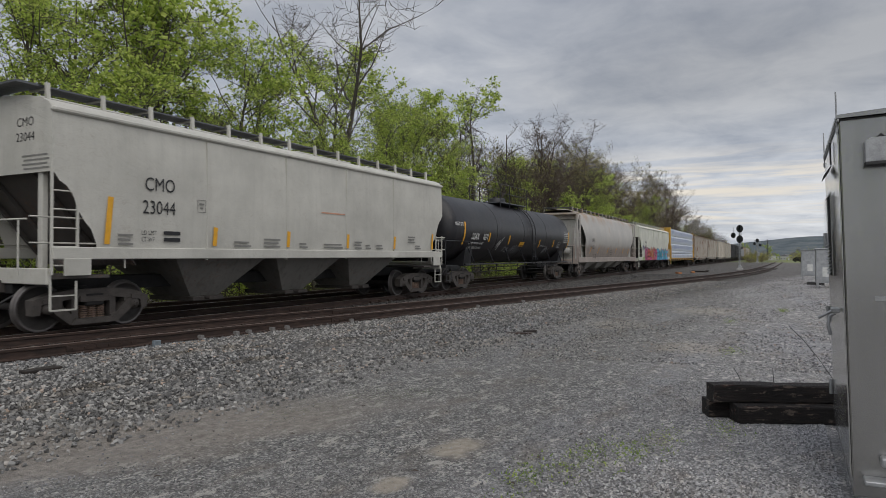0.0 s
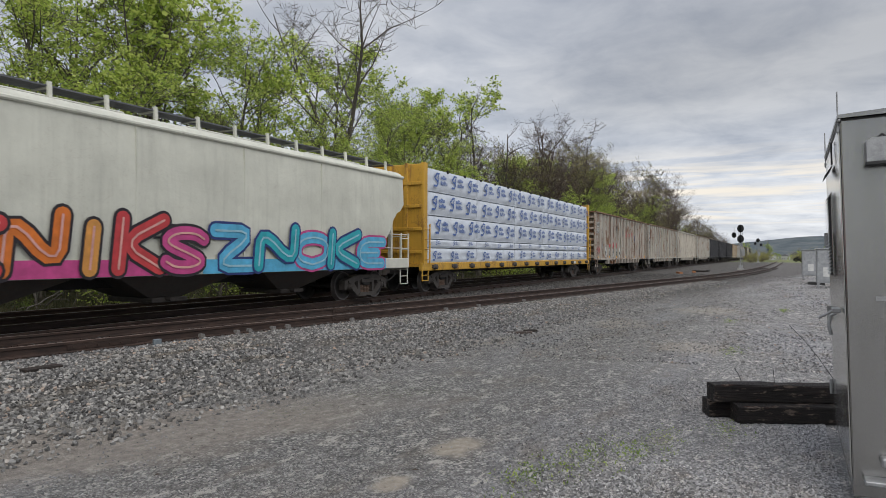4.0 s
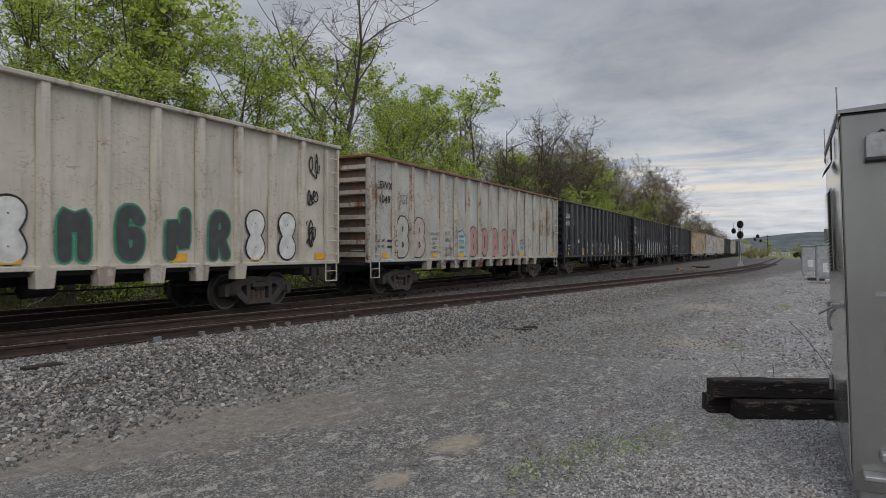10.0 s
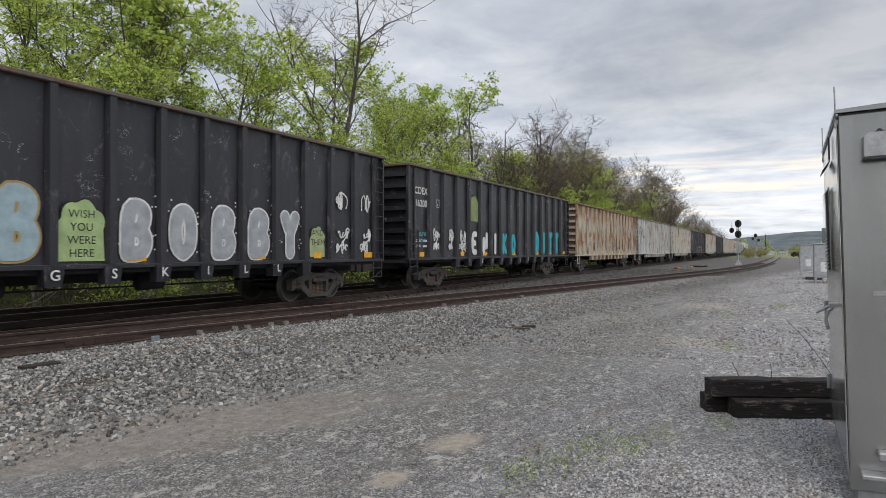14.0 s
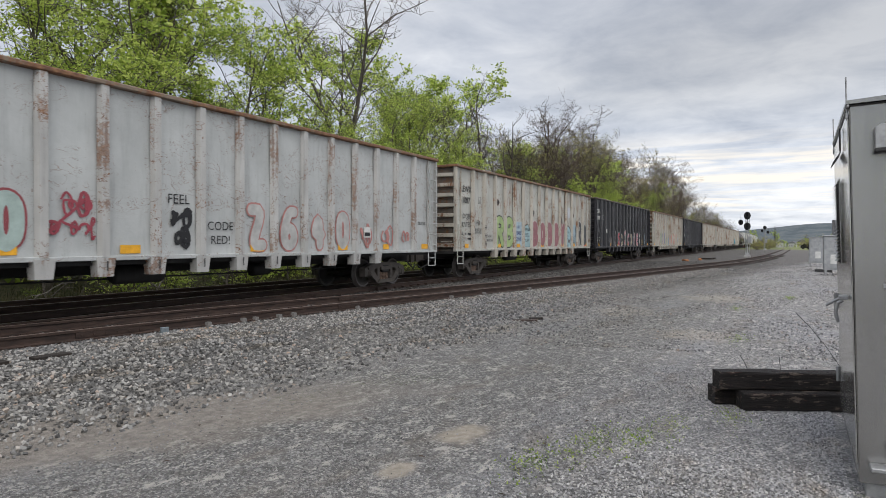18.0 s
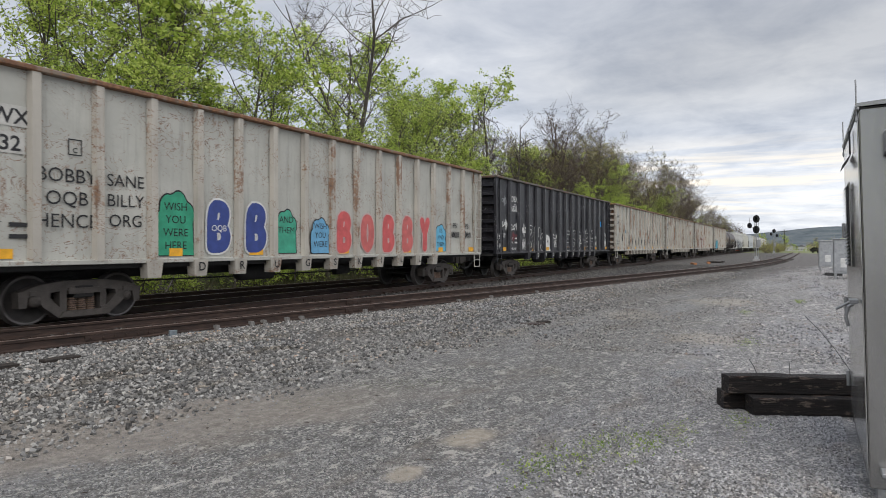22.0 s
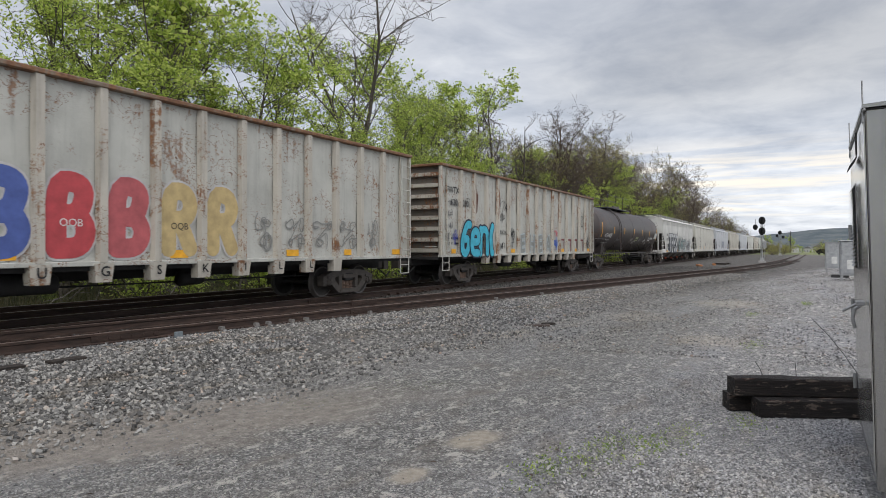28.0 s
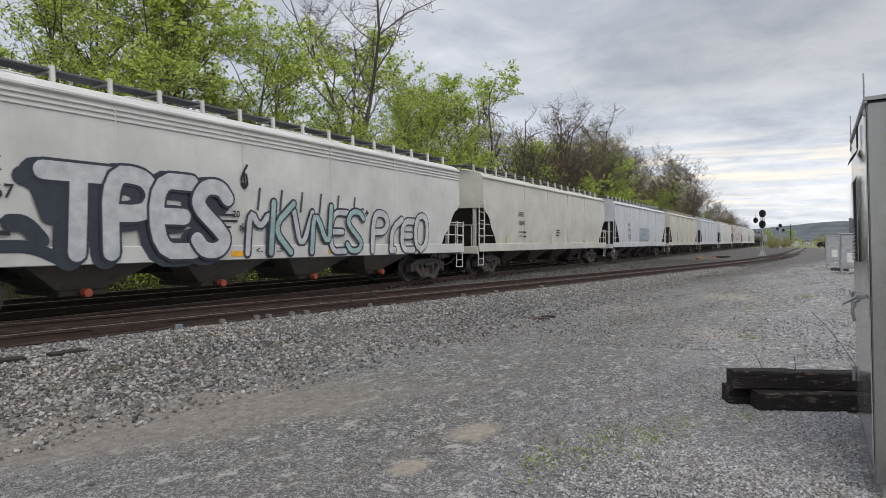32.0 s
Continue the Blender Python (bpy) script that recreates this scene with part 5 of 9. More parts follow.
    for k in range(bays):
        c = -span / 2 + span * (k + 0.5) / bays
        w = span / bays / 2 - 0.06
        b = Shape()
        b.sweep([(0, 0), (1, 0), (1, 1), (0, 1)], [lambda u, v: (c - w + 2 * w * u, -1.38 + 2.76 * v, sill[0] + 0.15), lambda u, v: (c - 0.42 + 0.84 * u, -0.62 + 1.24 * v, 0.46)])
        bay = part("hopper_bay", b, bay_paint or dark, h, "grimy, darkened funnel-shaped discharge bay")
        g = Shape().box(c - 0.48, c + 0.48, -0.78, 0.78, 0.36, 0.47, 0.015)
        g.tube((c - 0.1, -0.95, 0.44), (c - 0.1, 0.95, 0.44), 0.05, 8)
        part("outlet_gate", g, M_TRUCK, bay)
        if caps:
            part("outlet_cap", Shape().tube((c - 0.1, -1.10, 0.44), (c - 0.1, -0.95, 0.44), 0.085, 12), M_CAP, bay, "orange-red pipe cap")
    part("centre_sill", Shape().box(-L, L, -0.3, 0.3, 0.72, 1.02, 0.02), M_UNDER, h)
    part("air_reservoir", Shape().lathe([(-0.5, 0), (-0.5, 0.16), (0.5, 0.18), (0.5, 0)], 12).moved(pose(-L + 1.7, 0.2, 1.3, 0, 0, 90)), dark, h)
    if board:
        for sgn in (-1, 1):
            part("roof_walk", Shape().box(-L + 0.1, L - 0.1, min(sgn * 0.42, sgn * 0.95), max(sgn * 0.42, sgn * 0.95), top + 0.11, top + 0.14), M_GRATE, h, "steel grating roof walk")
            n = int(2 * L / 1.15)
            for k in range(n + 1):
                x = -L + 0.25 + (2 * L - 0.5) * k / n
                b = Shape().prism_x([(sgn * 0.95, top - 0.12), (sgn * 1.02, top - 0.12), (sgn * 1.0, top + 0.20), (sgn * 0.93, top + 0.20)], x - 0.035, x + 0.035)
                b.box(x - 0.02, x + 0.02, min(sgn * 0.42, sgn * 0.98), max(sgn * 0.42, sgn * 0.98), top + 0.075, top + 0.11)
                part("walk_bracket", b, paint, h)
        for e in (-1, 1):
            part("crossover_walk", Shape().box(min(e * (L - 0.2), e * (L + 0.3)), max(e * (L - 0.2), e * (L + 0.3)), -0.95, 0.95, top + 0.105, top + 0.145), M_GRATE, h)
        for k in range(4):
            x = -L + 2 * L * (k + 0.5) / 4
            part("roof_hatch", Shape().box(x - 1.4, x + 1.4, -0.32, 0.32, top - 0.02, top + 0.1, 0.03), paint, h)
    for x in (-L + inset, L - inset):
        add_truck(h, x)
    return h


H_FACE = -1.600


def hopper_marks(car, mark, number, x, z, colour, size=0.36):
    decal(car, lettering(mark, size, 0.004, "LEFT"), x, H_FACE, z, colour, "reporting_mark")
    decal(car, lettering(number, size, 0.004, "LEFT"), x, H_FACE, z - size * 1.35, colour, "car_number")
    for k in range(2):
        decal(car, lettering(("LD LMT", "LT WT")[k], 0.14, 0.001), x, H_FACE, z - size * 2.6 - 0.2 * k, colour, "data_lettering")
        decal(car, flat(0.38, 0.08), x + 0.58, H_FACE, z - size * 2.6 - 0.2 * k, colour, "data_bar")
    for k, (w, dz) in enumerate(((0.6, 0.0), (0.7, -0.14), (0.5, -0.28))):
        decal(car, flat(w, 0.05), x + 5.2, H_FACE, z - 0.6 + dz, colour, "data_lettering")


def hopper_strips(car, L, slanted=0.0, z=1.36, h=0.6, w=0.1, n=7):
    for k in range(n):
        x = -L + 2.3 + (2 * L - 4.0) * k / (n - 1)
        hh = h if k % 2 == 0 else h * 0.7
        decal(car, flat(w, hh), x, H_FACE, z, M_YELLOW, "reflector", "yellow reflective strip", tilt=slanted)


# ---- tank cars ----
def build_tank(name, label, length, paint, side_rail=True, R=1.46, zc=2.62, deck=(-0.9, 2.4), ladder_x=1.0, dome_x=0.3):
    t = thing(name, label, "railway car")
    L = length / 2
    t["tank"] = (R, zc)
    prof = [(-L + 0.62 * (1 - math.cos(a)) , R * math.sin(a)) for a in [math.pi / 2 * k / 7 for k in range(8)]]
    prof += [(-L + 0.62 + (2 * L - 1.24) * k / 10, R) for k in range(1, 10)]
    prof += [(-y, r) for y, r in prof[7::-1]]
    s = Shape().lathe(prof, 40)
    s.v = [(y, x, z + zc) for x, y, z in s.v]
    part("tank_shell", s, paint, t)
    for x in (-0.42 * L, 0.0, 0.42 * L):
        b = Shape().lathe([(-0.03, R), (-0.03, R + 0.008), (0.03, R + 0.008), (0.03, R)], 40)
        b.v = [(y + x, u, z + zc) for u, y, z in b.v]
        part("weld_band", b, paint, t)
    for e in (-1, 1):
        x = e * (L - 1.9)
        part("saddle", Shape().prism_x([(-1.25, 1.0), (1.25, 1.0), (1.35, 1.75), (0.8, 1.3), (-0.8, 1.3), (-1.35, 1.75)], x - 0.35, x + 0.35), paint, t)
        part("stub_sill", Shape().box(min(e * (L + 0.4), e * (L - 3.2)), max(e * (L + 0.4), e * (L - 3.2)), -0.32, 0.32, 0.75, 1.12, 0.02), paint, t)
        part("end_platform", Shape().box(min(e * (L + 0.42), e * (L - 0.7)), max(e * (L + 0.42), e * (L - 0.7)), -1.45, 1.45, 1.02, 1.07), paint, t)
        r = Shape()
        for sgn in (-1, 1):
            r.bar([(e * (L + 0.4), sgn * 1.42, 1.05), (e * (L + 0.4), sgn * 1.42, 2.05), (e * (L - 1.6), sgn * 1.5, 2.05), (e * (L - 1.75), sgn * 1.5, 1.95), (e * (L - 1.75), sgn * 1.5, 1.05)], 0.02, 6)
        r.bar([(e * (L + 0.4), -1.42, 2.05), (e * (L + 0.4), 1.42, 2.05)], 0.02, 6)
        part("end_rail", r, paint, t)
        for sgn in (-1, 1):
            x0, x1 = e * (L + 0.35), e * (L - 0.1)
            part("stirrup", stirrup_shape(min(x0, x1), max(x0, x1), sgn * 1.43, 0.45, 1.02), paint, t)
        add_coupler(t, e * (L + 0.15), e)
    if side_rail:
        for sgn in (-1, 1):
            part("side_rail", Shape().box(-L + 1.2, L - 1.2, sgn * 1.50 - 0.035, sgn * 1.50 + 0.035, 1.06, 1.12), paint, t)
            for k in range(7):
                x = -L + 2.2 + (2 * L - 4.4) * k / 6
                part("rail_bracket", Shape().tube((x, sgn * 1.5, 1.08), (x - 0.3, sgn * 1.34, 1.75), 0.03, 5), paint, t)
        g = Shape()
        for z in (0.72, 0.92):
            g.bar([(-L + 3.2, -0.9, z), (L - 3.2, -0.9, z)], 0.022, 5)
        for k in range(12):
            x = -L + 3.2 + (2 * L - 6.4) * k / 11
            g.tube((x, -0.9, 0.66), (x, -0.9, 1.1), 0.02, 5)
        part("brake_piping", g, M_UNDER, t)
    # top platform with the manway and its railing
    zt = zc + R
    part("top_platform", Shape().box(deck[0], deck[1], -0.85, 0.85, zt + 0.02, zt + 0.07), M_GRATE, t, "steel grating top platform")
    dome = Shape().lathe([(0.0, 0.42), (0.28, 0.42), (0.32, 0.36), (0.32, 0.0)], 18)
    dome.v = [(x + dome_x, -z, y + zt + 0.05) for x, y, z in dome.v]
    dome.box(dome_x - 0.4, dome_x + 0.4, -0.06, 0.06, zt + 0.36, zt + 0.42, 0.01)
    part("manway", dome, paint, t, "bolted manway with a round cover")
    rl = Shape()
    for sgn in (-1, 1):
        for z in (0.5, 0.95):
            rl.bar([(deck[0], sgn * 0.85, zt + z), (deck[1], sgn * 0.85, zt + z)], 0.02, 5)
        for x in [deck[0] + (deck[1] - deck[0]) * k / 3 for k in range(4)]:
            rl.tube((x, sgn * 0.85, zt - 0.25), (x, sgn * 0.85, zt + 0.95), 0.022, 5)
    part("platform_rail", rl, paint, t)
    for sgn in (-1, 1):
        lad = Shape()
        pts = [(sgn * (R + 0.09) * math.cos(a), zc + (R + 0.09) * math.sin(a)) for a in [math.pi / 2 * k / 8 - 0.1 for k in range(9)]]
        pts = [(sgn * (R + 0.09), 1.05)] + pts
        for x in (ladder_x, ladder_x + 0.45):
            for (y0, z0), (y1, z1) in zip(pts, pts[1:]):
                lad.tube((x, y0, z0), (x, y1, z1), 0.025, 5)
        for (y0, z0) in pts[0:-1] + [(sgn * (R + 0.09), 1.4), (sgn * (R + 0.09), 1.75), (sgn * (R + 0.09), 2.1)]:
            lad.tube((ladder_x, y0, z0), (ladder_x + 0.45, y0, z0), 0.018, 5)
        part("ladder", lad, paint, t, "curved steel ladder up the tank")
    for x in (-L + 1.75, L - 1.75):
        add_truck(t, x)
    return t


def tank_decal(car, mesh, x, z, material, name="lettering", label=""):
    """Lays a flat decal against the curve of the tank."""
    R, zc = car["tank"]
    dz = max(-R + 0.05, min(R - 0.05, z - zc))
    y = -math.sqrt(max(0.01, R ** 2 - dz ** 2)) - 0.03
    lean = -math.degrees(math.asin(dz / R))
    return part(name, mesh, material, car, label, pose(x, y, z, lean, 0, 0))


def tank_strip(car, x, z, w, h, material, name, label=""):
    """A strip of tape that follows the curve of the tank."""
    R, zc = car["tank"]
    s = Shape()
    vs = []
    for k in range(7):
        q = z + h * k / 6
        y = -math.sqrt(max(0.01, R ** 2 - (q - zc) ** 2)) - 0.012
        vs += [(x, y, q), (x + w, y, q)]
    s.add(vs, [(2 * k, 2 * k + 1, 2 * k + 3, 2 * k + 2) for k in range(6)])
    return part(name, s, material, car, label)


def barrel_strip(car, x, z, w, h, top):
    """A yellow strip on the barrel-shaped side of a hopper."""
    s, vs = Shape(), []
    for k in range(6):
        q = z + h * k / 5
        y = -(1.60 - 0.34 + 0.34 * math.sin(math.pi * (q - 1.2) / (top - 0.42 - 1.2))) - 0.015
        vs += [(x + 0.02 * k, y, q), (x + 0.02 * k + w, y, q)]
    s.add(vs, [(2 * k, 2 * k + 1, 2 * k + 3, 2 * k + 2) for k in range(5)])
    return part("reflector", s, M_YELLOW, car, "yellow reflective strip")


# ---- the lumber car ----
def build_centerbeam(paint, wrap, blue):
    c = thing("lumber_car", "yellow centre-beam flat car loaded with white-wrapped lumber", "railway car")
    L = 11.6
    for sgn in (-1, 1):
        part("side_sill", Shape().box(-L, L, min(sgn * 1.35, sgn * 1.52), max(sgn * 1.35, sgn * 1.52), 0.86, 1.16, 0.02), paint, c)
        for k in range(14):
            x = -L + 0.9 + (2 * L - 1.8) * k / 13
            w = Shape().lathe([(-0.09, 0.0), (-0.09, 0.09), (0.02, 0.11), (0.02, 0.0)], 10).moved(pose(x, sgn * 1.56, 1.0))
            w.box(x - 0.2, x + 0.2, sgn * 1.55 - 0.04, sgn * 1.55 + 0.04, 0.95, 1.08, 0.01)
            part("tie_down_winch", w, M_TRUCK, c, "rusty strap winch")
    part("deck", Shape().box(-L, L, -1.4, 1.4, 1.0, 1.10), paint, c)
    part("centre_sill", Shape().box(-L, L, -0.3, 0.3, 0.7, 1.0, 0.02), M_UNDER, c)
    for e in (-1, 1):
        x = e * (L - 0.2)
        part("bulkhead", Shape().box(x - 0.08, x + 0.08, -1.5, 1.5, 1.1, 4.84, 0.02), paint, c)
        for y in (-1.46, -0.75, 0, 0.75, 1.46):
            part("bulkhead_post", Shape().box(x - 0.14, x + 0.14, y - 0.07, y + 0.07, 1.1, 4.88, 0.015), paint, c)
        for k in range(4):
            part("bulkhead_rib", Shape().box(min(x, x + e * 0.16), max(x, x + e * 0.16), -1.45, 1.45, 1.5 + 0.85 * k, 1.62 + 0.85 * k, 0.01), paint, c)
        for sgn in (-1, 1):
            part("ladder", ladder_shape(min(x - 0.2, x + 0.25), max(x - 0.2, x + 0.25), sgn * 1.57, 1.1, 2.6, 4), paint, c)
            part("stirrup", stirrup_shape(min(x - 0.2, x + 0.25), max(x - 0.2, x + 0.25), sgn * 1.5, 0.5, 0.9), paint, c)
        add_coupler(c, e * (L - 0.1), e)
    part("centre_beam", Shape().box(-L + 0.3, L - 0.3, -0.08, 0.08, 1.1, 4.6), paint, c)
    # wrapped packs: four high, five long, on both sides of the beam
    logo = Shape()                              # a folded emblem of slanted bands
    for pts in ("24 13 03 12 22", "22 31 20 00", "24 44 33 31"):
        ribbon(logo, [Vector((0.115 * int(q[0]) - 0.24, 0.125 * int(q[1]) - 0.25)) for q in pts.split()], 0.085)
    logo = logo.mesh("logo", blue)
    lines = Shape()                             # two lines of print, as bars
    for row, count in ((0.05, 6), (-0.17, 7)):
        for j in range(count):
            tall = (0.17, 0.12, 0.12, 0.16)[(j * 3 + count) % 4]
            lines.add([(0.36 + 0.095 * j, 0, row), (0.425 + 0.095 * j, 0, row), (0.43 + 0.095 * j, 0, row + tall), (0.365 + 0.095 * j, 0, row + tall)], [(0, 1, 2, 3)])
    print_lines = lines.mesh("print", blue)
    packs = 5
    span = 2 * L - 0.9
    rng = random.Random(4)
    heights = [(1.12, 0.58), (1.73, 0.30), (2.06, 0.87), (2.96, 0.87), (3.86, 0.86)]
    for sgn in (-1, 1):
        for r, (z0, hh) in enumerate(heights):
            for k in range(packs):
                x0 = -span / 2 + span * k / packs
                x1 = x0 + span / packs - 0.03
                s = Shape()
                nx, nz = 24, 6
                vs = []
                for a in range(nx + 1):
                    for b in range(nz + 1):
                        x, z = x0 + (x1 - x0) * a / nx, z0 + hh * b / nz
                        edge = a in (0, nx) or b in (0, nz)
                        d = 0.06 if edge else 0.045 * noise.noise(Vector((x * 2.1, z * 5.3, r + sgn))) + 0.022 * noise.noise(Vector((x * 9, z * 12, r)))
                        vs.append((x, sgn * (1.50 - d), z))
                q = nz + 1
                s.add(vs, [(a * q + b, (a + 1) * q + b, (a + 1) * q + b + 1, a * q + b + 1) for a in range(nx) for b in range(nz)], True)
                s.box(x0, x1, min(sgn * 0.1, sgn * 1.45), max(sgn * 0.1, sgn * 1.45), z0 + 0.005, z0 + hh - 0.005)
                pack = part("lumber_pack", s, wrap, c, "lumber pack in printed white plastic wrap")
                if sgn < 0:
                    n = 3
                    for i in range(n):
                        lx = x0 + (x1 - x0) * (i + 0.30 + 0.1 * ((r + k) % 3)) / n
                        lz = z0 + hh * 0.55 + rng.uniform(-0.04, 0.04)
                        m = pose(lx, -1.545, lz) @ Matrix.Diagonal((min(1, hh), 1, min(1, hh * 1.1), 1))
                        part("logo", logo, None, pack, m=m)
                        part("print", print_lines, None, pack, m=m)
            for k in range(1, 14):
                if r == 4:
                    x = -span / 2 + span * k / 14
                    part("strap", Shape().box(x - 0.02, x + 0.02, min(sgn * 1.40, sgn * 1.525), max(sgn * 1.40, sgn * 1.525), 4.66, 4.76), M_HOSE, c)
    decal(c, flat(0.9, 0.16), 7.4, -1.53, 0.93, M_WHITE_PAINT, "reporting_mark")
    for x in (-L + 2.4, L - 2.4):
        add_truck(c, x)
    return c


# ---- the train, from its head to its tail ----
SPEED, SLOWING = 15.1046, 0.00136


def run(s, t):
    """Where on the track a point of the train is at t seconds that is at s at the start."""
    return s - SPEED * t + SLOWING * t * t


TRAIN = []              # car, middle at the start, half the distance between its trucks


def couple(car, lo, hi, half):
    TRAIN.append((car, (lo + hi) / 2, half))
    return car


P_OFFWHITE = car_paint("offwhite_hopper_paint", (0.52, 0.505, 0.455), 0.10, 0.28, 0.10)
# shade of the end recesses and bays is put into this dark tone
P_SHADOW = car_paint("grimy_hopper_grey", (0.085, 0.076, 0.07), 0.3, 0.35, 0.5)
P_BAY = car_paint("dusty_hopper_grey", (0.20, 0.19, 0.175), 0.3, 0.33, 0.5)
P_TANK = car_paint("black_tank_paint", (0.018, 0.018, 0.021), 0.12, 0.30, 0.12, 0.4)
P_TANK_BROWN = car_paint("weathered_tank_black", (0.046, 0.038, 0.037), 0.25, 0.37, 0.25, 0.45, (0.09, 0.055, 0.045))


def make_tan_hopper():
    """Pale dusty paint, brown with grime on the lower side, and rusty stains at the top and here and there."""
    n = Nodes("stained_tan_hopper", 0.48)
    z = n.node("ShaderNodeSeparateXYZ", Vector=n.co).outputs[2]
    wave = n.math("MULTIPLY", n.math("SUBTRACT", n.noise(0.9, 5, 0.6, n.stretched((1.0, 1.0, 0.5))), 0.5), 0.9)
    col = n.ramp(n.noise(0.6, 5, 0.6), (0.3, (0.37, 0.355, 0.335)), (0.7, (0.47, 0.44, 0.40)))
    grime = n.math("SUBTRACT", 1.0, n.step(n.math("ADD", z, wave), 1.95, 2.35))
    col = n.mix(n.math("MULTIPLY", grime, 0.75), col, n.ramp(n.noise(2.0, 6, 0.65), (0.3, (0.22, 0.175, 0.15)), (0.7, (0.36, 0.29, 0.25))))
    top = n.math("MULTIPLY", n.step(n.math("ADD", z, wave), 3.55, 4.2), n.step(n.noise(0.7, 4), 0.42, 0.62))
    spots = n.math("MULTIPLY", n.step(n.noise(0.8, 4, 0.55, n.stretched((1.0, 1.0, 0.7))), 0.62, 0.74), 0.6)
    col = n.mix(n.math("MAXIMUM", n.math("MULTIPLY", top, 0.65), spots), col, (0.36, 0.22, 0.12))
    return n.done(col, bump=n.noise(14, 4), height=0.002)


P_TAN = make_tan_hopper()
P_TAN_DARK = car_paint("dusty_tan_hopper", (0.40, 0.39, 0.36), 0.15, 0.33, 0.2)
P_CREAM = car_paint("cream_hopper_paint", (0.60, 0.60, 0.52), 0.08, 0.25, 0.15)
P_YELLOW = car_paint("yellow_flat_car", (0.58, 0.33, 0.04), 0.5, 0.40, 0.35)
P_LIGHT = car_paint("light_grey_hopper", (0.56, 0.555, 0.53), 0.05, 0.24, 0.06)
P_BLUEGREY = car_paint("blue_grey_hopper", (0.50, 0.515, 0.54), 0.10, 0.28, 0.2)
P_BEIGE = car_paint("beige_hopper", (0.50, 0.475, 0.41), 0.10, 0.30, 0.25)
P_RUSTY_WHITE = car_paint("rust_streaked_white", (0.56, 0.54, 0.50), 0.75, 0.42, 0.3)
G_RUSTGREY = car_paint("rusty_grey_gondola", (0.42, 0.39, 0.345), 0.85, 0.445, 0.4)
G_GREY = car_paint("grey_gondola", (0.415, 0.41, 0.375), 0.75, 0.345, 0.30)
G_PALE = car_paint("pale_beige_gondola", (0.54, 0.50, 0.43), 0.3, 0.31, 0.3)
G_WORN = car_paint("worn_pale_gondola", (0.455, 0.455, 0.42), 0.85, 0.35, 0.25)
G_BLACK = car_paint("black_gondola", (0.021, 0.021, 0.026), 0.08, 0.27, 0.22, 0.42, (0.075, 0.073, 0.088), 0.75)


def make_rusted(name):
    """Pale paint that has rusted through in broad clouds, worst along the top and across the middle."""
    n = Nodes(name, 0.75)
    z = n.node("ShaderNodeSeparateXYZ", Vector=n.co).outputs[2]
    soft = n.noise(0.9, 6, 0.62, n.stretched((1.0, 1.0, 0.7)), 0.6)
    run_ = n.noise(1.0, 5, 0.6, n.stretched((4.5, 4.5, 0.5)))
    speck = n.noise(12.0, 5, 0.65)
    up_ = n.math("ADD", z, n.math("MULTIPLY", n.math("SUBTRACT", n.math("ADD", soft, run_), 1.0), 2.6))
    rust = n.math("MAXIMUM", n.step(up_, 3.45, 3.95), n.math("MULTIPLY", n.step(up_, 1.75, 2.05), n.math("SUBTRACT", 1.0, n.step(up_, 2.55, 2.95))))
    pale = n.ramp(soft, (0.3, (0.30, 0.29, 0.24)), (0.7, (0.46, 0.45, 0.39)))
    warm_ = n.ramp(n.math("ADD", n.math("MULTIPLY", speck, 0.5), n.math("MULTIPLY", soft, 0.5)), (0.34, (0.13, 0.052, 0.024)), (0.5, (0.27, 0.125, 0.055)), (0.66, (0.40, 0.22, 0.11)))
    col = n.mix(n.math("MULTIPLY", rust, 0.92), pale, warm_)
    col = n.mix(n.math("MULTIPLY", n.step(run_, 0.60, 0.72), 0.5), col, (0.10, 0.05, 0.03))
    return n.done(col, bump=soft, height=0.04, strength=0.4)


G_ORANGE = make_rusted("rusted_orange_gondola")
G_SILVER = car_paint("light_grey_gondola", (0.45, 0.465, 0.46), 0.45, 0.30, 0.22)
G_BEIGE = car_paint("dull_beige_gondola", (0.43, 0.425, 0.385), 0.6, 0.325, 0.3)
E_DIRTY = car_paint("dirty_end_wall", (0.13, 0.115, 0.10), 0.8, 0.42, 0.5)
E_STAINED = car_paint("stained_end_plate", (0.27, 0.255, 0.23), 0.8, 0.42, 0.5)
R_RUST = car_paint("rusted_top_rail", (0.20, 0.15, 0.11), 0.85, 0.50, 0.4)
R_BLACK = car_paint("dirty_top_rail", (0.085, 0.075, 0.065), 0.5, 0.42, 0.3)
R_PALE = car_paint("pale_top_rail", (0.46, 0.43, 0.37), 0.5, 0.40, 0.3)
M_WRAP = plain("white_plastic_wrap", (0.60, 0.64, 0.70), 0.42, 0.0, 0.10, 5, 0.006)
M_DIM_PRINT = plain("thin_dark_print", (0.20, 0.195, 0.18), 0.7)
M_DIM_ORANGE = plain("thin_orange_print", (0.55, 0.30, 0.20), 0.7)
M_PRINT = plain("blue_print", (0.045, 0.11, 0.33), 0.45)

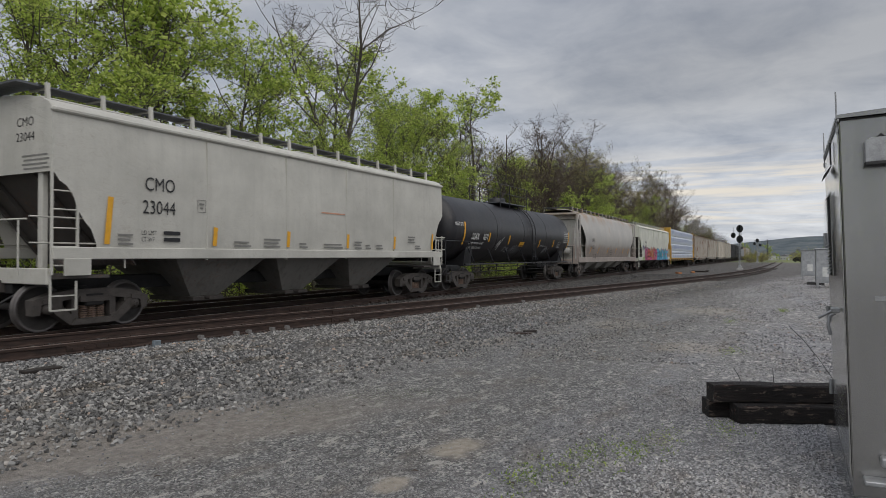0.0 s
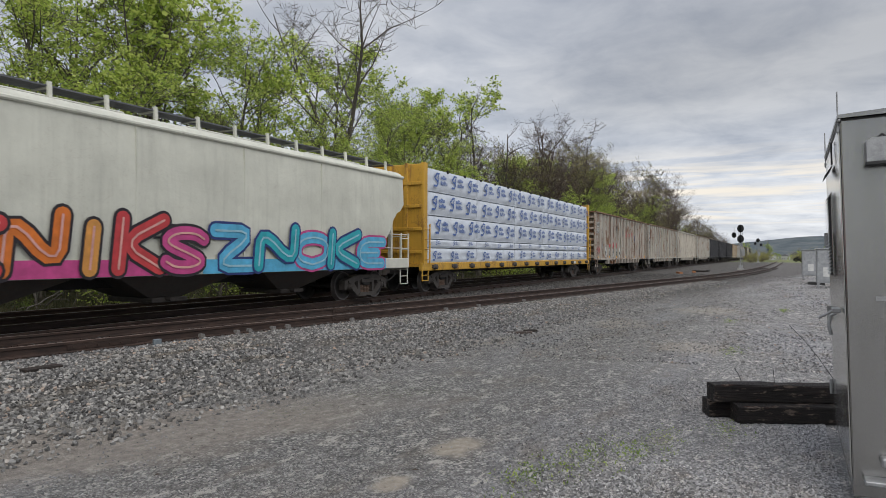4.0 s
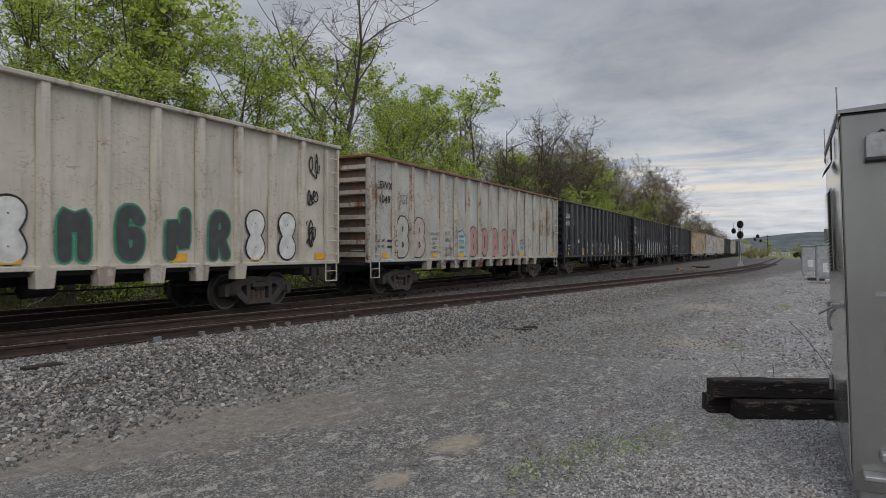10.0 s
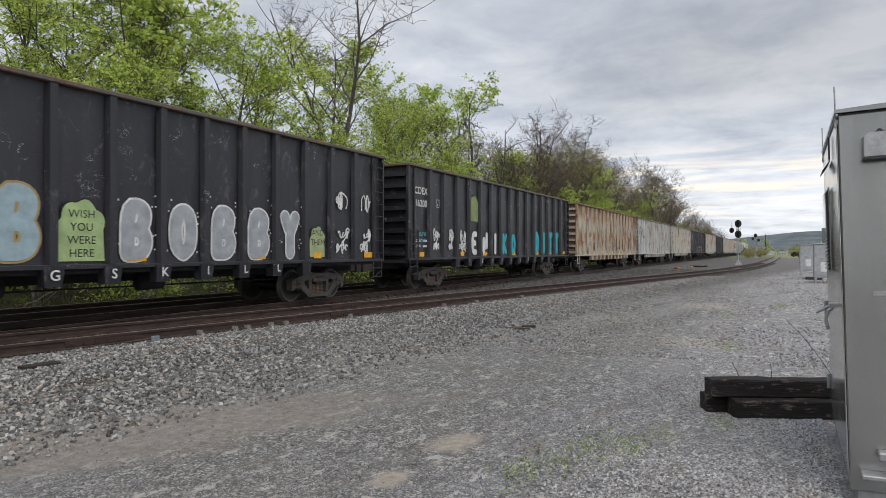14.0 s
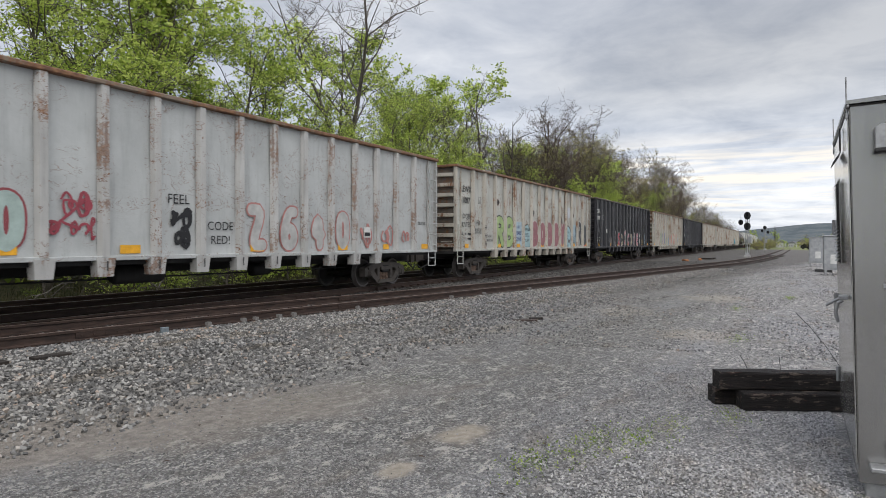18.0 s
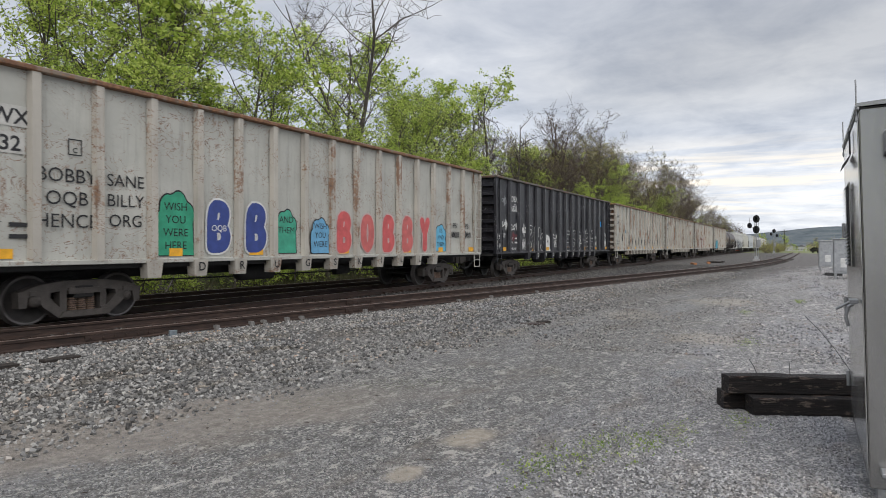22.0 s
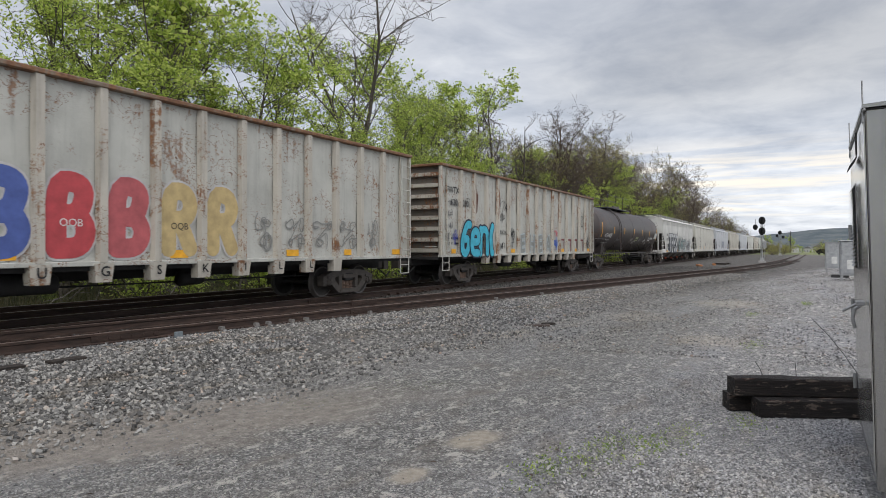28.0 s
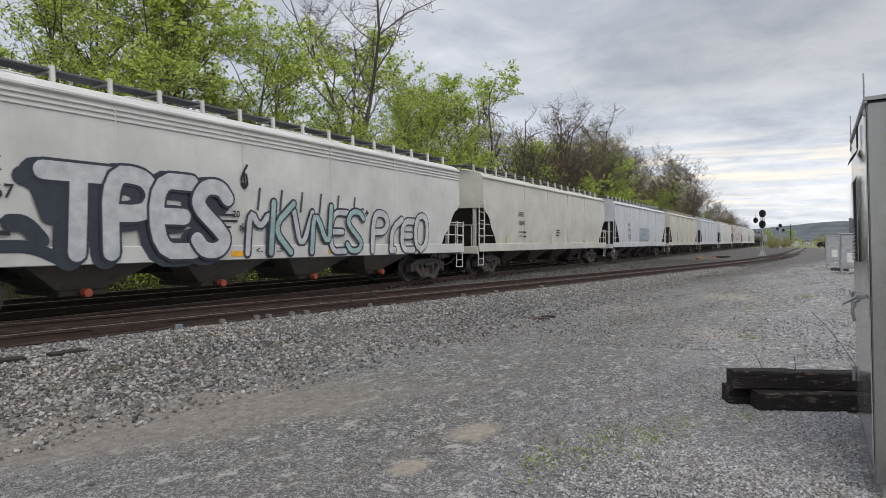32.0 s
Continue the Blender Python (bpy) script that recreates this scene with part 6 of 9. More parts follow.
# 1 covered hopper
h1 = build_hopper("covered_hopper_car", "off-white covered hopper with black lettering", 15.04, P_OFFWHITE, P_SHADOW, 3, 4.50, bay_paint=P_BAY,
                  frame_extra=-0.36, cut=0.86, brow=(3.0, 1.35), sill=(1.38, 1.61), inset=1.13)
for text, x, z, size in (("CMO", -5.65, 2.80, 0.40), ("23044", -5.70, 2.32, 0.40), ("LD LMT", -5.72, 1.88, 0.13), ("LT WT", -5.72, 1.74, 0.13)):
    decal(h1, lettering(text, size), x, H_FACE, z, M_BLACK_PAINT, "reporting_mark" if size > 0.2 else "data_lettering").scale = (0.82, 1, 1)
for z in (1.89, 1.75):
    decal(h1, flat(0.42, 0.08), -5.18, H_FACE, z, M_BLACK_PAINT, "data_bar")
for text, z in (("CMO", 3.86), ("23044", 3.58)):     # the same on the end wall
    part("reporting_mark", lettering(text, 0.24, 0.0, "CENTER"), M_BLACK_PAINT, h1, m=pose(-7.525, -0.72, z, 0, 0, -90))
for k in range(4):
    part("data_bar", flat(0.8, 0.035), M_DIM_PRINT, h1, m=pose(-7.525, -0.62 - 0.05 * (k % 2), 3.28 - 0.08 * k, 0, 0, -90))
for x, hgt in ((-6.54, 0.93), (-3.86, 0.43), (-1.36, 0.42), (1.29, 0.42), (3.94, 0.42), (6.59, 0.58)):
    decal(h1, flat(0.12, hgt), x, H_FACE, 1.68, M_YELLOW, "reflector", "yellow reflective strip", tilt=5.0)
for x, z, w, n in ((-6.25, 1.66, 0.34, 3), (-3.2, 1.66, 0.55, 2), (-2.2, 1.66, 0.6, 3), (-0.85, 1.66, 0.35, 2), (0.2, 1.66, 0.9, 2), (1.7, 1.66, 0.4, 3), (2.3, 1.66, 0.3, 2), (2.9, 1.66, 0.4, 2), (4.9, 1.9, 0.5, 3), (5.4, 1.68, 0.4, 2)):
    for k in range(n):
        decal(h1, flat(w - 0.06 * (k % 2), 0.045), x, H_FACE, z + 0.09 * k, M_DIM_PRINT, "data_bar")
for a, b, w, hgt in ((0, 0, 0.24, 0.015), (0, 0.27, 0.24, 0.015), (0, 0, 0.015, 0.28), (0.225, 0, 0.015, 0.28), (0.05, 0.17, 0.14, 0.04), (0.08, 0.08, 0.08, 0.04)):
    decal(h1, flat(w, hgt), -4.3 + a, H_FACE, 2.42 + b, M_DIM_PRINT, "plate_symbol")
decal(h1, flat(1.1, 0.04), 0.1, H_FACE, 2.66, M_DIM_ORANGE, "data_bar")
for x in (-7.05, 7.05):
    part("jacking_plate", Shape().box(x - 0.26, x + 0.26, -1.60, -1.56, 1.08, 1.40, 0.006), P_OFFWHITE, h1)
couple(h1, 6.94, 21.98, 6.4)

# 2 tank car
t2 = build_tank("tank_car", "black tank car with white lettering and yellow strips", 16.8, P_TANK, deck=(-1.8, 1.9), dome_x=-0.2)
def tank_text(car, text, size, bold, x, z, squeeze, name):
    ob = tank_decal(car, lettering(text, size, bold), x, z, M_WHITE_PAINT, name)
    ob.scale = (squeeze, 1, 1)


tank_text(t2, "SGAX", 0.40, 0.010, -6.38, 2.16, 0.72, "reporting_mark")
tank_text(t2, "1071", 0.40, 0.010, -5.22, 2.16, 0.72, "car_number")
for k, wd in enumerate(("LD LMT 200700 LB  91050 KG", "LT WT  62300 LB  28250 KG")):
    tank_text(t2, wd, 0.16, 0.002, -6.5, 1.95 - 0.19 * k, 0.72, "data_lettering")
for x, z, hgt in ((-7.15, 1.93, 0.95), (-4.5, 2.08, 0.42), (-2.05, 2.02, 0.42), (2.45, 1.9, 0.42), (4.9, 1.95, 0.42), (7.75, 1.95, 0.95)):
    tank_strip(t2, x, z, 0.13, hgt, M_YELLOW, "reflector", "yellow reflective strip")
tank_decal(t2, flat(0.62, 0.26), -0.55, 1.93, M_YELLOW, "placard")
for k in range(3):
    tank_decal(t2, flat(0.46, 0.035), -0.47, 1.97 + 0.075 * k, M_BLACK_PAINT, "data_bar").location.y -= 0.006
for k in range(5):
    for j in range(3):
        tank_strip(t2, 6.92 + 0.26 * j, 2.28 + 0.115 * k, 0.22, 0.028, M_WHITE_PAINT, "data_bar")
for x, w in ((6.86, 0.02), (7.15, 0.012), (7.41, 0.012), (7.66, 0.02)):
    tank_strip(t2, x, 2.24, w, 0.62, M_WHITE_PAINT, "panel_line")
for z in (2.24, 2.84):
    tank_strip(t2, 6.86, z, 0.82, 0.02, M_WHITE_PAINT, "panel_line")
for x in (5.75, 5.95, 6.2):
    tank_strip(t2, x, 1.92, 0.018, 0.34, M_WHITE_PAINT, "panel_line")
for z in (1.92, 2.08, 2.25):
    tank_strip(t2, 5.75, z, 0.46, 0.018, M_WHITE_PAINT, "panel_line")
tank_strip(t2, 2.7, 1.98, 1.1, 0.03, M_WHITE_PAINT, "data_bar")
tank_text(t2, "SGAX 1071", 0.2, 0.004, -8.05, 2.7, 0.8, "reporting_mark")
tank_decal(t2, scrawl(21, 0.34, 0.75, 0.03, 6), -3.55, 1.72, spray(WHITE), "graffiti_tag")
for x, sd in ((-2.6, 3), (-1.5, 8), (3.2, 12)):
    tank_decal(t2, scrawl(sd, 1.0, 0.5, 0.03), x, 1.6, spray(GREY), "graffiti_tag")
couple(t2, 22.95, 39.75, 6.65)

# 3 stained hopper with round sides
h3 = build_hopper("covered_hopper_car", "stained tan covered hopper with rounded sides", 17.9, P_TAN, P_TAN_DARK, 4, 4.52, smooth_side=True)
hopper_marks(h3, "ITLX", "2803", -6.0, 2.40, plain("faded_black", (0.12, 0.11, 0.10)), 0.36)
for x in (-6.2, -4.0, -1.2, 1.6, 4.2, 6.2):
    barrel_strip(h3, x, 1.62, 0.13, 0.42, 4.52)
couple(h3, 41.2, 59.6, 7.2)

# 4 cream hopper with a large graffiti piece
h4 = build_hopper("covered_hopper_car", "cream covered hopper with red and blue graffiti", 17.9, P_CREAM, P_SHADOW, 3, 4.50)
hopper_marks(h4, "SHQX", "42440", -6.3, 2.66, M_BLACK_PAINT, 0.30)
decal(h4, flat(0.9, 0.12), -7.2, H_FACE, 1.10, M_YELLOW, "reflector")
rng = random.Random(9)
for k, ch in enumerate("KENIKS"):
    fat_letter(h4, ch, -5.75 + k * 1.08, 1.02, 1.25, (1.25, 1.1, 1.3, 1.1, 1.3, 1.05)[k], (MAGENTA, RED, ORANGE, (0.62, 0.28, 0.06), RED, MAGENTA)[k], (0.02, 0.015, 0.02),
               H_FACE - 0.006 - 0.022 * (k % 2), 0.30, 0.06, 0.10, (0.64, 0.34, 0.30))
for k, ch in enumerate("ZNOKE"):
    fat_letter(h4, ch, 1.1 + k * 1.45, 1.02, 1.6, (1.15, 1.25, 1.1, 1.2, 1.0)[k], (SKY_BLUE, TEAL, SKY_BLUE, TEAL, SKY_BLUE)[k], (NAVY, NAVY, MAGENTA, NAVY, MAGENTA)[k],
               H_FACE - 0.006 - 0.022 * (k % 2), 0.32, 0.06, 0.10, (0.30, 0.52, 0.62))
decal(h4, flat(6.3, 0.33), -6.3, H_FACE - 0.001, 1.01, spray(MAGENTA), "graffiti_band")
decal(h4, flat(1.3, 0.33), -7.6, H_FACE - 0.002, 1.01, spray(LIME), "graffiti_band")
decal(h4, flat(7.6, 0.33), 0.2, H_FACE - 0.003, 1.01, spray(SKY_BLUE), "graffiti_band")
decal(h4, scrawl(31, 0.9, 0.55, 0.07, 6), -7.5, H_FACE, 1.95, spray(NAVY), "graffiti_tag")
couple(h4, 61.3, 79.7, 7.2)

# 5 lumber
couple(build_centerbeam(P_YELLOW, M_WRAP, M_PRINT), 80.9, 104.1, 9.2)

# 6 to 22 gondolas
first_gondola = build_gondola()
GONDOLA_LO = [105.51, 126.11, 146.83, 167.91, 188.60, 209.49, 230.71, 252.15, 273.04, 294.01, 314.97, 336.39, 357.36, 378.67, 399.47, 420.71, 442.23]
GONDOLA_HI = [124.90, 145.45, 166.25, 187.27, 208.09, 229.20, 250.19, 271.65, 292.43, 313.65, 334.54, 355.88, 376.99, 398.00, 418.96, 440.25, 461.92]
GONDOLA_LOOK = [
    (G_RUSTGREY, R_RUST, "LEWX", "2163", "rust-stained grey gondola with red and black tags"),
    (G_GREY, R_RUST, "LEWX", "2006", "grey gondola with a rusty rim and outlined graffiti letters"),
    (G_PALE, R_PALE, "OF    OX", "17    50", "pale beige gondola with white and green graffiti letters"),
    (G_WORN, R_RUST, "LEWX", "1049", "worn pale gondola with faded pink graffiti letters"),
    (G_BLACK, R_BLACK, "CDEX", "16105", "black gondola with thin white chalk tags"),
    (G_BLACK, R_BLACK, "CDEX", "16259", "black gondola with grey and sand-coloured graffiti"),
    (G_BLACK, R_BLACK, "CDEX", "16200", "black gondola with teal graffiti letters"),
    (G_ORANGE, R_RUST, "LEWX", "", "heavily rusted orange and grey gondola"),
    (G_SILVER, R_RUST, "LEWX", "2071", "light grey gondola with pink and white tags"),
    (G_WORN, R_RUST, "LEWX", "1087", "grey gondola with rust holes and pale graffiti letters"),
    (G_BLACK, R_BLACK, "CDEX", "16069", "black gondola with pink and white graffiti"),
    (G_BEIGE, R_RUST, "LEWX", "2132", "beige gondola with green, blue and red graffiti letters"),
    (G_BLACK, R_BLACK, "CDEX", "16335", "black gondola with white outline graffiti"),
    (G_BEIGE, R_RUST, "LEWX", "2184", "beige gondola with a row of small black tags"),
    (G_BEIGE, R_RUST, "LEWX", "2120", "beige gondola with a rusty rim"),
    (G_WORN, R_RUST, "FWTX", "620    155", "grey gondola with blue, red and sand graffiti letters"),
    (G_WORN, R_RUST, "FWTX", "620    030", "grey gondola with bright blue graffiti and red bars"),
]
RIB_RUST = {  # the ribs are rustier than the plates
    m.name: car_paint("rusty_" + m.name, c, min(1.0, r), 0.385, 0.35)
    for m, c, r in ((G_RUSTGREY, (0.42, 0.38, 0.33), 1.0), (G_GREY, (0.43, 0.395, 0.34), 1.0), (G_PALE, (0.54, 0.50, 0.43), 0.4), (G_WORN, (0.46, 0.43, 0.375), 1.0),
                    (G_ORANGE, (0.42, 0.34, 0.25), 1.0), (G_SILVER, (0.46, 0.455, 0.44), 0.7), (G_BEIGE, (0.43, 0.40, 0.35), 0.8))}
gondolas = [first_gondola] + [copy_thing(first_gondola, Matrix()) for _ in GONDOLA_LO[1:]]
M_PATCH = plain("pale_stencil_patch", (0.46, 0.45, 0.42), 0.7)
M_GREY_PATCH = plain("grey_patch", (0.34, 0.37, 0.38), 0.7)
for car, lo, hi, (paint, rail, mark, number, label) in zip(gondolas, GONDOLA_LO, GONDOLA_HI, GONDOLA_LOOK):
    tagged(car, label, "railway car", "gondolas of the freight train")
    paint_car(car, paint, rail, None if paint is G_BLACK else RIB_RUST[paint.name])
    couple(car, lo, hi, 7.0)
    pale = paint is not G_BLACK
    if number:
        car_marks(car, mark, number, M_BLACK_PAINT if pale else M_WHITE_PAINT, M_PATCH if mark == "LEWX" and number not in ("1087", "1049") else None, 0.36, {"16335": -7.62}.get(number, -8.72))
    reflectors(car, (0, 3, 5, 8, 11, 13, 15))
for c in (first_gondola, h1, h3, h4):
    tagged(c, group="gondolas of the freight train" if c is first_gondola else "covered hoppers of the freight train")

g6, g7, g8, g9, g10, g11, g12, g13, g14, g15, g16, g17, g18, g19, g20, g21, g22 = gondolas
# 6
tag(g6, -8.7, 1.5, 0.95, 0.6, RED, 1, 0.07)
for i in (2, 3, 4, 5, 6):
    white_blob(g6, panel_x(i), 1.26, 0.56, 0.70, i in (2, 6))
    if i in (3, 4, 5):
        tag(g6, panel_x(i), 2.0, 0.6, 0.42, RED, 40 + i, 0.08, loops=6)
for i, col, z in ((5, BLACK, 3.2), (7, BLACK, 2.9), (8, RED, 2.9), (9, RED, 2.8), (10, RED, 2.9), (11, NAVY, 2.6)):
    tag(g6, panel_x(i), z, 0.8, 0.7, col, 60 + i, 0.045)
tag(g6, panel_x(1), 2.0, 0.7, 0.5, GREY, 78, 0.03)
tag(g6, panel_x(13), 1.5, 0.5, 0.6, BLACK, 77, 0.03)
# 7
words(g7, ["OPE!", "ILOP"], -8.66, 2.62, 0.40, BLACK)
bubble(g7, "ZOWREAKERZ", range(2, 12), 1.24, 0.52, (0.15, 0.15, 0.15), (0.44, 0.44, 0.42))
decal(g7, flat(0.7, 2.3), panel_x(15) - 0.7, G_FACE - 0.012, 1.95, spray((0.28, 0.42, 0.30)), "graffiti_patch")
tag(g7, panel_x(14), 1.5, 0.7, 0.5, BLACK, 5)
tag(g7, panel_x(15), 1.6, 0.6, 0.5, BLACK, 6)
tag(g7, -9.3, 2.2, 0.4, 0.9, BLACK, 7)
for i in (1, 2):
    tag(g7, panel_x(i), 2.2, 0.4, 0.25, (0.25, 0.42, 0.50), 80 + i, 0.06, loops=4)
# 8
words(g8, ["PB!"], -8.5, 2.3, 0.42, BLACK)
tag(g8, -8.5, 1.75, 0.5, 0.4, BLACK, 11, 0.05)
words(g8, ["PB!"], -9.35, 1.7, 0.3, BLACK)
tag(g8, panel_x(1), 1.65, 0.75, 0.6, (0.24, 0.06, 0.26), 12, 0.05)
tag(g8, panel_x(2), 2.2, 0.7, 0.25, BLACK, 13, 0.04)
bubble(g8, "CZIA88", (3, 4, 5, 6, 7, 8), 1.26, 0.85, [(0.54, 0.51, 0.45), WHITE], BLACK)
bubble(g8, "MGNR", (9, 10, 11, 12), 1.26, 0.85, (0.06, 0.065, 0.065), (0.05, 0.26, 0.16))
bubble(g8, "88", (13, 14), 1.26, 0.9, WHITE, BLACK)
for z in (3.5, 2.6, 1.6):
    tag(g8, panel_x(15) - 0.3, z, 0.6, 0.75, BLACK, int(z * 10), 0.05, loops=5)
# 9
bubble(g9, "BB", (1, 2), 1.26, 1.05, [(0.45, 0.43, 0.385), (0.46, 0.40, 0.36)], BLACK)
words(g9, ["SUC"], panel_x(2), 2.2, 0.28, RED)
for k, ch in enumerate("ICH"):
    words(g9, [ch], rib_x(1), 1.95 - 0.32 * k, 0.32, BLACK, G_FACE - 0.122)
words(g9, ["II", "THE WEZ", "GONE", "BUT", "NOT", "FORGOTTEN"], panel_x(3), 2.25, 0.15, BLACK)
words(g9, ["BILLY", "ORG"], panel_x(4) - 0.1, 2.1, 0.22, BLACK)
words(g9, ["SEE YOU", "SOON"], panel_x(4), 1.5, 0.18, BLACK)
cloud(g9, panel_x(5), 1.24, 0.9, 1.1, (0.36, 0.48, 0.50), ["WISH", "YOU", "WERE", "HERE"])
bubble(g9, "BOBBY", (6, 7, 8, 9, 10), 1.26, 0.92, PINK, BLACK)
cloud(g9, panel_x(11), 1.24, 0.8, 0.8, (0.36, 0.46, 0.47), ["WISH", "YOU"])
bubble(g9, "BB", (13, 14), 1.26, 0.8, (0.43, 0.42, 0.38), GREY)
decal(g9, flat(0.75, 0.42), panel_x(1) - 0.4, G_FACE - 0.012, 1.42, spray((0.13, 0.13, 0.13)), "paint_patch")
feet_letters(g9, "DRUGSKILL", BLACK, 4)
# 10
for i in (4, 5, 6, 7, 8):
    tag(g10, panel_x(i), 1.3, 0.45, 0.85, (0.42, 0.43, 0.46), 90 + i, 0.035, loops=4)
for i, z, hh in ((11, 1.45, 1.25), (12, 1.35, 1.25), (13, 1.3, 1.0)):
    tag(g10, panel_x(i), z, 0.6, hh, WHITE, 100 + i, 0.055, loops=5)
tag(g10, panel_x(9), 1.45, 0.7, 0.5, WHITE, 116, 0.04, loops=4)
words(g10, ["PB!"], 8.75, 2.15, 0.34, WHITE)
tag(g10, 8.75, 1.55, 0.45, 0.5, GREY, 117, 0.04)
decal(g10, flat(0.30, 0.22), panel_x(2), G_FACE - 0.012, 2.0, M_WHITE_PAINT, "plate_symbol")
tag(g10, panel_x(3), 1.35, 0.5, 0.4, (0.55, 0.35, 0.35), 3, 0.05)
tag(g10, panel_x(1), 1.6, 0.6, 0.4, (0.14, 0.14, 0.15), 111, 0.03)
# 11
words(g11, ["PB!"], -8.66, 2.2, 0.36, WHITE)
for i in (1, 2, 3):
    tag(g11, panel_x(i), 1.35, 0.6, 0.9, WHITE, 120 + i, 0.045)
    tag(g11, panel_x(i), 2.2, 0.5, 0.35, (0.35, 0.35, 0.36), 130 + i, 0.035)
bubble(g11, "RB", (5, 6), 1.28, 1.0, (0.30, 0.40, 0.44), (0.36, 0.26, 0.10))
cloud(g11, panel_x(7), 1.24, 1.0, 1.2, LIME, ["WISH", "YOU", "WERE", "HERE"])
bubble(g11, "BOBBY", (8, 9, 10, 11, 12), 1.26, 0.92, (0.33, 0.35, 0.37), WHITE)
dots = random.Random(6)
for k in range(64):
    px = panel_x(8 + k % 5) + dots.choice((-1, 1)) * dots.uniform(0.30, 0.46)
    ring = [(0.022 * math.cos(a), 0, 0.022 * math.sin(a)) for a in [2 * math.pi * j / 7 for j in range(7)]]
    if k == 0:
        dot = Shape().add(ring, [tuple(range(7))]).mesh("paint_dot", M_WHITE_PAINT)
    part("paint_dot", dot, None, g11, m=pose(px, G_FACE - 0.012, dots.uniform(1.4, 2.75)))
cloud(g11, panel_x(13), 1.26, 0.7, 0.9, (0.34, 0.40, 0.20), ["AND", "THEM"])
for x in (panel_x(14), 8.8):
    tag(g11, x, 1.35, 0.6, 0.8, WHITE, 140 + int(x), 0.05)
    tag(g11, x, 2.7, 0.6, 0.5, WHITE, 150 + int(x), 0.045)
feet_letters(g11, "DRUGSKILL", WHITE, 4)
# 12
words(g12, ["BELIEVE", "THINK"], -8.66, 2.0, 0.2, (0.10, 0.42, 0.46))
for i in (1, 2, 3):
    tag(g12, panel_x(i), 1.4, 0.6, 0.9, WHITE, 160 + i, 0.055)
cloud(g12, panel_x(4), 2.7, 0.9, 1.15, (0.20, 0.26, 0.09), [])
bubble(g12, "ENIKD", (4, 5, 6, 7, 8), 1.28, 0.75, [WHITE, WHITE, WHITE, TEAL, TEAL], BLACK)
bubble(g12, "DITT", (11, 12, 13, 14), 1.28, 0.9, TEAL, (0.02, 0.16, 0.2))
feet_letters(g12, "IIIIIIII", WHITE, 5)
# 13
bubble(g13, "BLO", (6, 7, 8), 1.52, 0.66, (0.26, 0.20, 0.16), (0.03, 0.025, 0.025), squeeze=0.9)
tag(g13, panel_x(2), 2.0, 0.9, 0.5, WHITE, 171, 0.05)
for i in (3, 4, 9, 10, 11, 13, 14):
    tag(g13, panel_x(i), 1.45, 0.7, 1.0 if i in (9, 10) else 0.65, (0.05, 0.03, 0.03), 170 + i, 0.06, loops=6)
decal(g13, flat(0.36, 0.26), panel_x(12) - 0.18, G_FACE - 0.012, 1.45, M_WHITE_PAINT, "sticker")
tag(g13, panel_x(12), 1.48, 0.28, 0.18, BLACK, 185, 0.035, G_FACE - 0.018)
tag(g13, 8.75, 1.35, 0.5, 0.9, (0.55, 0.16, 0.32), 187, 0.12, loops=6)
tag(g13, 8.75, 2.15, 0.5, 0.3, (0.45, 0.60, 0.66), 188, 0.08, loops=4)
# 14
words(g14, ["FEEL"], panel_x(6), 2.3, 0.30, BLACK)
tag(g14, panel_x(6), 1.35, 0.6, 0.85, BLACK, 204, 0.09, loops=5)
words(g14, ["CODE", "RED!"], panel_x(7), 1.75, 0.28, BLACK)
bubble(g14, "Z640", (8, 9, 10, 11), 1.26, 0.85, (0.45, 0.445, 0.43), (0.45, 0.20, 0.18))
tag(g14, panel_x(4), 1.5, 0.9, 0.9, (0.30, 0.05, 0.07), 201, 0.05)
bubble(g14, "O", (3,), 1.3, 0.8, (0.36, 0.45, 0.42), (0.28, 0.06, 0.07))
decal(g14, flat(0.36, 0.32), panel_x(12) - 0.1, G_FACE - 0.03, 1.62, M_WHITE_PAINT, "sticker")
decal(g14, flat(0.30, 0.12), panel_x(12) - 0.07, G_FACE - 0.033, 1.66, M_BLACK_PAINT, "sticker_bar")
for i in (12, 13, 14):
    tag(g14, panel_x(i), 1.3, 0.9, 0.75, (0.45, 0.20, 0.18), 206 + i, 0.07, loops=4)
words(g14, ["DOYER"], 8.75, 2.1, 0.16, BLACK)
feet_letters(g14, "IIIIIIII", (0.05, 0.05, 0.05), 5)
# 15
words(g15, ["OQB", "KBTSS"], -8.72, 2.45, 0.30, BLACK)
words(g15, ["PB", "BTSS"], panel_x(1), 2.2, 0.3, BLACK)
for z in (2.0, 1.65, 1.3):
    words(g15, ["H"], rib_x(2), z, 0.34, BLACK, G_FACE - 0.122)
bubble(g15, "RB", (3, 4), 1.26, 1.05, LIME, BLACK, squeeze=0.68)
decal(g15, flat(0.9, 1.2), panel_x(5) - 0.45, G_FACE - 0.010, 1.28, spray((0.36, 0.46, 0.52)), "graffiti_wash")
words(g15, ["40", "YEARS", "GONE"], panel_x(5), 2.15, 0.26, NAVY)
cloud(g15, panel_x(6), 1.24, 1.0, 1.15, (0.33, 0.47, 0.50), ["SOMEONE", "LIKE", "YOU!"])
bubble(g15, "BOBBY", (7, 8, 9, 10, 11), 1.26, 0.98, (0.30, 0.125, 0.14), (0.54, 0.50, 0.47), squeeze=0.66, heavy=0.36)
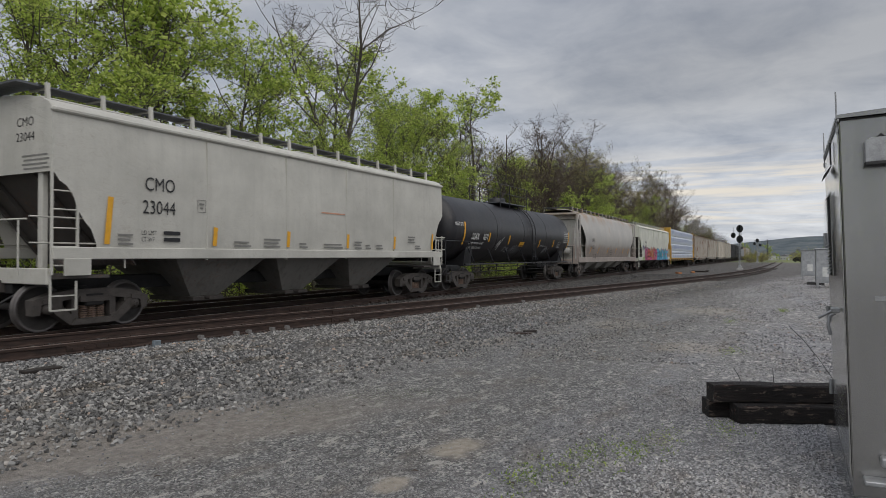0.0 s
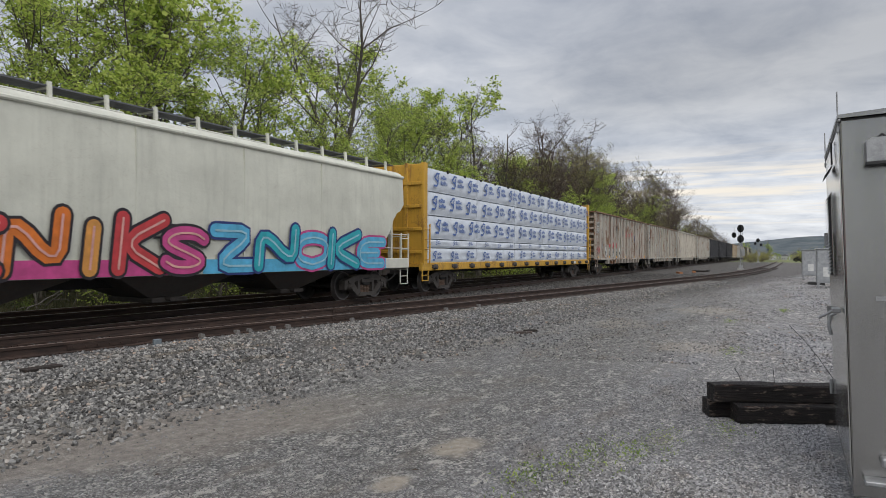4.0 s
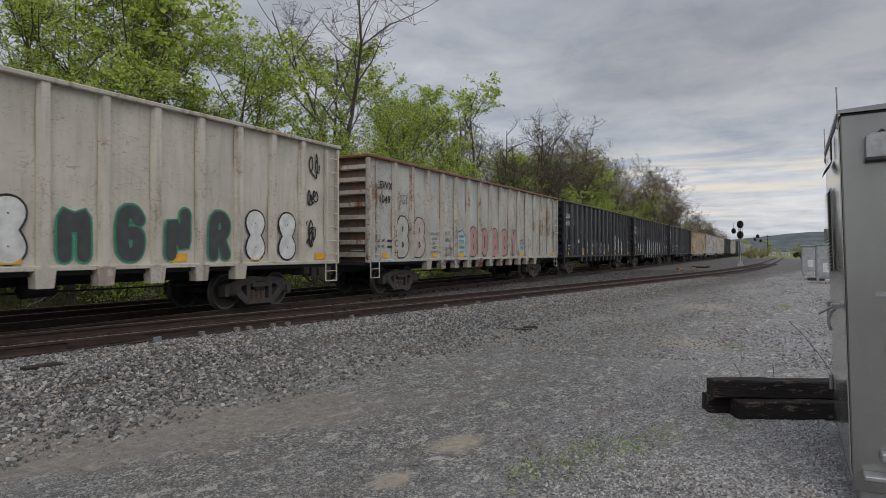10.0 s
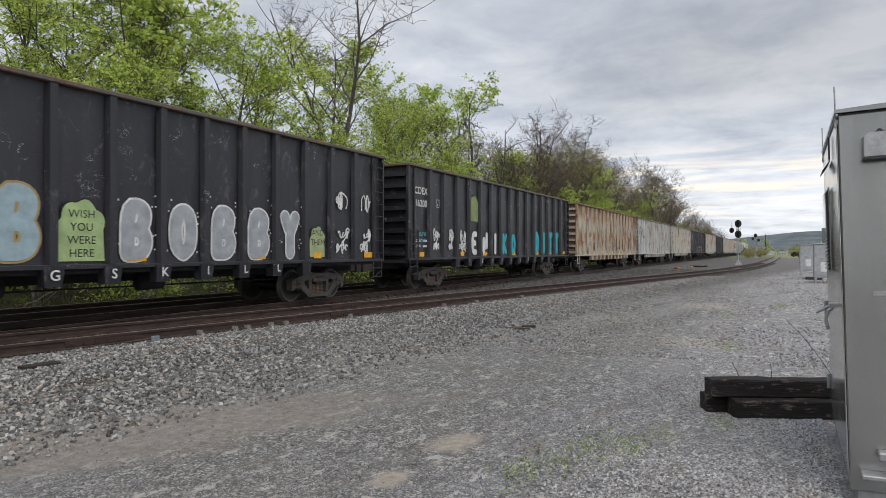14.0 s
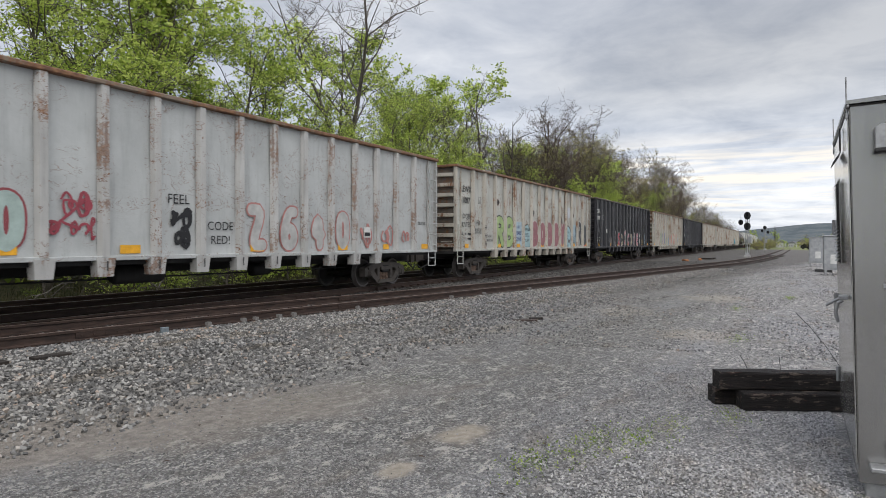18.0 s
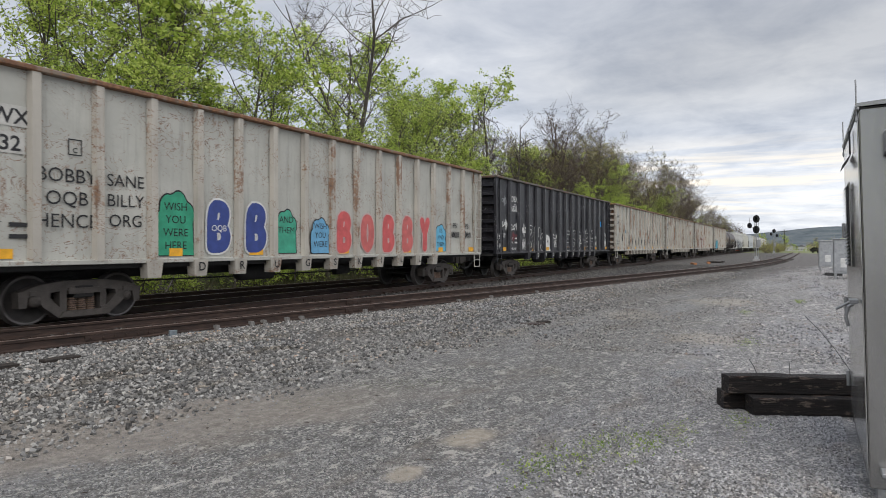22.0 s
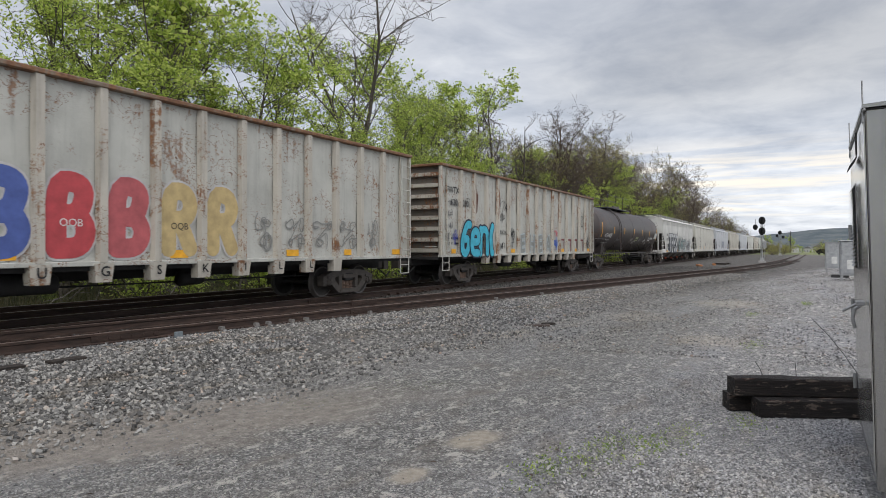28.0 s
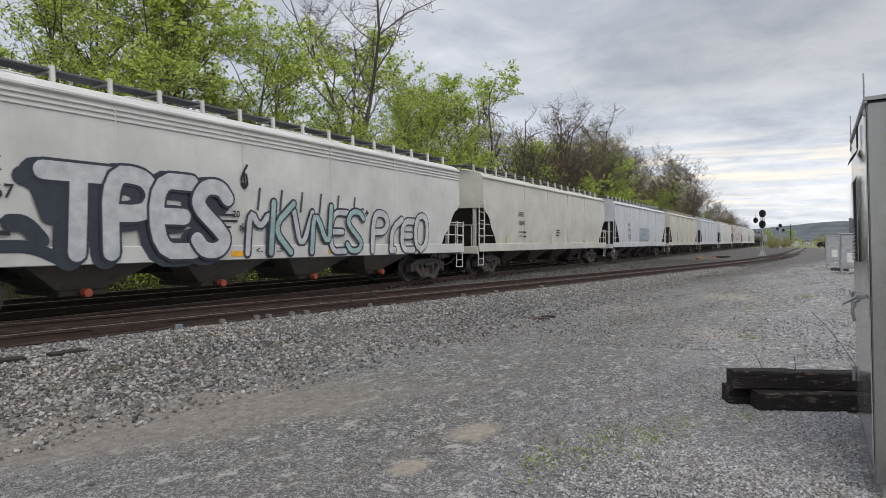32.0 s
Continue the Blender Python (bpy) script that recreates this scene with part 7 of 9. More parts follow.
# the last panels: a pale blue cloud under a heavy black rim, a scrawled tile, two dark letters
for grow, col, dy in ((0.07, (0.03, 0.03, 0.035), 0.0), (0.0, (0.30, 0.45, 0.50), 0.006)):
    blob(g15, "graffiti_cloud", panel_x(12), 1.22, 0.98, 1.22, 5, grow, col, G_FACE - 0.012 - dy, True)
words(g15, ["WISH", "YOU", "WERE", "", "HERE."], panel_x(12) - 0.06, 2.02, 0.17, BLACK, G_FACE - 0.022)
decal(g15, flat(0.34, 0.17), panel_x(12) - 0.05, G_FACE - 0.022, 1.47, spray((0.07, 0.04, 0.045)), "graffiti_bar")
decal(g15, flat(0.90, 1.32), panel_x(13) - 0.45, G_FACE - 0.010, 1.24, spray((0.33, 0.43, 0.49)), "graffiti_wash")
for k, z in enumerate((2.02, 1.66, 1.32)):
    tag(g15, panel_x(13), z, 0.74, 0.42, (0.05, 0.055, 0.06), 231 + k, 0.018, loops=16)
for ch, x, w, h in (("R", panel_x(14) - 0.05, 0.92, 1.50), ("B", panel_x(15) - 0.18, 0.72, 1.30)):
    fat_letter(g15, ch, x, 1.30, w, h, (0.05, 0.055, 0.06), (0.56, 0.56, 0.54), G_FACE - 0.014, 0.34, 0.05)
decal(g15, flat(0.46, 0.20), panel_x(15) - 0.42, G_FACE - 0.024, 1.24, spray((0.62, 0.10, 0.05)), "paint_patch")
decal(g15, flat(0.56, 0.62), panel_x(12) - 0.28, G_FACE - 0.010, 2.95, spray((0.50, 0.52, 0.56)), "paint_patch")
for i, z, w, h, seed in ((10, 3.0, 0.8, 0.5, 1), (11, 3.15, 0.9, 0.4, 2), (11, 2.75, 0.5, 0.9, 3), (13, 3.2, 0.6, 0.35, 4), (14, 3.25, 0.4, 0.4, 5), (15, 2.9, 0.4, 0.5, 6), (9, 3.1, 0.7, 0.6, 7)):
    rust_scratches(g15, panel_x(i), z, w, h, 700 + seed)
words(g15, ["ENJOY", "EVERYONE"], panel_x(2), 1.7, 0.16, BLACK)
for i, z, hh in ((7, 3.0, 0.3), (11, 2.65, 0.75), (13, 3.1, 0.2), (14, 3.0, 0.28), (14, 2.75, 0.18), (3, 3.3, 0.22)):
    rust_hole(g15, panel_x(i) - 0.2, z, 0.26, hh, i * 7 + int(z * 10))
feet_letters(g15, "BELIEVE", (0.34, 0.30, 0.27), 4)
# 16
decal(g16, flat(0.30, 0.26), panel_x(2) - 0.1, G_FACE - 0.012, 2.2, M_WHITE_PAINT, "data_plate")
tag(g16, panel_x(3), 1.3, 0.8, 0.55, (0.22, 0.20, 0.20), 233, 0.05)
for k, ch in enumerate("DSCKGOORRE"):
    fill = ((0.16, 0.15, 0.16), (0.52, 0.10, 0.13), (0.42, 0.34, 0.24), (0.58, 0.26, 0.29), (0.40, 0.40, 0.40), (0.55, 0.20, 0.24), (0.50, 0.40, 0.28), (0.46, 0.44, 0.44), (0.52, 0.22, 0.26), (0.56, 0.24, 0.28))[k]
    x = -3.4 + 0.86 * k
    fat_letter(g16, ch, x, 1.25, 0.92, (1.1, 1.0, 0.85, 1.2, 1.1, 0.95, 0.95, 1.15, 1.05, 1.0)[k], fill, (0.55, 0.54, 0.53), G_FACE - 0.014 - 0.022 * (k % 2), 0.21, 0.05, 0.06, (0.05, 0.045, 0.05))
for i in (12, 13, 14):
    tag(g16, panel_x(i), 1.35, 0.55, 0.9, (WHITE, SAND, (0.3, 0.42, 0.5))[i - 12], 230 + i, 0.045)
tag(g16, -8.66, 2.1, 0.6, 0.6, (0.10, 0.10, 0.11), 239, 0.05)
# 17
words(g17, ["SANE", "BILLY", "ORG"], panel_x(2), 2.62, 0.34, BLACK)
words(g17, ["BOBBY", "OQB", "HENCE"], panel_x(1), 2.62, 0.36, BLACK)
cloud(g17, panel_x(3), 1.24, 1.0, 1.4, (0.03, 0.30, 0.17), ["WISH", "YOU", "WERE", "HERE"])
bubble(g17, "BB", (4, 5), 1.30, 0.9, (0.035, 0.06, 0.24), WHITE)
words(g17, ["OQB"], panel_x(4), 1.8, 0.2, WHITE, G_FACE - 0.03)
cloud(g17, panel_x(6) - 0.1, 1.26, 0.8, 1.15, (0.05, 0.34, 0.22), ["AND", "THEM"])
cloud(g17, panel_x(7) + 0.1, 1.24, 0.8, 1.0, (0.14, 0.36, 0.56), ["WISH", "YOU", "WERE"])
bubble(g17, "BOBBY", (8, 9, 10, 11, 12), 1.26, 0.9, [(0.56, 0.10, 0.10), (0.55, 0.13, 0.12)], (0.55, 0.38, 0.36))
cloud(g17, panel_x(13), 1.26, 0.85, 1.0, (0.12, 0.42, 0.62), ["US", "AND", "THEM"])
for x in (panel_x(14), 8.6):
    words(g17, ["PB!", "OQB"], x, 2.15, 0.3, BLACK)
    tag(g17, x, 1.75, 0.6, 0.3, BLACK, 245 + int(x), 0.03)
feet_letters(g17, "DRUGSKILL", BLACK, 4)
# 18
tag(g18, -8.7, 3.3, 0.7, 0.45, GREY, 250, 0.04, loops=6)
tag(g18, -8.7, 2.2, 0.85, 0.5, WHITE, 251, 0.05, loops=6)
words(g18, ["PB!"], -8.75, 1.85, 0.3, WHITE)
tag(g18, -9.35, 1.3, 0.3, 0.8, WHITE, 252, 0.05, loops=4)
tag(g18, panel_x(1) - 0.1, 2.05, 0.75, 0.6, WHITE, 253, 0.05, loops=6)
tag(g18, panel_x(1), 1.7, 0.75, 0.4, MAROON, 254, 0.05)
words(g18, ["BELIEVE"], panel_x(1), 1.28, 0.16, WHITE)
tag(g18, panel_x(2), 1.9, 0.6, 0.65, WHITE, 255, 0.05, loops=6)
tag(g18, panel_x(2), 1.3, 0.5, 0.5, WHITE, 256, 0.045)
for ch, x, h in (("8", -5.4, 1.25), ("H", -4.5, 1.2), ("3", -3.6, 0.9), ("B", 4.4, 1.25), ("B", 5.65, 1.25), ("E", 0.5, 1.1), ("g", 1.6, 1.15), ("B", 2.7, 1.1)):
    fat_letter(g18, ch, x, 1.22, 0.8, h, (0.022, 0.021, 0.026), WHITE, G_FACE - 0.014, 0.17, 0.03)
for bold, col, dy in ((0.16, WHITE, 0.0),):
    decal(g18, lettering("R", 0.85, bold, "CENTER"), panel_x(5), G_FACE - 0.018, 1.30, spray(col), "graffiti_letter", tilt=6)
for i in (6, 10, 13):
    tag(g18, panel_x(i), 1.4, 0.5, 0.8, WHITE, 270 + i, 0.04, loops=4)
decal(g18, flat(0.3, 0.35), panel_x(14) - 0.1, G_FACE - 0.012, 2.75, spray((0.02, 0.25, 0.60)), "graffiti_patch")
words(g18, ["PB!"], 8.75, 2.1, 0.34, WHITE)
tag(g18, 8.75, 1.35, 0.5, 0.6, WHITE, 290, 0.06)
feet_letters(g18, "DRUGSKILL", WHITE, 4)
# 19
words(g19, ["BET"], -9.3, 2.95, 0.26, BLACK)
tag(g19, panel_x(1), 1.85, 0.75, 0.5, BLACK, 316, 0.05)
tag(g19, panel_x(2), 2.35, 0.75, 0.5, (0.06, 0.16, 0.24), 317, 0.05)
words(g19, ["SLOP"], panel_x(3), 1.62, 0.42, BLACK)
tag(g19, panel_x(3), 1.4, 0.8, 0.95, BLACK, 315, 0.028, loops=5)
for i in range(4, 14):
    tag(g19, panel_x(i), 1.62, 0.78, 0.50, (0.035, 0.035, 0.035), 300 + i % 3, 0.024, loops=7)
    tag(g19, panel_x(i) + 0.05, 1.50, 0.6, 0.62, (0.05, 0.05, 0.05), 320 + i % 2, 0.018, loops=7)
feet_letters(g19, "EMAXIIIS", BLACK, 4)
# 20
for i in (0, 1, 2, 6):
    tag(g20, panel_x(i), 1.6, 0.8, 0.6, (0.20, 0.12, 0.12), 330 + i, 0.035)
# 21
words(g21, ["WDBU", "MAN"], -8.7, 2.75, 0.3, BLACK)
words(g21, ["PB"], -8.8, 1.95, 0.42, BLACK)
words(g21, ["PB"], panel_x(1) - 0.1, 2.0, 0.42, BLACK)
tag(g21, panel_x(1), 1.8, 0.7, 0.3, BLACK, 338, 0.05, loops=4)
bubble(g21, "BBBBBBRR", range(2, 10), 1.26, 1.18, squeeze=0.58, fill= [(0.15, 0.15, 0.19), (0.17, 0.16, 0.20), (0.06, 0.09, 0.28), (0.07, 0.11, 0.34), (0.46, 0.06, 0.07), (0.44, 0.10, 0.11), SAND, SAND], outline=(0.48, 0.47, 0.47))
for i, c in ((2, WHITE), (4, WHITE), (6, WHITE), (8, BLACK)):
    words(g21, ["OQB"], panel_x(i), 1.85, 0.2, c, G_FACE - 0.03)
for i in (10, 11, 12, 13, 14):
    tag(g21, panel_x(i), 1.4, 0.7, 0.9, (0.24, 0.24, 0.23), 340 + i, 0.035, loops=4)
feet_letters(g21, "DRUGSKILL", BLACK, 4)
# 22
for ch, x, w, h, lean in (("g", -7.90, 0.86, 1.42, 0.10), ("e", -7.08, 0.90, 1.62, 0.06), ("n", -6.22, 0.95, 1.75, 0.02), ("i", -5.42, 0.62, 1.40, -0.16)):
    fat_letter(g22, ch, x, 1.10, w, h, (0.045, 0.40, 0.54), (0.012, 0.02, 0.045), G_FACE - 0.125 - 0.015 * (ch in "ei"), 0.30, 0.065, lean)
part("rust_patch", Shape().add([(0.17 * (1 + 0.25 * math.sin(3 * a)) * math.cos(a), 0, 0.5 * (1 + 0.12 * math.sin(5 * a)) * math.sin(a)) for a in [2 * math.pi * k / 22 for k in range(22)]], [tuple(range(22))]),
     plain("rust_patch", (0.10, 0.035, 0.02)), g22, "ragged dark rust patch", pose(-6.72, G_FACE - 0.012, 3.35))
words(g22, ["4B."], panel_x(5) - 0.6, 3.1, 0.5, BLACK)
words(g22, ["CARBON"], panel_x(4) - 0.1, 2.05, 0.26, BLACK)
tag(g22, panel_x(4) - 0.1, 2.55, 0.75, 1.15, (0.10, 0.10, 0.10), 364, 0.03, loops=6)
tag(g22, panel_x(4), 1.30, 0.6, 0.5, BLACK, 366, 0.03, loops=6)
tag(g22, panel_x(5) - 0.3, 1.85, 0.8, 0.5, BLACK, 367, 0.04, loops=6)
tag(g22, panel_x(5) - 0.3, 1.30, 0.8, 0.6, (0.12, 0.12, 0.12), 365, 0.03, loops=6)
for k in range(4):
    tag(g22, -9.1 + 0.12 * k, 1.7 + 0.42 * k, 0.8, 0.4, (0.16, 0.16, 0.16), 380 + k, 0.025, loops=6)
tag(g22, -8.55, 1.6, 0.35, 0.55, (0.06, 0.07, 0.30), 386, 0.03, loops=6)
for k, ch in enumerate("EHEA"):
    for bold, col, dy in ((0.09, (0.40, 0.47, 0.50), 0.0), (0.04, (0.25, 0.26, 0.25), 0.005)):
        decal(g22, lettering(ch, 1.15, bold, "CENTER"), panel_x(6 + k), G_FACE - 0.018 - dy, 1.26, spray(col), "graffiti_letter", tilt=(-6, 5, -4, 7)[k])
tag(g22, panel_x(10), 1.35, 0.6, 0.7, BLUE, 371, 0.07, loops=6)
tag(g22, panel_x(10), 2.05, 0.6, 0.4, (0.45, 0.10, 0.12), 372, 0.05, loops=6)
for i in (11, 12, 13, 14):
    for a, b, w, hh in ((-0.4, 1.86, 0.7, 0.1), (0.2, 1.26, 0.1, 0.6)):
        decal(g22, flat(w, hh), panel_x(i) + a, G_FACE - 0.012, b, spray(MAROON), "graffiti_letter")
for a, b, w, hh in ((-0.1, 2.7, 0.05, 0.62), (0.2, 2.7, 0.05, 0.62), (-0.1, 2.7, 0.35, 0.05), (-0.1, 3.3, 0.35, 0.05)):
    decal(g22, flat(w, hh), panel_x(14) + a, G_FACE - 0.014 - a * 0.004, b, spray(BLACK), "graffiti_line")
tag(g22, 8.75, 1.4, 0.5, 0.7, BLACK, 373, 0.04)

# 23 tank car
t23 = build_tank("tank_car", "weathered black tank car with white lettering", 20.0, P_TANK_BROWN, R=1.55, zc=2.80, deck=(-5.2, 1.5), ladder_x=-4.6, dome_x=0.0)
tank_text(t23, "NATX 400766", 0.42, 0.010, -8.2, 2.18, 0.70, "reporting_mark")
for k, wd in enumerate(("LD LMT 164900 LB  74800 KG", "LT WT  98100 LB  44500 KG")):
    tank_text(t23, wd, 0.16, 0.002, -8.25, 1.97 - 0.19 * k, 0.75, "data_lettering")
for x, z, hgt in ((-9.0, 2.2, 0.95), (-5.9, 2.46, 0.48), (-2.95, 2.46, 0.48), (0.15, 2.46, 0.48), (3.05, 2.46, 0.48), (5.95, 2.44, 0.48), (8.95, 2.12, 0.95)):
    tank_strip(t23, x, z, 0.14, hgt, M_YELLOW, "reflector", "yellow reflective strip")
tank_decal(t23, flat(0.85, 0.34), 1.0, 2.02, spray((0.42, 0.46, 0.26)), "placard", "pale green placard")
for k in range(2):
    tank_decal(t23, flat(0.7, 0.07), 1.07, 2.09 + 0.13 * k, M_BLACK_PAINT, "placard_bar").location.y -= 0.006
tank_decal(t23, flat(1.62, 0.15), 5.62, 2.20, M_WHITE_PAINT, "notice", "white notice strip")
ob = tank_decal(t23, lettering("LIQUEFIED PETROLEUM GAS", 0.13, 0.001), 5.66, 2.235, M_BLACK_PAINT, "notice_lettering")
ob.location.y -= 0.006
ob.scale = (0.80, 1, 1)
tank_decal(t23, flat(0.8, 0.13), 5.62, 2.03, M_WHITE_PAINT, "notice", "white notice strip")
tank_decal(t23, flat(1.02, 0.50), 7.85, 2.26, M_WHITE_PAINT, "data_panel", "white data panel")
for k in range(5):
    tank_decal(t23, flat(0.86, 0.035), 7.92, 2.32 + 0.085 * k, M_DIM_PRINT, "data_bar").location.y -= 0.006
for x, z, w, h, sd, col in ((-0.9, 1.85, 1.0, 0.55, 3, WHITE), (0.25, 1.78, 1.1, 0.30, 8, WHITE), (2.1, 1.95, 0.9, 0.32, 12, GREY), (2.7, 1.52, 0.7, 0.65, 15, (0.36, 0.33, 0.20)), (3.7, 1.85, 0.95, 0.45, 19, WHITE),
                            (4.75, 1.72, 0.75, 0.28, 23, WHITE), (6.7, 1.82, 0.5, 0.22, 29, WHITE), (-4.9, 1.9, 0.9, 0.35, 31, GREY), (-3.2, 1.75, 0.8, 0.4, 37, (0.12, 0.12, 0.13))):
    tank_decal(t23, scrawl(sd, w, h, 0.03), x, z, spray(col), "graffiti_tag")
couple(t23, 463.0, 483.2, 8.2)

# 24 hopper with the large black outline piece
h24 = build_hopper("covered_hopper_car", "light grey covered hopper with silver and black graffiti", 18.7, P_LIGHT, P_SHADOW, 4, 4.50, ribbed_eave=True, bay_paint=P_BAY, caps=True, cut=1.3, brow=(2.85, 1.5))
hopper_marks(h24, "CBFX", "491067", -7.70, 2.62, M_BLACK_PAINT, 0.34)
for text, z in (("CBFX", 3.72), ("491067", 3.45)):
    part("reporting_mark", lettering(text, 0.22, 0.0, "CENTER"), M_BLACK_PAINT, h24, m=pose(-9.36, -0.75, z, 0, 0, -90))
SILVER, INK = (0.47, 0.48, 0.49), (0.030, 0.036, 0.050)
for k, (ch, x, w, h, lean) in enumerate((("T", -5.62, 1.62, 1.80, 0.03), ("P", -4.50, 1.26, 1.85, -0.02), ("E", -3.52, 1.22, 1.80, -0.03), ("S", -2.60, 1.14, 1.76, 0.04))):
    decal(h24, stroke_letter(ch, w - 0.4, h - 0.4, 0.60, lean), x - 0.14, H_FACE + 0.002, 1.20, spray(INK), "graffiti_shadow")
    fat_letter(h24, ch, x, 1.06, w, h, SILVER, INK, H_FACE - 0.006 - 0.014 * k, 0.34, 0.055, lean)
for k, ch in enumerate("MKVNES"):
    fat_letter(h24, ch, -1.15 + k * 0.76, 1.08, 0.86, (1.25, 1.4, 1.2, 1.4, 1.25, 1.3)[k], (SILVER, (0.30, 0.42, 0.41))[k % 2], INK, H_FACE - 0.006 - 0.014 * (k % 2), 0.15, 0.055, 0.08)
    decal(h24, flat(0.07, 0.55), -1.2 + k * 0.76, H_FACE - 0.001, 2.2, spray((0.05, 0.07, 0.08)), "paint_run", tilt=8)
for k, ch in enumerate("PiEO"):
    fat_letter(h24, ch, 3.95 + k * 0.82, 1.05, 0.95, (1.35, 1.2, 1.15, 1.4)[k], (0.50, 0.51, 0.51), INK, H_FACE - 0.006 - 0.014 * (k % 2), 0.20, 0.045, 0.06)
for text, x, z, size in (("20", -1.95, 2.0, 0.22), ("*", -1.75, 1.5, 0.5), ("C+", 2.9, 2.15, 0.4)):
    decal(h24, lettering(text, size, 0.004), x, H_FACE - 0.002, z, spray(BLACK), "graffiti_writing")
for x, turn in ((-1.25, 1), (-0.55, -1)):
    decal(h24, lettering("<-" if turn > 0 else "->", 0.26, 0.002), x, H_FACE - 0.03, 1.13, spray(BLACK), "graffiti_writing")
decal(h24, scrawl(461, 0.5, 0.7, 0.06, 4), -1.9, H_FACE - 0.01, 2.55, spray(BLACK), "graffiti_tag")
for sx, sz, ex, ez, width in ((-6.75, 1.75, -6.25, 1.45, 0.30), (-6.55, 2.55, -6.1, 1.9, 0.34), (-6.9, 1.35, -5.9, 1.10, 0.22)):
    dash = Shape()
    ribbon(dash, rounded([Vector((sx, sz)), Vector(((sx + ex) / 2, sz)), Vector((ex, ez))]), width)
    part("graffiti_flourish", dash, spray(INK), h24, m=pose(0, H_FACE + 0.001, 0))
decal(h24, lettering("SG", 0.34, 0.006), -8.0, H_FACE, 1.14, spray(BLACK), "graffiti_letter")
for x in (-7.9, -2.0, 1.5, 5.6):
    decal(h24, flat(0.9 if x < -7 else 0.5, 0.13), x, H_FACE, 1.08, M_YELLOW, "reflector", "yellow reflective strip")
couple(h24, 484.9, 504.1, 7.8)

TAIL = [
    (P_OFFWHITE, 505.4, 525.2, "pale beige covered hopper with small lettering"), (P_BLUEGREY, 527.0, 546.4, "blue-grey covered hopper with a faded mural"),
    (P_BEIGE, 548.2, 567.9, "plain beige covered hopper, lightly stained"), (P_BLUEGREY, 570.0, 590.2, "blue-grey covered hopper, lightly stained"),
    (P_LIGHT, 592.2, 612.3, "light grey covered hopper, lightly stained"), (P_RUSTY_WHITE, 614.2, 633.4, "rust-streaked white covered hopper"),
    (P_LIGHT, 635.2, 654.4, "light grey covered hopper, lightly stained"), (P_LIGHT, 656.2, 675.4, "light grey covered hopper, lightly stained"),
]
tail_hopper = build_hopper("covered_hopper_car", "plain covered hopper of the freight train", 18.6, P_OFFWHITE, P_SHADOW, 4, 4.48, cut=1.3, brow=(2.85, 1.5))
for k, (paint, lo, hi, label) in enumerate(TAIL):
    car = tail_hopper if k == 0 else copy_thing(tail_hopper, Matrix())
    tagged(car, label, "railway car", "covered hoppers of the freight train")
    for o in car.children_recursive:
        if o.data.materials and o.data.materials[0] == P_OFFWHITE:
            o.material_slots[0].link, o.material_slots[0].material = "OBJECT", paint
    couple(car, lo, hi, 7.75)
    if k < 3:
        hopper_marks(car, "EEEX", "15640", -5.6, 2.6, M_BLACK_PAINT, 0.3)
        hopper_strips(car, 9.3, 0, 1.36, 0.3, 0.1, 6)
    if k == 1:
        decal(car, flat(3.6, 1.0), -1.5, H_FACE, 1.5, spray((0.27, 0.30, 0.36)), "graffiti_patch")
        for j in range(4):
            decal(car, scrawl(460 + j, 0.8, 0.8, 0.07, 4), -1.4 + 0.9 * j, H_FACE - 0.006, 1.55, spray((0.42, 0.44, 0.48)), "graffiti_tag")
for lo in (677.4, 696.0, 714.6, 733.2):
    car = t2 if lo == 0 else copy_thing(t2, Matrix())
    couple(tagged(car, "black tank car near the end of the train"), lo, lo + 16.5, 6.5)
tagged(h24, group="covered hoppers of the freight train")


def car_pose(middle, half, t):
    s = run(middle, t)
    (p, _), (q, _) = main_line(s - half), main_line(s + half)
    return pose((p.x + q.x) / 2, (p.y + q.y) / 2, RAIL_Z, 0, 0, math.degrees(math.atan2(q.y - p.y, q.x - p.x)))


# ---- trees and undergrowth behind the tracks ----
def make_bark(name, a, b):
    n = Nodes(name, 0.9)
    f = n.noise(4, 6, 0.65, n.stretched((6, 6, 1)))
    return n.done(n.ramp(f, (0.3, a), (0.7, b)), bump=f, height=0.03, strength=0.7)


def make_leaf(name, *stops):
    n = Nodes(name, 0.6)
    isl = n.t.nodes.new("ShaderNodeNewGeometry").outputs["Random Per Island"]
    col = n.ramp(isl, *stops)
    tr = n.node("ShaderNodeBsdfTranslucent", Color=col)
    n.put(n.b.inputs["Base Color"], col)
    mixer = n.node("ShaderNodeMixShader", Fac=0.55)
    out = n.t.nodes["Material Output"]
    n.t.links.new(n.b.outputs[0], mixer.inputs[1])
    n.t.links.new(tr.outputs[0], mixer.inputs[2])
    n.t.links.new(mixer.outputs[0], out.inputs[0])
    return n.m


M_BARK = make_bark("grey_bark", (0.05, 0.044, 0.038), (0.155, 0.135, 0.115))
M_BARK_BROWN = make_bark("brown_bark", (0.05, 0.038, 0.030), (0.15, 0.115, 0.092))
M_BARK_PALE = make_bark("pale_grey_bark", (0.07, 0.06, 0.052), (0.20, 0.18, 0.16))
M_LEAF = make_leaf("spring_leaf", (0.0, (0.17, 0.25, 0.045)), (0.45, (0.42, 0.53, 0.10)), (1.0, (0.70, 0.76, 0.22)))
M_LEAF_YELLOW = make_leaf("budding_leaf", (0.0, (0.24, 0.24, 0.06)), (0.6, (0.38, 0.37, 0.10)), (1.0, (0.48, 0.40, 0.17)))
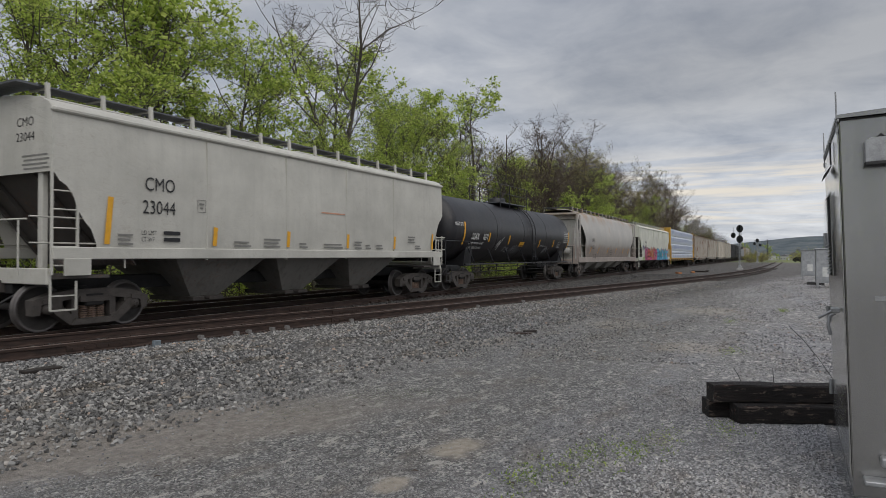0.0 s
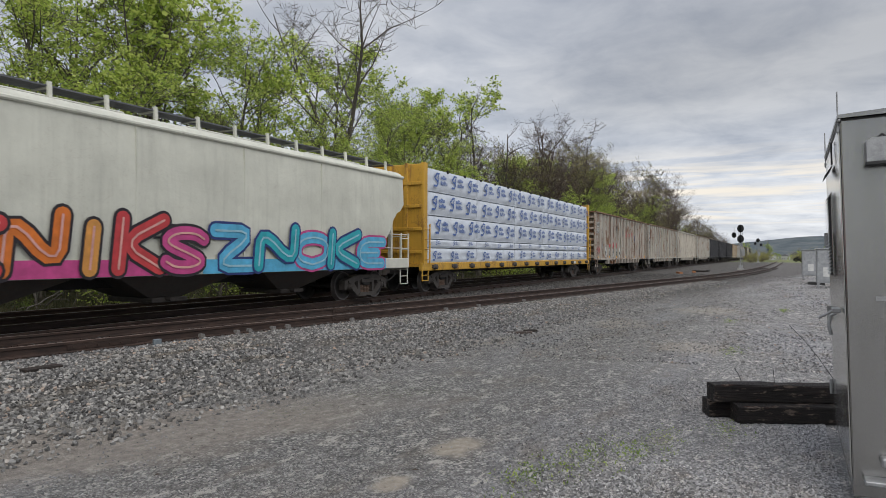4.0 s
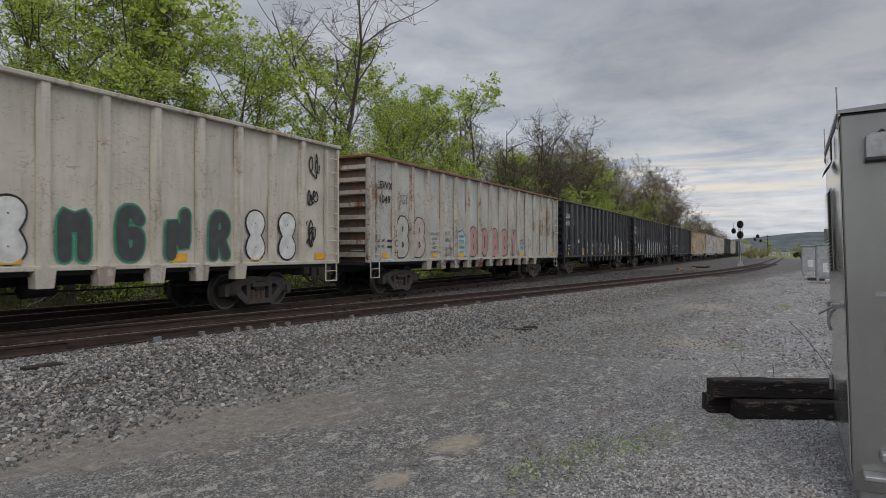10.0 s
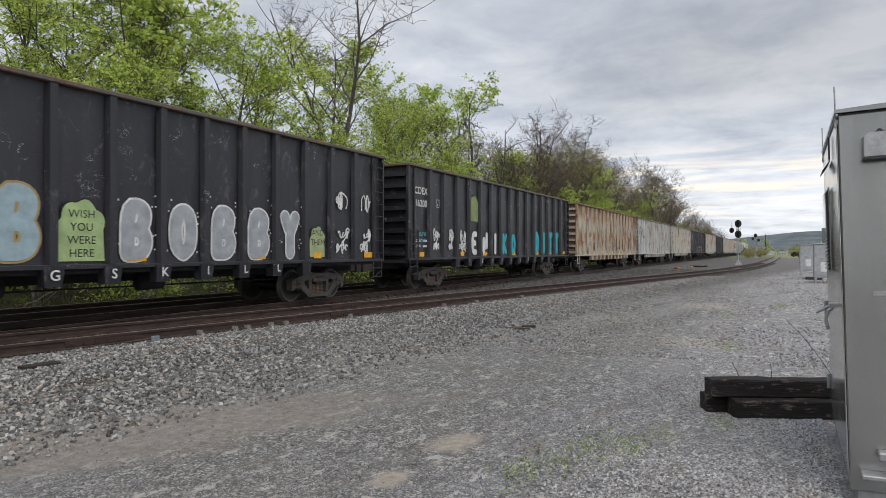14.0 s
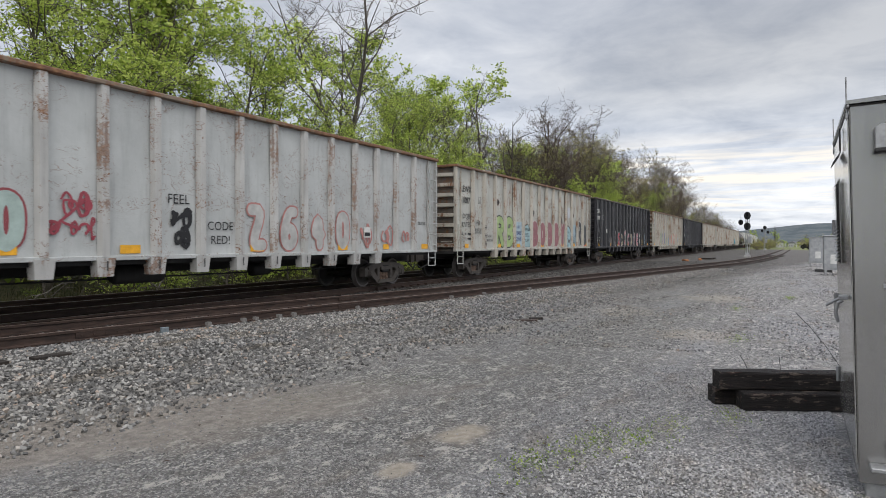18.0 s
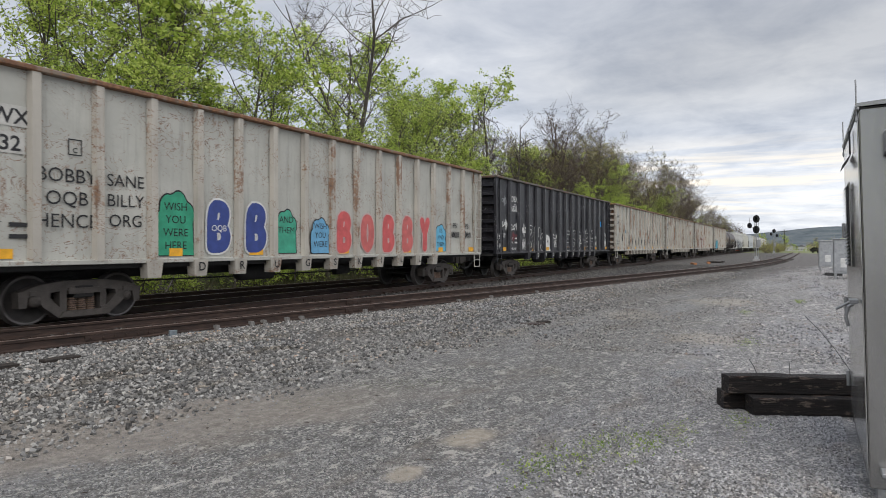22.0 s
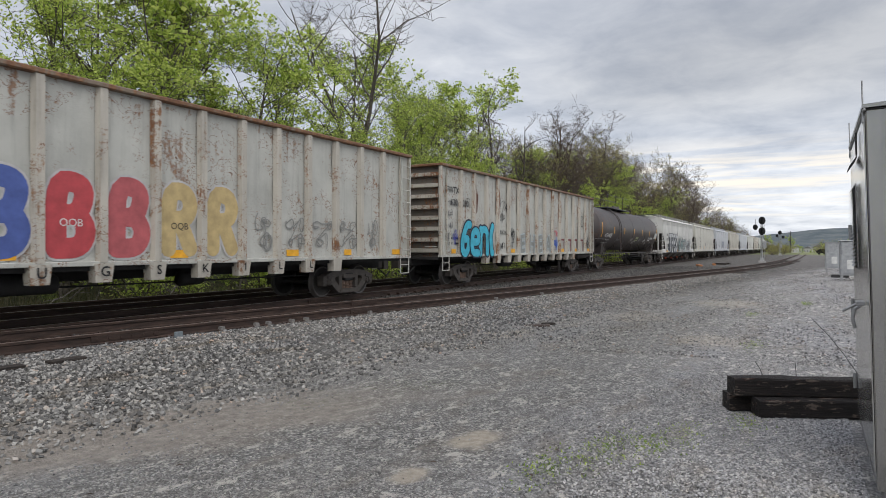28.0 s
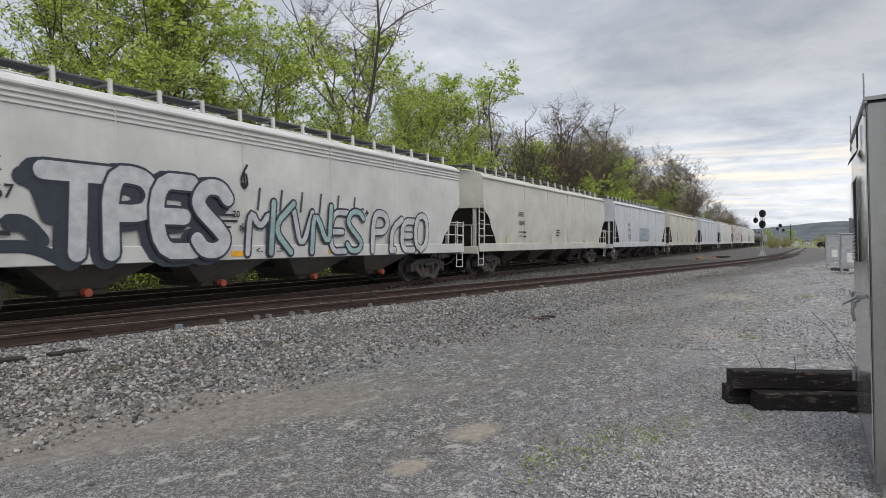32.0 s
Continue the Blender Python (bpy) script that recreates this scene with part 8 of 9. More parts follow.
M_LEAF_DARK = make_leaf("undergrowth_leaf", (0.0, (0.10, 0.17, 0.035)), (0.6, (0.27, 0.38, 0.07)), (1.0, (0.50, 0.58, 0.15)))
M_VINE = make_bark("dry_vine", (0.05, 0.038, 0.030), (0.13, 0.10, 0.08))
M_GRASS = make_leaf("bank_grass", (0.0, (0.040, 0.045, 0.020)), (0.5, (0.085, 0.09, 0.040)), (1.0, (0.20, 0.165, 0.10)))


def wander(rng, start, way, length, steps, bend, rise):
    """A branch's middle line: it wanders and turns upwards."""
    pts = [Vector(start)]
    d = Vector(way).normalized()
    for _ in range(steps):
        d = (d + Vector((rng.gauss(0, bend), rng.gauss(0, bend), rng.gauss(0, bend) + rise))).normalized()
        pts.append(pts[-1] + d * (length / steps))
    return pts


def limb(s, pts, r0, r1, sides):
    """A tapered, bent branch."""
    rings = []
    n = len(pts)
    up = Vector((0.3, 0.9, 0.2))
    k = len(s.v)
    for i, p in enumerate(pts):
        d = (pts[min(n - 1, i + 1)] - pts[max(0, i - 1)]).normalized()
        a = d.cross(up)
        a = a.normalized() if a.length > 1e-4 else d.orthogonal().normalized()
        b = d.cross(a)
        r = r0 + (r1 - r0) * i / (n - 1)
        for j in range(sides):
            w = 2 * math.pi * j / sides
            q = p + (a * math.cos(w) + b * math.sin(w)) * r
            s.v.append((q.x, q.y, q.z))
    for i in range(n - 1):
        for j in range(sides):
            s.f.append((k + i * sides + j, k + i * sides + (j + 1) % sides, k + (i + 1) * sides + (j + 1) % sides, k + (i + 1) * sides + j))
            s.smooth.append(True)


def leaf_at(s, rng, p, size):
    """One bent leaf of two triangles."""
    a = Vector((rng.gauss(0, 1), rng.gauss(0, 1), rng.gauss(0, 0.7))).normalized() * size
    b = Vector((rng.gauss(0, 1), rng.gauss(0, 1), rng.gauss(0, 0.7))).normalized() * size * 0.42
    c = a.cross(b).normalized() * size * 0.12 if a.cross(b).length > 1e-6 else Vector((0, 0, size * 0.1))
    k = len(s.v)
    for q in (p, p + a * 0.5 + b + c, p + a, p + a * 0.5 - b + c):
        s.v.append((q.x, q.y, q.z))
    s.f += [(k, k + 1, k + 2), (k, k + 2, k + 3)]
    s.smooth += [False, False]


def raw_mesh(s, name, material):
    me = bpy.data.meshes.new(name)
    me.from_pydata(s.v, [], s.f)
    me.polygons.foreach_set("use_smooth", s.smooth)
    me.materials.append(material)
    return me


TALL = {}               # how tall each kind of tree has grown


def grow_tree(seed, label, height, trunk_r, base, limbs, leaves, leaf_size, bark, leaf, subs=5, twigs=4, reach=0.34, vines=0, stout=0.52):
    """A tree: tapered trunk with limbs, and a crown of twigs and single leaves."""
    rng = random.Random(seed)
    wood, fine, foliage = Shape(), Shape(), Shape()
    trunk = wander(rng, (0, 0, -0.3), (rng.gauss(0, 0.08), rng.gauss(0, 0.08), 1), height * 0.92, 9, 0.10, 0.05)
    limb(wood, trunk, trunk_r, trunk_r * 0.12, 7)
    tips = []
    for i in range(limbs):
        u = base + (0.97 - base) * (i + rng.random()) / limbs
        f = u * 9
        j = min(8, int(f))
        p = trunk[j].lerp(trunk[j + 1], f - j)
        a = rng.random() * 6.283
        tilt = rng.uniform(0.5, 1.15)
        way = (math.cos(a) * tilt, math.sin(a) * tilt, rng.uniform(0.55, 1.0))
        ln = height * reach * (0.42 + 0.72 * math.sin(math.pi * (0.18 + 0.70 * (u - base) / (1 - base)))) * rng.uniform(0.65, 1.15)
        lp = wander(rng, p, way, ln, 5, 0.16, 0.07)
        r = trunk_r * (1.0 - 0.8 * u) * stout
        limb(wood, lp, r, r * 0.25, 5)
        for k in range(subs):
            g = rng.uniform(0.25, 1.0) * 5
            jj = min(4, int(g))
            q = lp[jj].lerp(lp[jj + 1], g - jj)
            sp = wander(rng, q, (rng.gauss(0, 0.7), rng.gauss(0, 0.7), rng.uniform(0.1, 1.0)), ln * rng.uniform(0.3, 0.55), 3, 0.22, 0.05)
            limb(fine, sp, r * 0.28, r * 0.1, 4)
            for m in range(twigs):
                g2 = rng.uniform(0.2, 1.0) * 3
                j2 = min(2, int(g2))
                q2 = sp[j2].lerp(sp[j2 + 1], g2 - j2)
                tp = wander(rng, q2, (rng.gauss(0, 0.8), rng.gauss(0, 0.8), rng.uniform(0.0, 0.9)), ln * rng.uniform(0.14, 0.30), 2, 0.25, 0.04)
                limb(fine, tp, max(0.007 if stout < 0.5 else 0.013, r * 0.10), 0.005, 3)
                tips.append(tp)
    lush = [rng.choice((0.25, 0.7, 1.0, 1.6)) for _ in tips]      # some twigs are fuller than others
    for tp in rng.choices(tips, lush, k=leaves):
        p = tp[rng.randrange(3)].lerp(tp[2], rng.random())
        p = p + Vector((rng.gauss(0, 0.085), rng.gauss(0, 0.085), rng.gauss(0, 0.075))) * (height / 10)
        leaf_at(foliage, rng, p, leaf_size * rng.uniform(0.6, 1.3))
    for _ in range(vines):
        u = rng.uniform(0.35, 0.97)
        j = min(8, int(u * 9))
        p = trunk[j] + Vector((rng.gauss(0, 0.35), rng.gauss(0, 0.35), 0))
        limb(fine, wander(rng, p, (rng.gauss(0, 0.5), rng.gauss(0, 0.5), -0.6), rng.uniform(0.8, 3.0), 5, 0.35, -0.10), 0.018, 0.008, 3)
    t = thing("tree", label, "tree", group="trees behind the tracks")
    TALL[t.name] = max(p[2] for p in wood.v + fine.v)
    part("trunk", raw_mesh(wood, "trunk", bark), None, t)
    tagged(part("twig_work", raw_mesh(fine, "twig_work", bark), None, t), kind="stuff")
    if leaves:
        tagged(part("crown", raw_mesh(foliage, "crown", leaf), None, t), kind="stuff")
    return t


def grow_shrub(seed, label, size, leaves, leaf):
    rng = random.Random(seed)
    wood, foliage = Shape(), Shape()
    for i in range(16):
        a = rng.random() * 6.283
        pts = wander(rng, (rng.gauss(0, 0.25), rng.gauss(0, 0.25), -0.1), (math.cos(a) * 0.6, math.sin(a) * 0.6, 1.0), size * rng.uniform(0.6, 1.1), 5, 0.2, 0.02)
        limb(wood, pts, 0.025, 0.006, 4)
        for _ in range(leaves // 16):
            k = rng.uniform(0.8, 5)
            j = min(4, int(k))
            p = pts[j].lerp(pts[j + 1], k - j) + Vector((rng.gauss(0, 0.2), rng.gauss(0, 0.2), rng.gauss(0, 0.16))) * size * 0.6
            leaf_at(foliage, rng, p, rng.uniform(0.05, 0.12))
    t = thing("shrub", label, "shrub", group="undergrowth on the bank")
    tagged(part("stem_work", raw_mesh(wood, "stem_work", M_BARK), None, t), kind="stuff")
    tagged(part("foliage", raw_mesh(foliage, "foliage", leaf), None, t), kind="stuff")
    return t


LEAFY = [grow_tree(11, "young tree in bright spring leaf", 11.0, 0.15, 0.12, 16, 8200, 0.155, M_BARK, M_LEAF, 6, 4, 0.33),
         grow_tree(12, "young tree in bright spring leaf", 11.5, 0.17, 0.16, 15, 7400, 0.16, M_BARK, M_LEAF, 6, 4, 0.36),
         grow_tree(13, "young tree in thin yellow-green leaf", 12.0, 0.16, 0.20, 15, 5400, 0.155, M_BARK, M_LEAF, 6, 4, 0.31),
         grow_tree(17, "leaning tree in fresh green leaf", 10.0, 0.15, 0.10, 16, 7000, 0.155, M_BARK, M_LEAF, 6, 4, 0.36)]
SPARSE = [grow_tree(21, "tall tree with thin new leaves", 14.5, 0.22, 0.24, 16, 6200, 0.15, M_BARK, M_LEAF, 6, 4, 0.28),
          grow_tree(22, "tall tree with thin new leaves", 14.0, 0.20, 0.24, 16, 5000, 0.15, M_BARK, M_LEAF, 7, 5, 0.29, 0, 0.62)]
BARE = [grow_tree(31, "tall bare tree without leaves", 15.0, 0.18, 0.42, 13, 0, 0.1, M_BARK, M_LEAF, 6, 5, 0.21),
        grow_tree(32, "bare tree without leaves", 12.0, 0.17, 0.25, 16, 0, 0.1, M_BARK_BROWN, M_LEAF, 9, 6, 0.29, 0, 0.58),
        grow_tree(33, "bare tree with yellowish buds", 11.0, 0.16, 0.18, 17, 2400, 0.10, M_BARK_BROWN, M_LEAF_YELLOW, 9, 5, 0.31, 0, 0.58)]
VINED = [grow_tree(41, "dead trunk hung with dry vines", 14.0, 0.24, 0.45, 8, 0, 0.1, M_BARK, M_LEAF, 5, 3, 0.16, 160, 0.7),
         grow_tree(42, "dead tree hung with dry vines", 13.5, 0.24, 0.40, 10, 0, 0.1, M_VINE, M_LEAF, 5, 3, 0.24, 200, 0.7)]
SHRUBS = [grow_shrub(51, "leafy green shrub on the bank", 2.2, 1500, M_LEAF), grow_shrub(52, "leafy green shrub on the bank", 1.8, 1300, M_LEAF_DARK),
          grow_shrub(53, "budding brown shrub on the bank", 2.4, 700, M_LEAF_YELLOW)]
USED = set()


def plant(kind, s, side, scale, turn):
    """Stands a tree beside the track: s metres along it, side metres behind its middle."""
    p, a = main_line(s, side)
    m = Matrix.LocRotScale((p.x, p.y, ground_z(p.x, p.y) - 0.05), Euler((0, 0, turn)), (scale, scale, scale))
    if kind.name in USED:
        return copy_thing(kind, m)
    USED.add(kind.name)
    kind.matrix_basis = m
    return kind


SKYLINE = [(0, 13.5), (14, 13.0), (20, 12.6), (30, 14.0), (40, 14.3), (50, 13.8), (58, 15.0), (72, 18.0), (100, 20.5), (165, 18.5), (230, 14.5), (340, 11.0)]


def skyline(s):
    """How tall the trees along the edge of the wood stand, s metres along the track."""
    for (s0, h0), (s1, h1) in zip(SKYLINE, SKYLINE[1:]):
        if s <= s1:
            return h0 + (h1 - h0) * (s - s0) / (s1 - s0)
    return SKYLINE[-1][1]


def stand(kind, s, side, share, turn):
    """Plants a tree at its share of the skyline's height."""
    tall = skyline(s) * (MAIN_Y + side) / (MAIN_Y + 9.0)
    return plant(kind, s, side, share * tall / TALL[kind.name], turn)


rng = random.Random(77)
s = 2.0
while s < 88:                      # the leafy edge of the wood, three deep
    thin = 0.62 if 16.6 < s < 19.6 or 22.8 < s < 24.2 else 1.0
    late = s > 52
    front = LEAFY[rng.randrange(4)]
    stand(front, s, rng.uniform(6.8, 8.8), thin * rng.uniform(0.46, 0.66) * (0.8 if late else 1.0), rng.random() * 6.28)
    middle = LEAFY[rng.randrange(4)] if rng.random() < (0.40 if late else 0.72) else (BARE[2] if late else SPARSE[rng.randrange(2)])
    stand(middle, s + rng.uniform(0.4, 2.2), rng.uniform(9.6, 13.0), thin * rng.uniform(0.74, 0.97) * (0.86 if late else 1.0), rng.random() * 6.28)
    if not late and rng.random() < 0.5:
        stand(LEAFY[rng.randrange(4)], s + rng.uniform(0, 2.5), rng.uniform(14.5, 19), thin * rng.uniform(0.62, 0.86), rng.random() * 6.28)
    s += rng.uniform(2.1, 2.9) if s < 40 else rng.uniform(2.8, 3.8)
for k, (s, side, share) in enumerate(((5.0, 9.0, 1.06), (9.5, 11.0, 1.05), (13.2, 9.6, 1.0), (15.6, 10.5, 0.98), (21.3, 9.4, 1.02), (26.0, 9.2, 0.98), (28.8, 9.6, 1.02),
                                      (31.6, 9.0, 1.0), (37.4, 9.0, 0.98), (41.6, 9.8, 0.98), (44.4, 9.2, 0.9))):
    stand(SPARSE[k % 2] if k % 3 else LEAFY[k % 4], s, side, share, s * 1.7)       # taller ones over them
for k in range(12):
    stand(LEAFY[k % 3] if k % 2 else SPARSE[k % 4 // 2], 33.0 + 2.6 * k, 8.6 + 0.9 * (k % 4), (0.92 if k < 8 else 0.78) - 0.05 * (k % 3), 2.3 * k)
# trees that stand out against the sky
stand(BARE[0], 30.6, 9.3, 1.30, 0.6), stand(BARE[0], 32.4, 10.5, 1.18, 2.0), stand(BARE[1], 18.2, 9.0, 0.94, 1.2)
stand(VINED[0], 48.0, 8.6, 1.12, 1.0), stand(VINED[1], 66.5, 9.0, 1.06, 0.3), stand(VINED[0], 53.5, 9.6, 0.86, 2.3)
stand(BARE[1], 43.0, 9.4, 0.95, 1.0), stand(BARE[1], 55.5, 9.0, 0.80, 3.0)
s = 58.0
while s < 320:                     # bare and budding trees farther along, with green ones below
    k = rng.random()
    stand(BARE[1] if k < 0.55 else (BARE[2] if k < 0.85 else SPARSE[1]), s, rng.uniform(8.0, 11.0), rng.uniform(0.74, 1.0), rng.random() * 6.28)
    stand(BARE[2], s + rng.uniform(0, 2), rng.uniform(10.0, 14.0), rng.uniform(0.58, 0.82), rng.random() * 6.28)
    stand(LEAFY[rng.randrange(4)] if k < 0.7 and s < 130 else BARE[2], s + rng.uniform(0, 2), rng.uniform(6.4, 8.2), rng.uniform(0.32, 0.52), rng.random() * 6.28)
    s += rng.uniform(2.8, 4.0) if s < 130 else rng.uniform(6.0, 9.0)
s = 5.0
while s < 240:                     # shrubs along the foot of the trees
    plant(SHRUBS[rng.randrange(2) if s < 70 else (rng.randrange(3))], s, rng.uniform(6.6, 8.6), rng.uniform(0.4, 0.95) if s < 60 else rng.uniform(1.1, 2.2), rng.random() * 6.28)
    if s < 70:
        plant(SHRUBS[rng.randrange(2)], s, rng.uniform(9.0, 14.0), rng.uniform(1.2, 1.9), rng.random() * 6.28)
    elif s < 160:
        plant(SHRUBS[1 + rng.randrange(2)], s, rng.uniform(7.0, 10.0), rng.uniform(1.8, 2.8), rng.random() * 6.28)
    s += rng.uniform(1.7, 2.9) if s < 60 else rng.uniform(3.0, 5.5)


def build_bank_grass():
    g = np.random.default_rng(3)
    n = 26000
    x = 2 + 68 * g.random(n) ** 1.4
    y = 17.3 + 5.5 * g.random(n) ** 1.5
    z = np.array([ground_z(a, b) for a, b in zip(x, y)])
    h = 0.10 + 0.30 * g.random(n) ** 1.5
    a = g.random(n) * 6.283
    w = 0.008 + 0.012 * g.random(n)
    dx, dy = np.cos(a), np.sin(a)
    lean = g.normal(0, 0.12, (n, 2))
    p0 = np.stack([x - dx * w, y - dy * w, z], -1)
    p1 = np.stack([x + dx * w, y + dy * w, z], -1)
    p2 = np.stack([x + lean[:, 0], y + lean[:, 1], z + h], -1)
    v = np.stack([p0, p1, p2], 1).reshape(-1, 3)
    me = bpy.data.meshes.new("grass")
    me.from_pydata(v.tolist(), [], np.arange(3 * n).reshape(-1, 3).tolist())
    me.materials.append(M_GRASS)
    tagged(new("grass", me), "rough spring grass on the bank", "grass", kind="stuff")
    # weeds that come up through the gravel
    n = 1700
    cx = np.array([5.5, 5.9, 6.4, 7.0, 4.9, 18.6, 23.2, 12.7])
    cy = np.array([1.50, 1.18, 0.95, 0.50, 1.78, 1.2, -0.1, 0.75])
    k = g.integers(0, len(cx), n)
    x, y = cx[k] + g.normal(0, 0.22, n) * (1 + cx[k] * 0.05), cy[k] + g.normal(0, 0.10, n)
    a, w, h = g.random(n) * 6.283, 0.005 + 0.007 * g.random(n), 0.008 + 0.022 * g.random(n)
    dx, dy = np.cos(a), np.sin(a)
    p0 = np.stack([x - dx * w, y - dy * w, 0 * x], -1)
    p1 = np.stack([x + dx * w, y + dy * w, 0 * x], -1)
    p2 = np.stack([x + g.normal(0, 0.02, n), y + g.normal(0, 0.02, n), h], -1)
    me = bpy.data.meshes.new("weeds")
    me.from_pydata(np.stack([p0, p1, p2], 1).reshape(-1, 3).tolist(), [], np.arange(3 * n).reshape(-1, 3).tolist())
    me.materials.append(M_LEAF_DARK)
    tagged(new("weeds", me), "small green weeds in the gravel", "weeds", kind="stuff")


build_bank_grass()


def fallen_branches():
    r = random.Random(8)
    for k in range(9):
        sh = Shape()
        x, y = r.uniform(6.0, 15.0), r.uniform(17.6, 18.8)
        pts = wander(r, (0, 0, 0.05), (r.gauss(0, 1), r.gauss(0, 0.4), 0.06), r.uniform(0.8, 2.2), 6, 0.25, -0.01)
        limb(sh, pts, 0.03, 0.008, 5)
        for _ in range(3):
            limb(sh, wander(r, pts[r.randrange(1, 5)], (r.gauss(0, 1), r.gauss(0, 0.6), 0.2), 0.6, 3, 0.3, 0.0), 0.014, 0.004, 4)
        ob = new("fallen_branch", raw_mesh(sh, "fallen_branch", M_BARK_PALE))
        ob.matrix_basis = pose(x, y, ground_z(x, y))
        tagged(ob, "dry fallen branch lying on the grassy bank", "branch", "fallen branches")


fallen_branches()


# ---- the equipment cases ----
def make_case_metal(name, base, rough):
    n = Nodes(name, rough, 0.85)
    f = n.noise(2.0, 4, 0.6, n.stretched((1.0, 1.0, 0.25)))
    g = n.noise(26.0, 3, 0.6, n.stretched((1, 1, 0.08)))
    col = n.ramp(n.math("ADD", n.math("MULTIPLY", f, 0.7), n.math("MULTIPLY", g, 0.3)), (0.3, shade(base, 0.82)), (0.7, shade(base, 1.1)))
    return n.done(col, n.math("ADD", n.math("MULTIPLY", f, 0.18), rough - 0.08), f, 0.003, 0.08)


M_CASE = make_case_metal("brushed_case_steel", (0.40, 0.395, 0.385), 0.24)
# lighter, smoother copy for the door: the sky's sheen is in its colour
M_CASE_DOOR = make_case_metal("smooth_door_aluminium", (0.66, 0.655, 0.64), 0.17)
M_CASE_DARK = plain("dark_gasket", (0.03, 0.03, 0.03), 0.7)
M_GALV = plain("galvanised_steel", (0.36, 0.365, 0.37), 0.5, 0.6, 0.3, 14)
M_CASE_OLD = plain("weathered_aluminium", (0.36, 0.37, 0.38), 0.55, 0.5, 0.3, 4)
M_CONCRETE = plain("grey_concrete", (0.34, 0.335, 0.32), 0.9, 0.0, 0.2, 8, 0.004)


def build_case():
    """The near case, 2 m deep, slightly leaning."""
    c = thing("equipment_case", "tall brushed steel railway equipment case on the gravel", "cabinet", pose(5.23, -0.447, 0.0, -1.7, 0, -0.9))
    D, W, H = 2.02, 1.55, 2.70
    part("body", Shape().box(0, D, -W, 0, 0.10, H, 0.008), M_CASE, c)
    part("base_frame", Shape().box(0.04, D - 0.04, -W + 0.04, -0.04, -0.02, 0.10, 0.006), M_GALV, c)
    roof = Shape().sweep([(-0.04, 0.02), (D + 0.04, 0.02), (D + 0.04, -W - 0.02), (-0.04, -W - 0.02)],
                         [lambda u, w: (u, w, H + 0.003), lambda u, w: (u, w, H + 0.028 + 0.06 * (-w / W))])
    part("roof", roof, M_CASE, c)
    part("roof_seam", Shape().box(-0.05, D + 0.05, 0.0, 0.016, H - 0.020, H - 0.002, 0.004), M_GALV, c)
    part("roof_seam", Shape().box(-0.018, -0.004, -W, 0.0, H - 0.010, H - 0.002), M_CASE_DARK, c)
    # the side towards the tracks: a door with louvres, hood and latch
    part("door", Shape().box(0.012, D - 0.03, 0.003, 0.012, 0.22, H - 0.05, 0.003), M_CASE_DOOR, c)
    hood = Shape().sweep([(0.7, 0), (1.10, 0), (1.10, 0.012), (0.7, 0.012)], [lambda u, w: (u, 0.02, 2.46 + w), lambda u, w: (u, 0.075, 2.38 + w)])
    part("hood", hood, M_CASE_DARK, c, "small dark rain hood")
    part("vent_frame", Shape().box(0.86, 1.30, 0.022, 0.032, 1.58, 2.27, 0.003), M_CASE, c)
    for k in range(22):
        z = 1.60 + 0.0295 * k
        lv = Shape().sweep([(0.88, 0), (1.28, 0), (1.28, 0.004), (0.88, 0.004)], [lambda u, w: (u, 0.033, z + 0.022 + w), lambda u, w: (u, 0.058, z + w)])
        part("louvre", lv, M_GALV, c)
    part("vent_back", Shape().box(0.88, 1.28, 0.0325, 0.0345, 1.59, 2.255), M_CASE_DARK, c)
    part("lamp_arm", Shape().box(0.60, 0.64, 0.022, 0.034, 2.46, 2.64, 0.006), M_CASE_DARK, c)
    latch = Shape().box(0.26, 0.42, 0.02, 0.075, 1.335, 1.365, 0.004).bar([(0.34, 0.06, 1.35), (0.34, 0.16, 1.29)], 0.011, 6)
    part("latch", latch, M_GALV, c, "galvanised door latch")
    lock = Shape().bar([(0.30, 0.05, 1.33), (0.30, 0.085, 1.31), (0.30, 0.10, 1.24), (0.30, 0.085, 1.17)], 0.013, 6)
    part("door_handle", lock, M_GALV, c, "curved grey door handle")
    for z in (0.5, 1.2, 1.9):
        part("hinge", Shape().tube((D - 0.06, 0.03, z - 0.07), (D - 0.06, 0.03, z + 0.07), 0.016, 8), M_GALV, c)
    # rods on the corners
    for x, h in ((0.02, 0.20), (D - 0.04, 0.24)):
        part("lifting_rod", Shape().tube((x, 0.012, H - 0.10), (x, 0.012, H + h), 0.0055, 6).box(x - 0.012, x + 0.012, 0.004, 0.022, H - 0.09, H - 0.05, 0.003), M_GALV, c)
    # the end towards the camera: a lamp box, low brackets
    lamp = Shape().sweep([(-0.33, 0.0), (-0.14, 0.0), (-0.14, 0.14), (-0.175, 0.16), (-0.295, 0.16), (-0.33, 0.14)],
                         [lambda u, w: (0.0, u, 2.38 + w), lambda u, w: (-0.10, u, 2.38 + w)])
    lampo = part("lamp_box", lamp, M_GALV, c, "grey lamp box with a cover")
    part("lamp_rim", Shape().box(-0.105, -0.004, -0.335, -0.135, 2.355, 2.378, 0.004), M_CASE_DARK, lampo)
    part("lamp_hook", Shape().bar([(-0.05, -0.26, 2.54), (-0.05, -0.235, 2.565), (-0.05, -0.21, 2.54)], 0.008, 6), M_CASE_DARK, lampo)
    part("foot_bracket", Shape().box(-0.10, 0.0, -0.40, -0.16, 0.34, 0.40, 0.01), M_GALV, c)
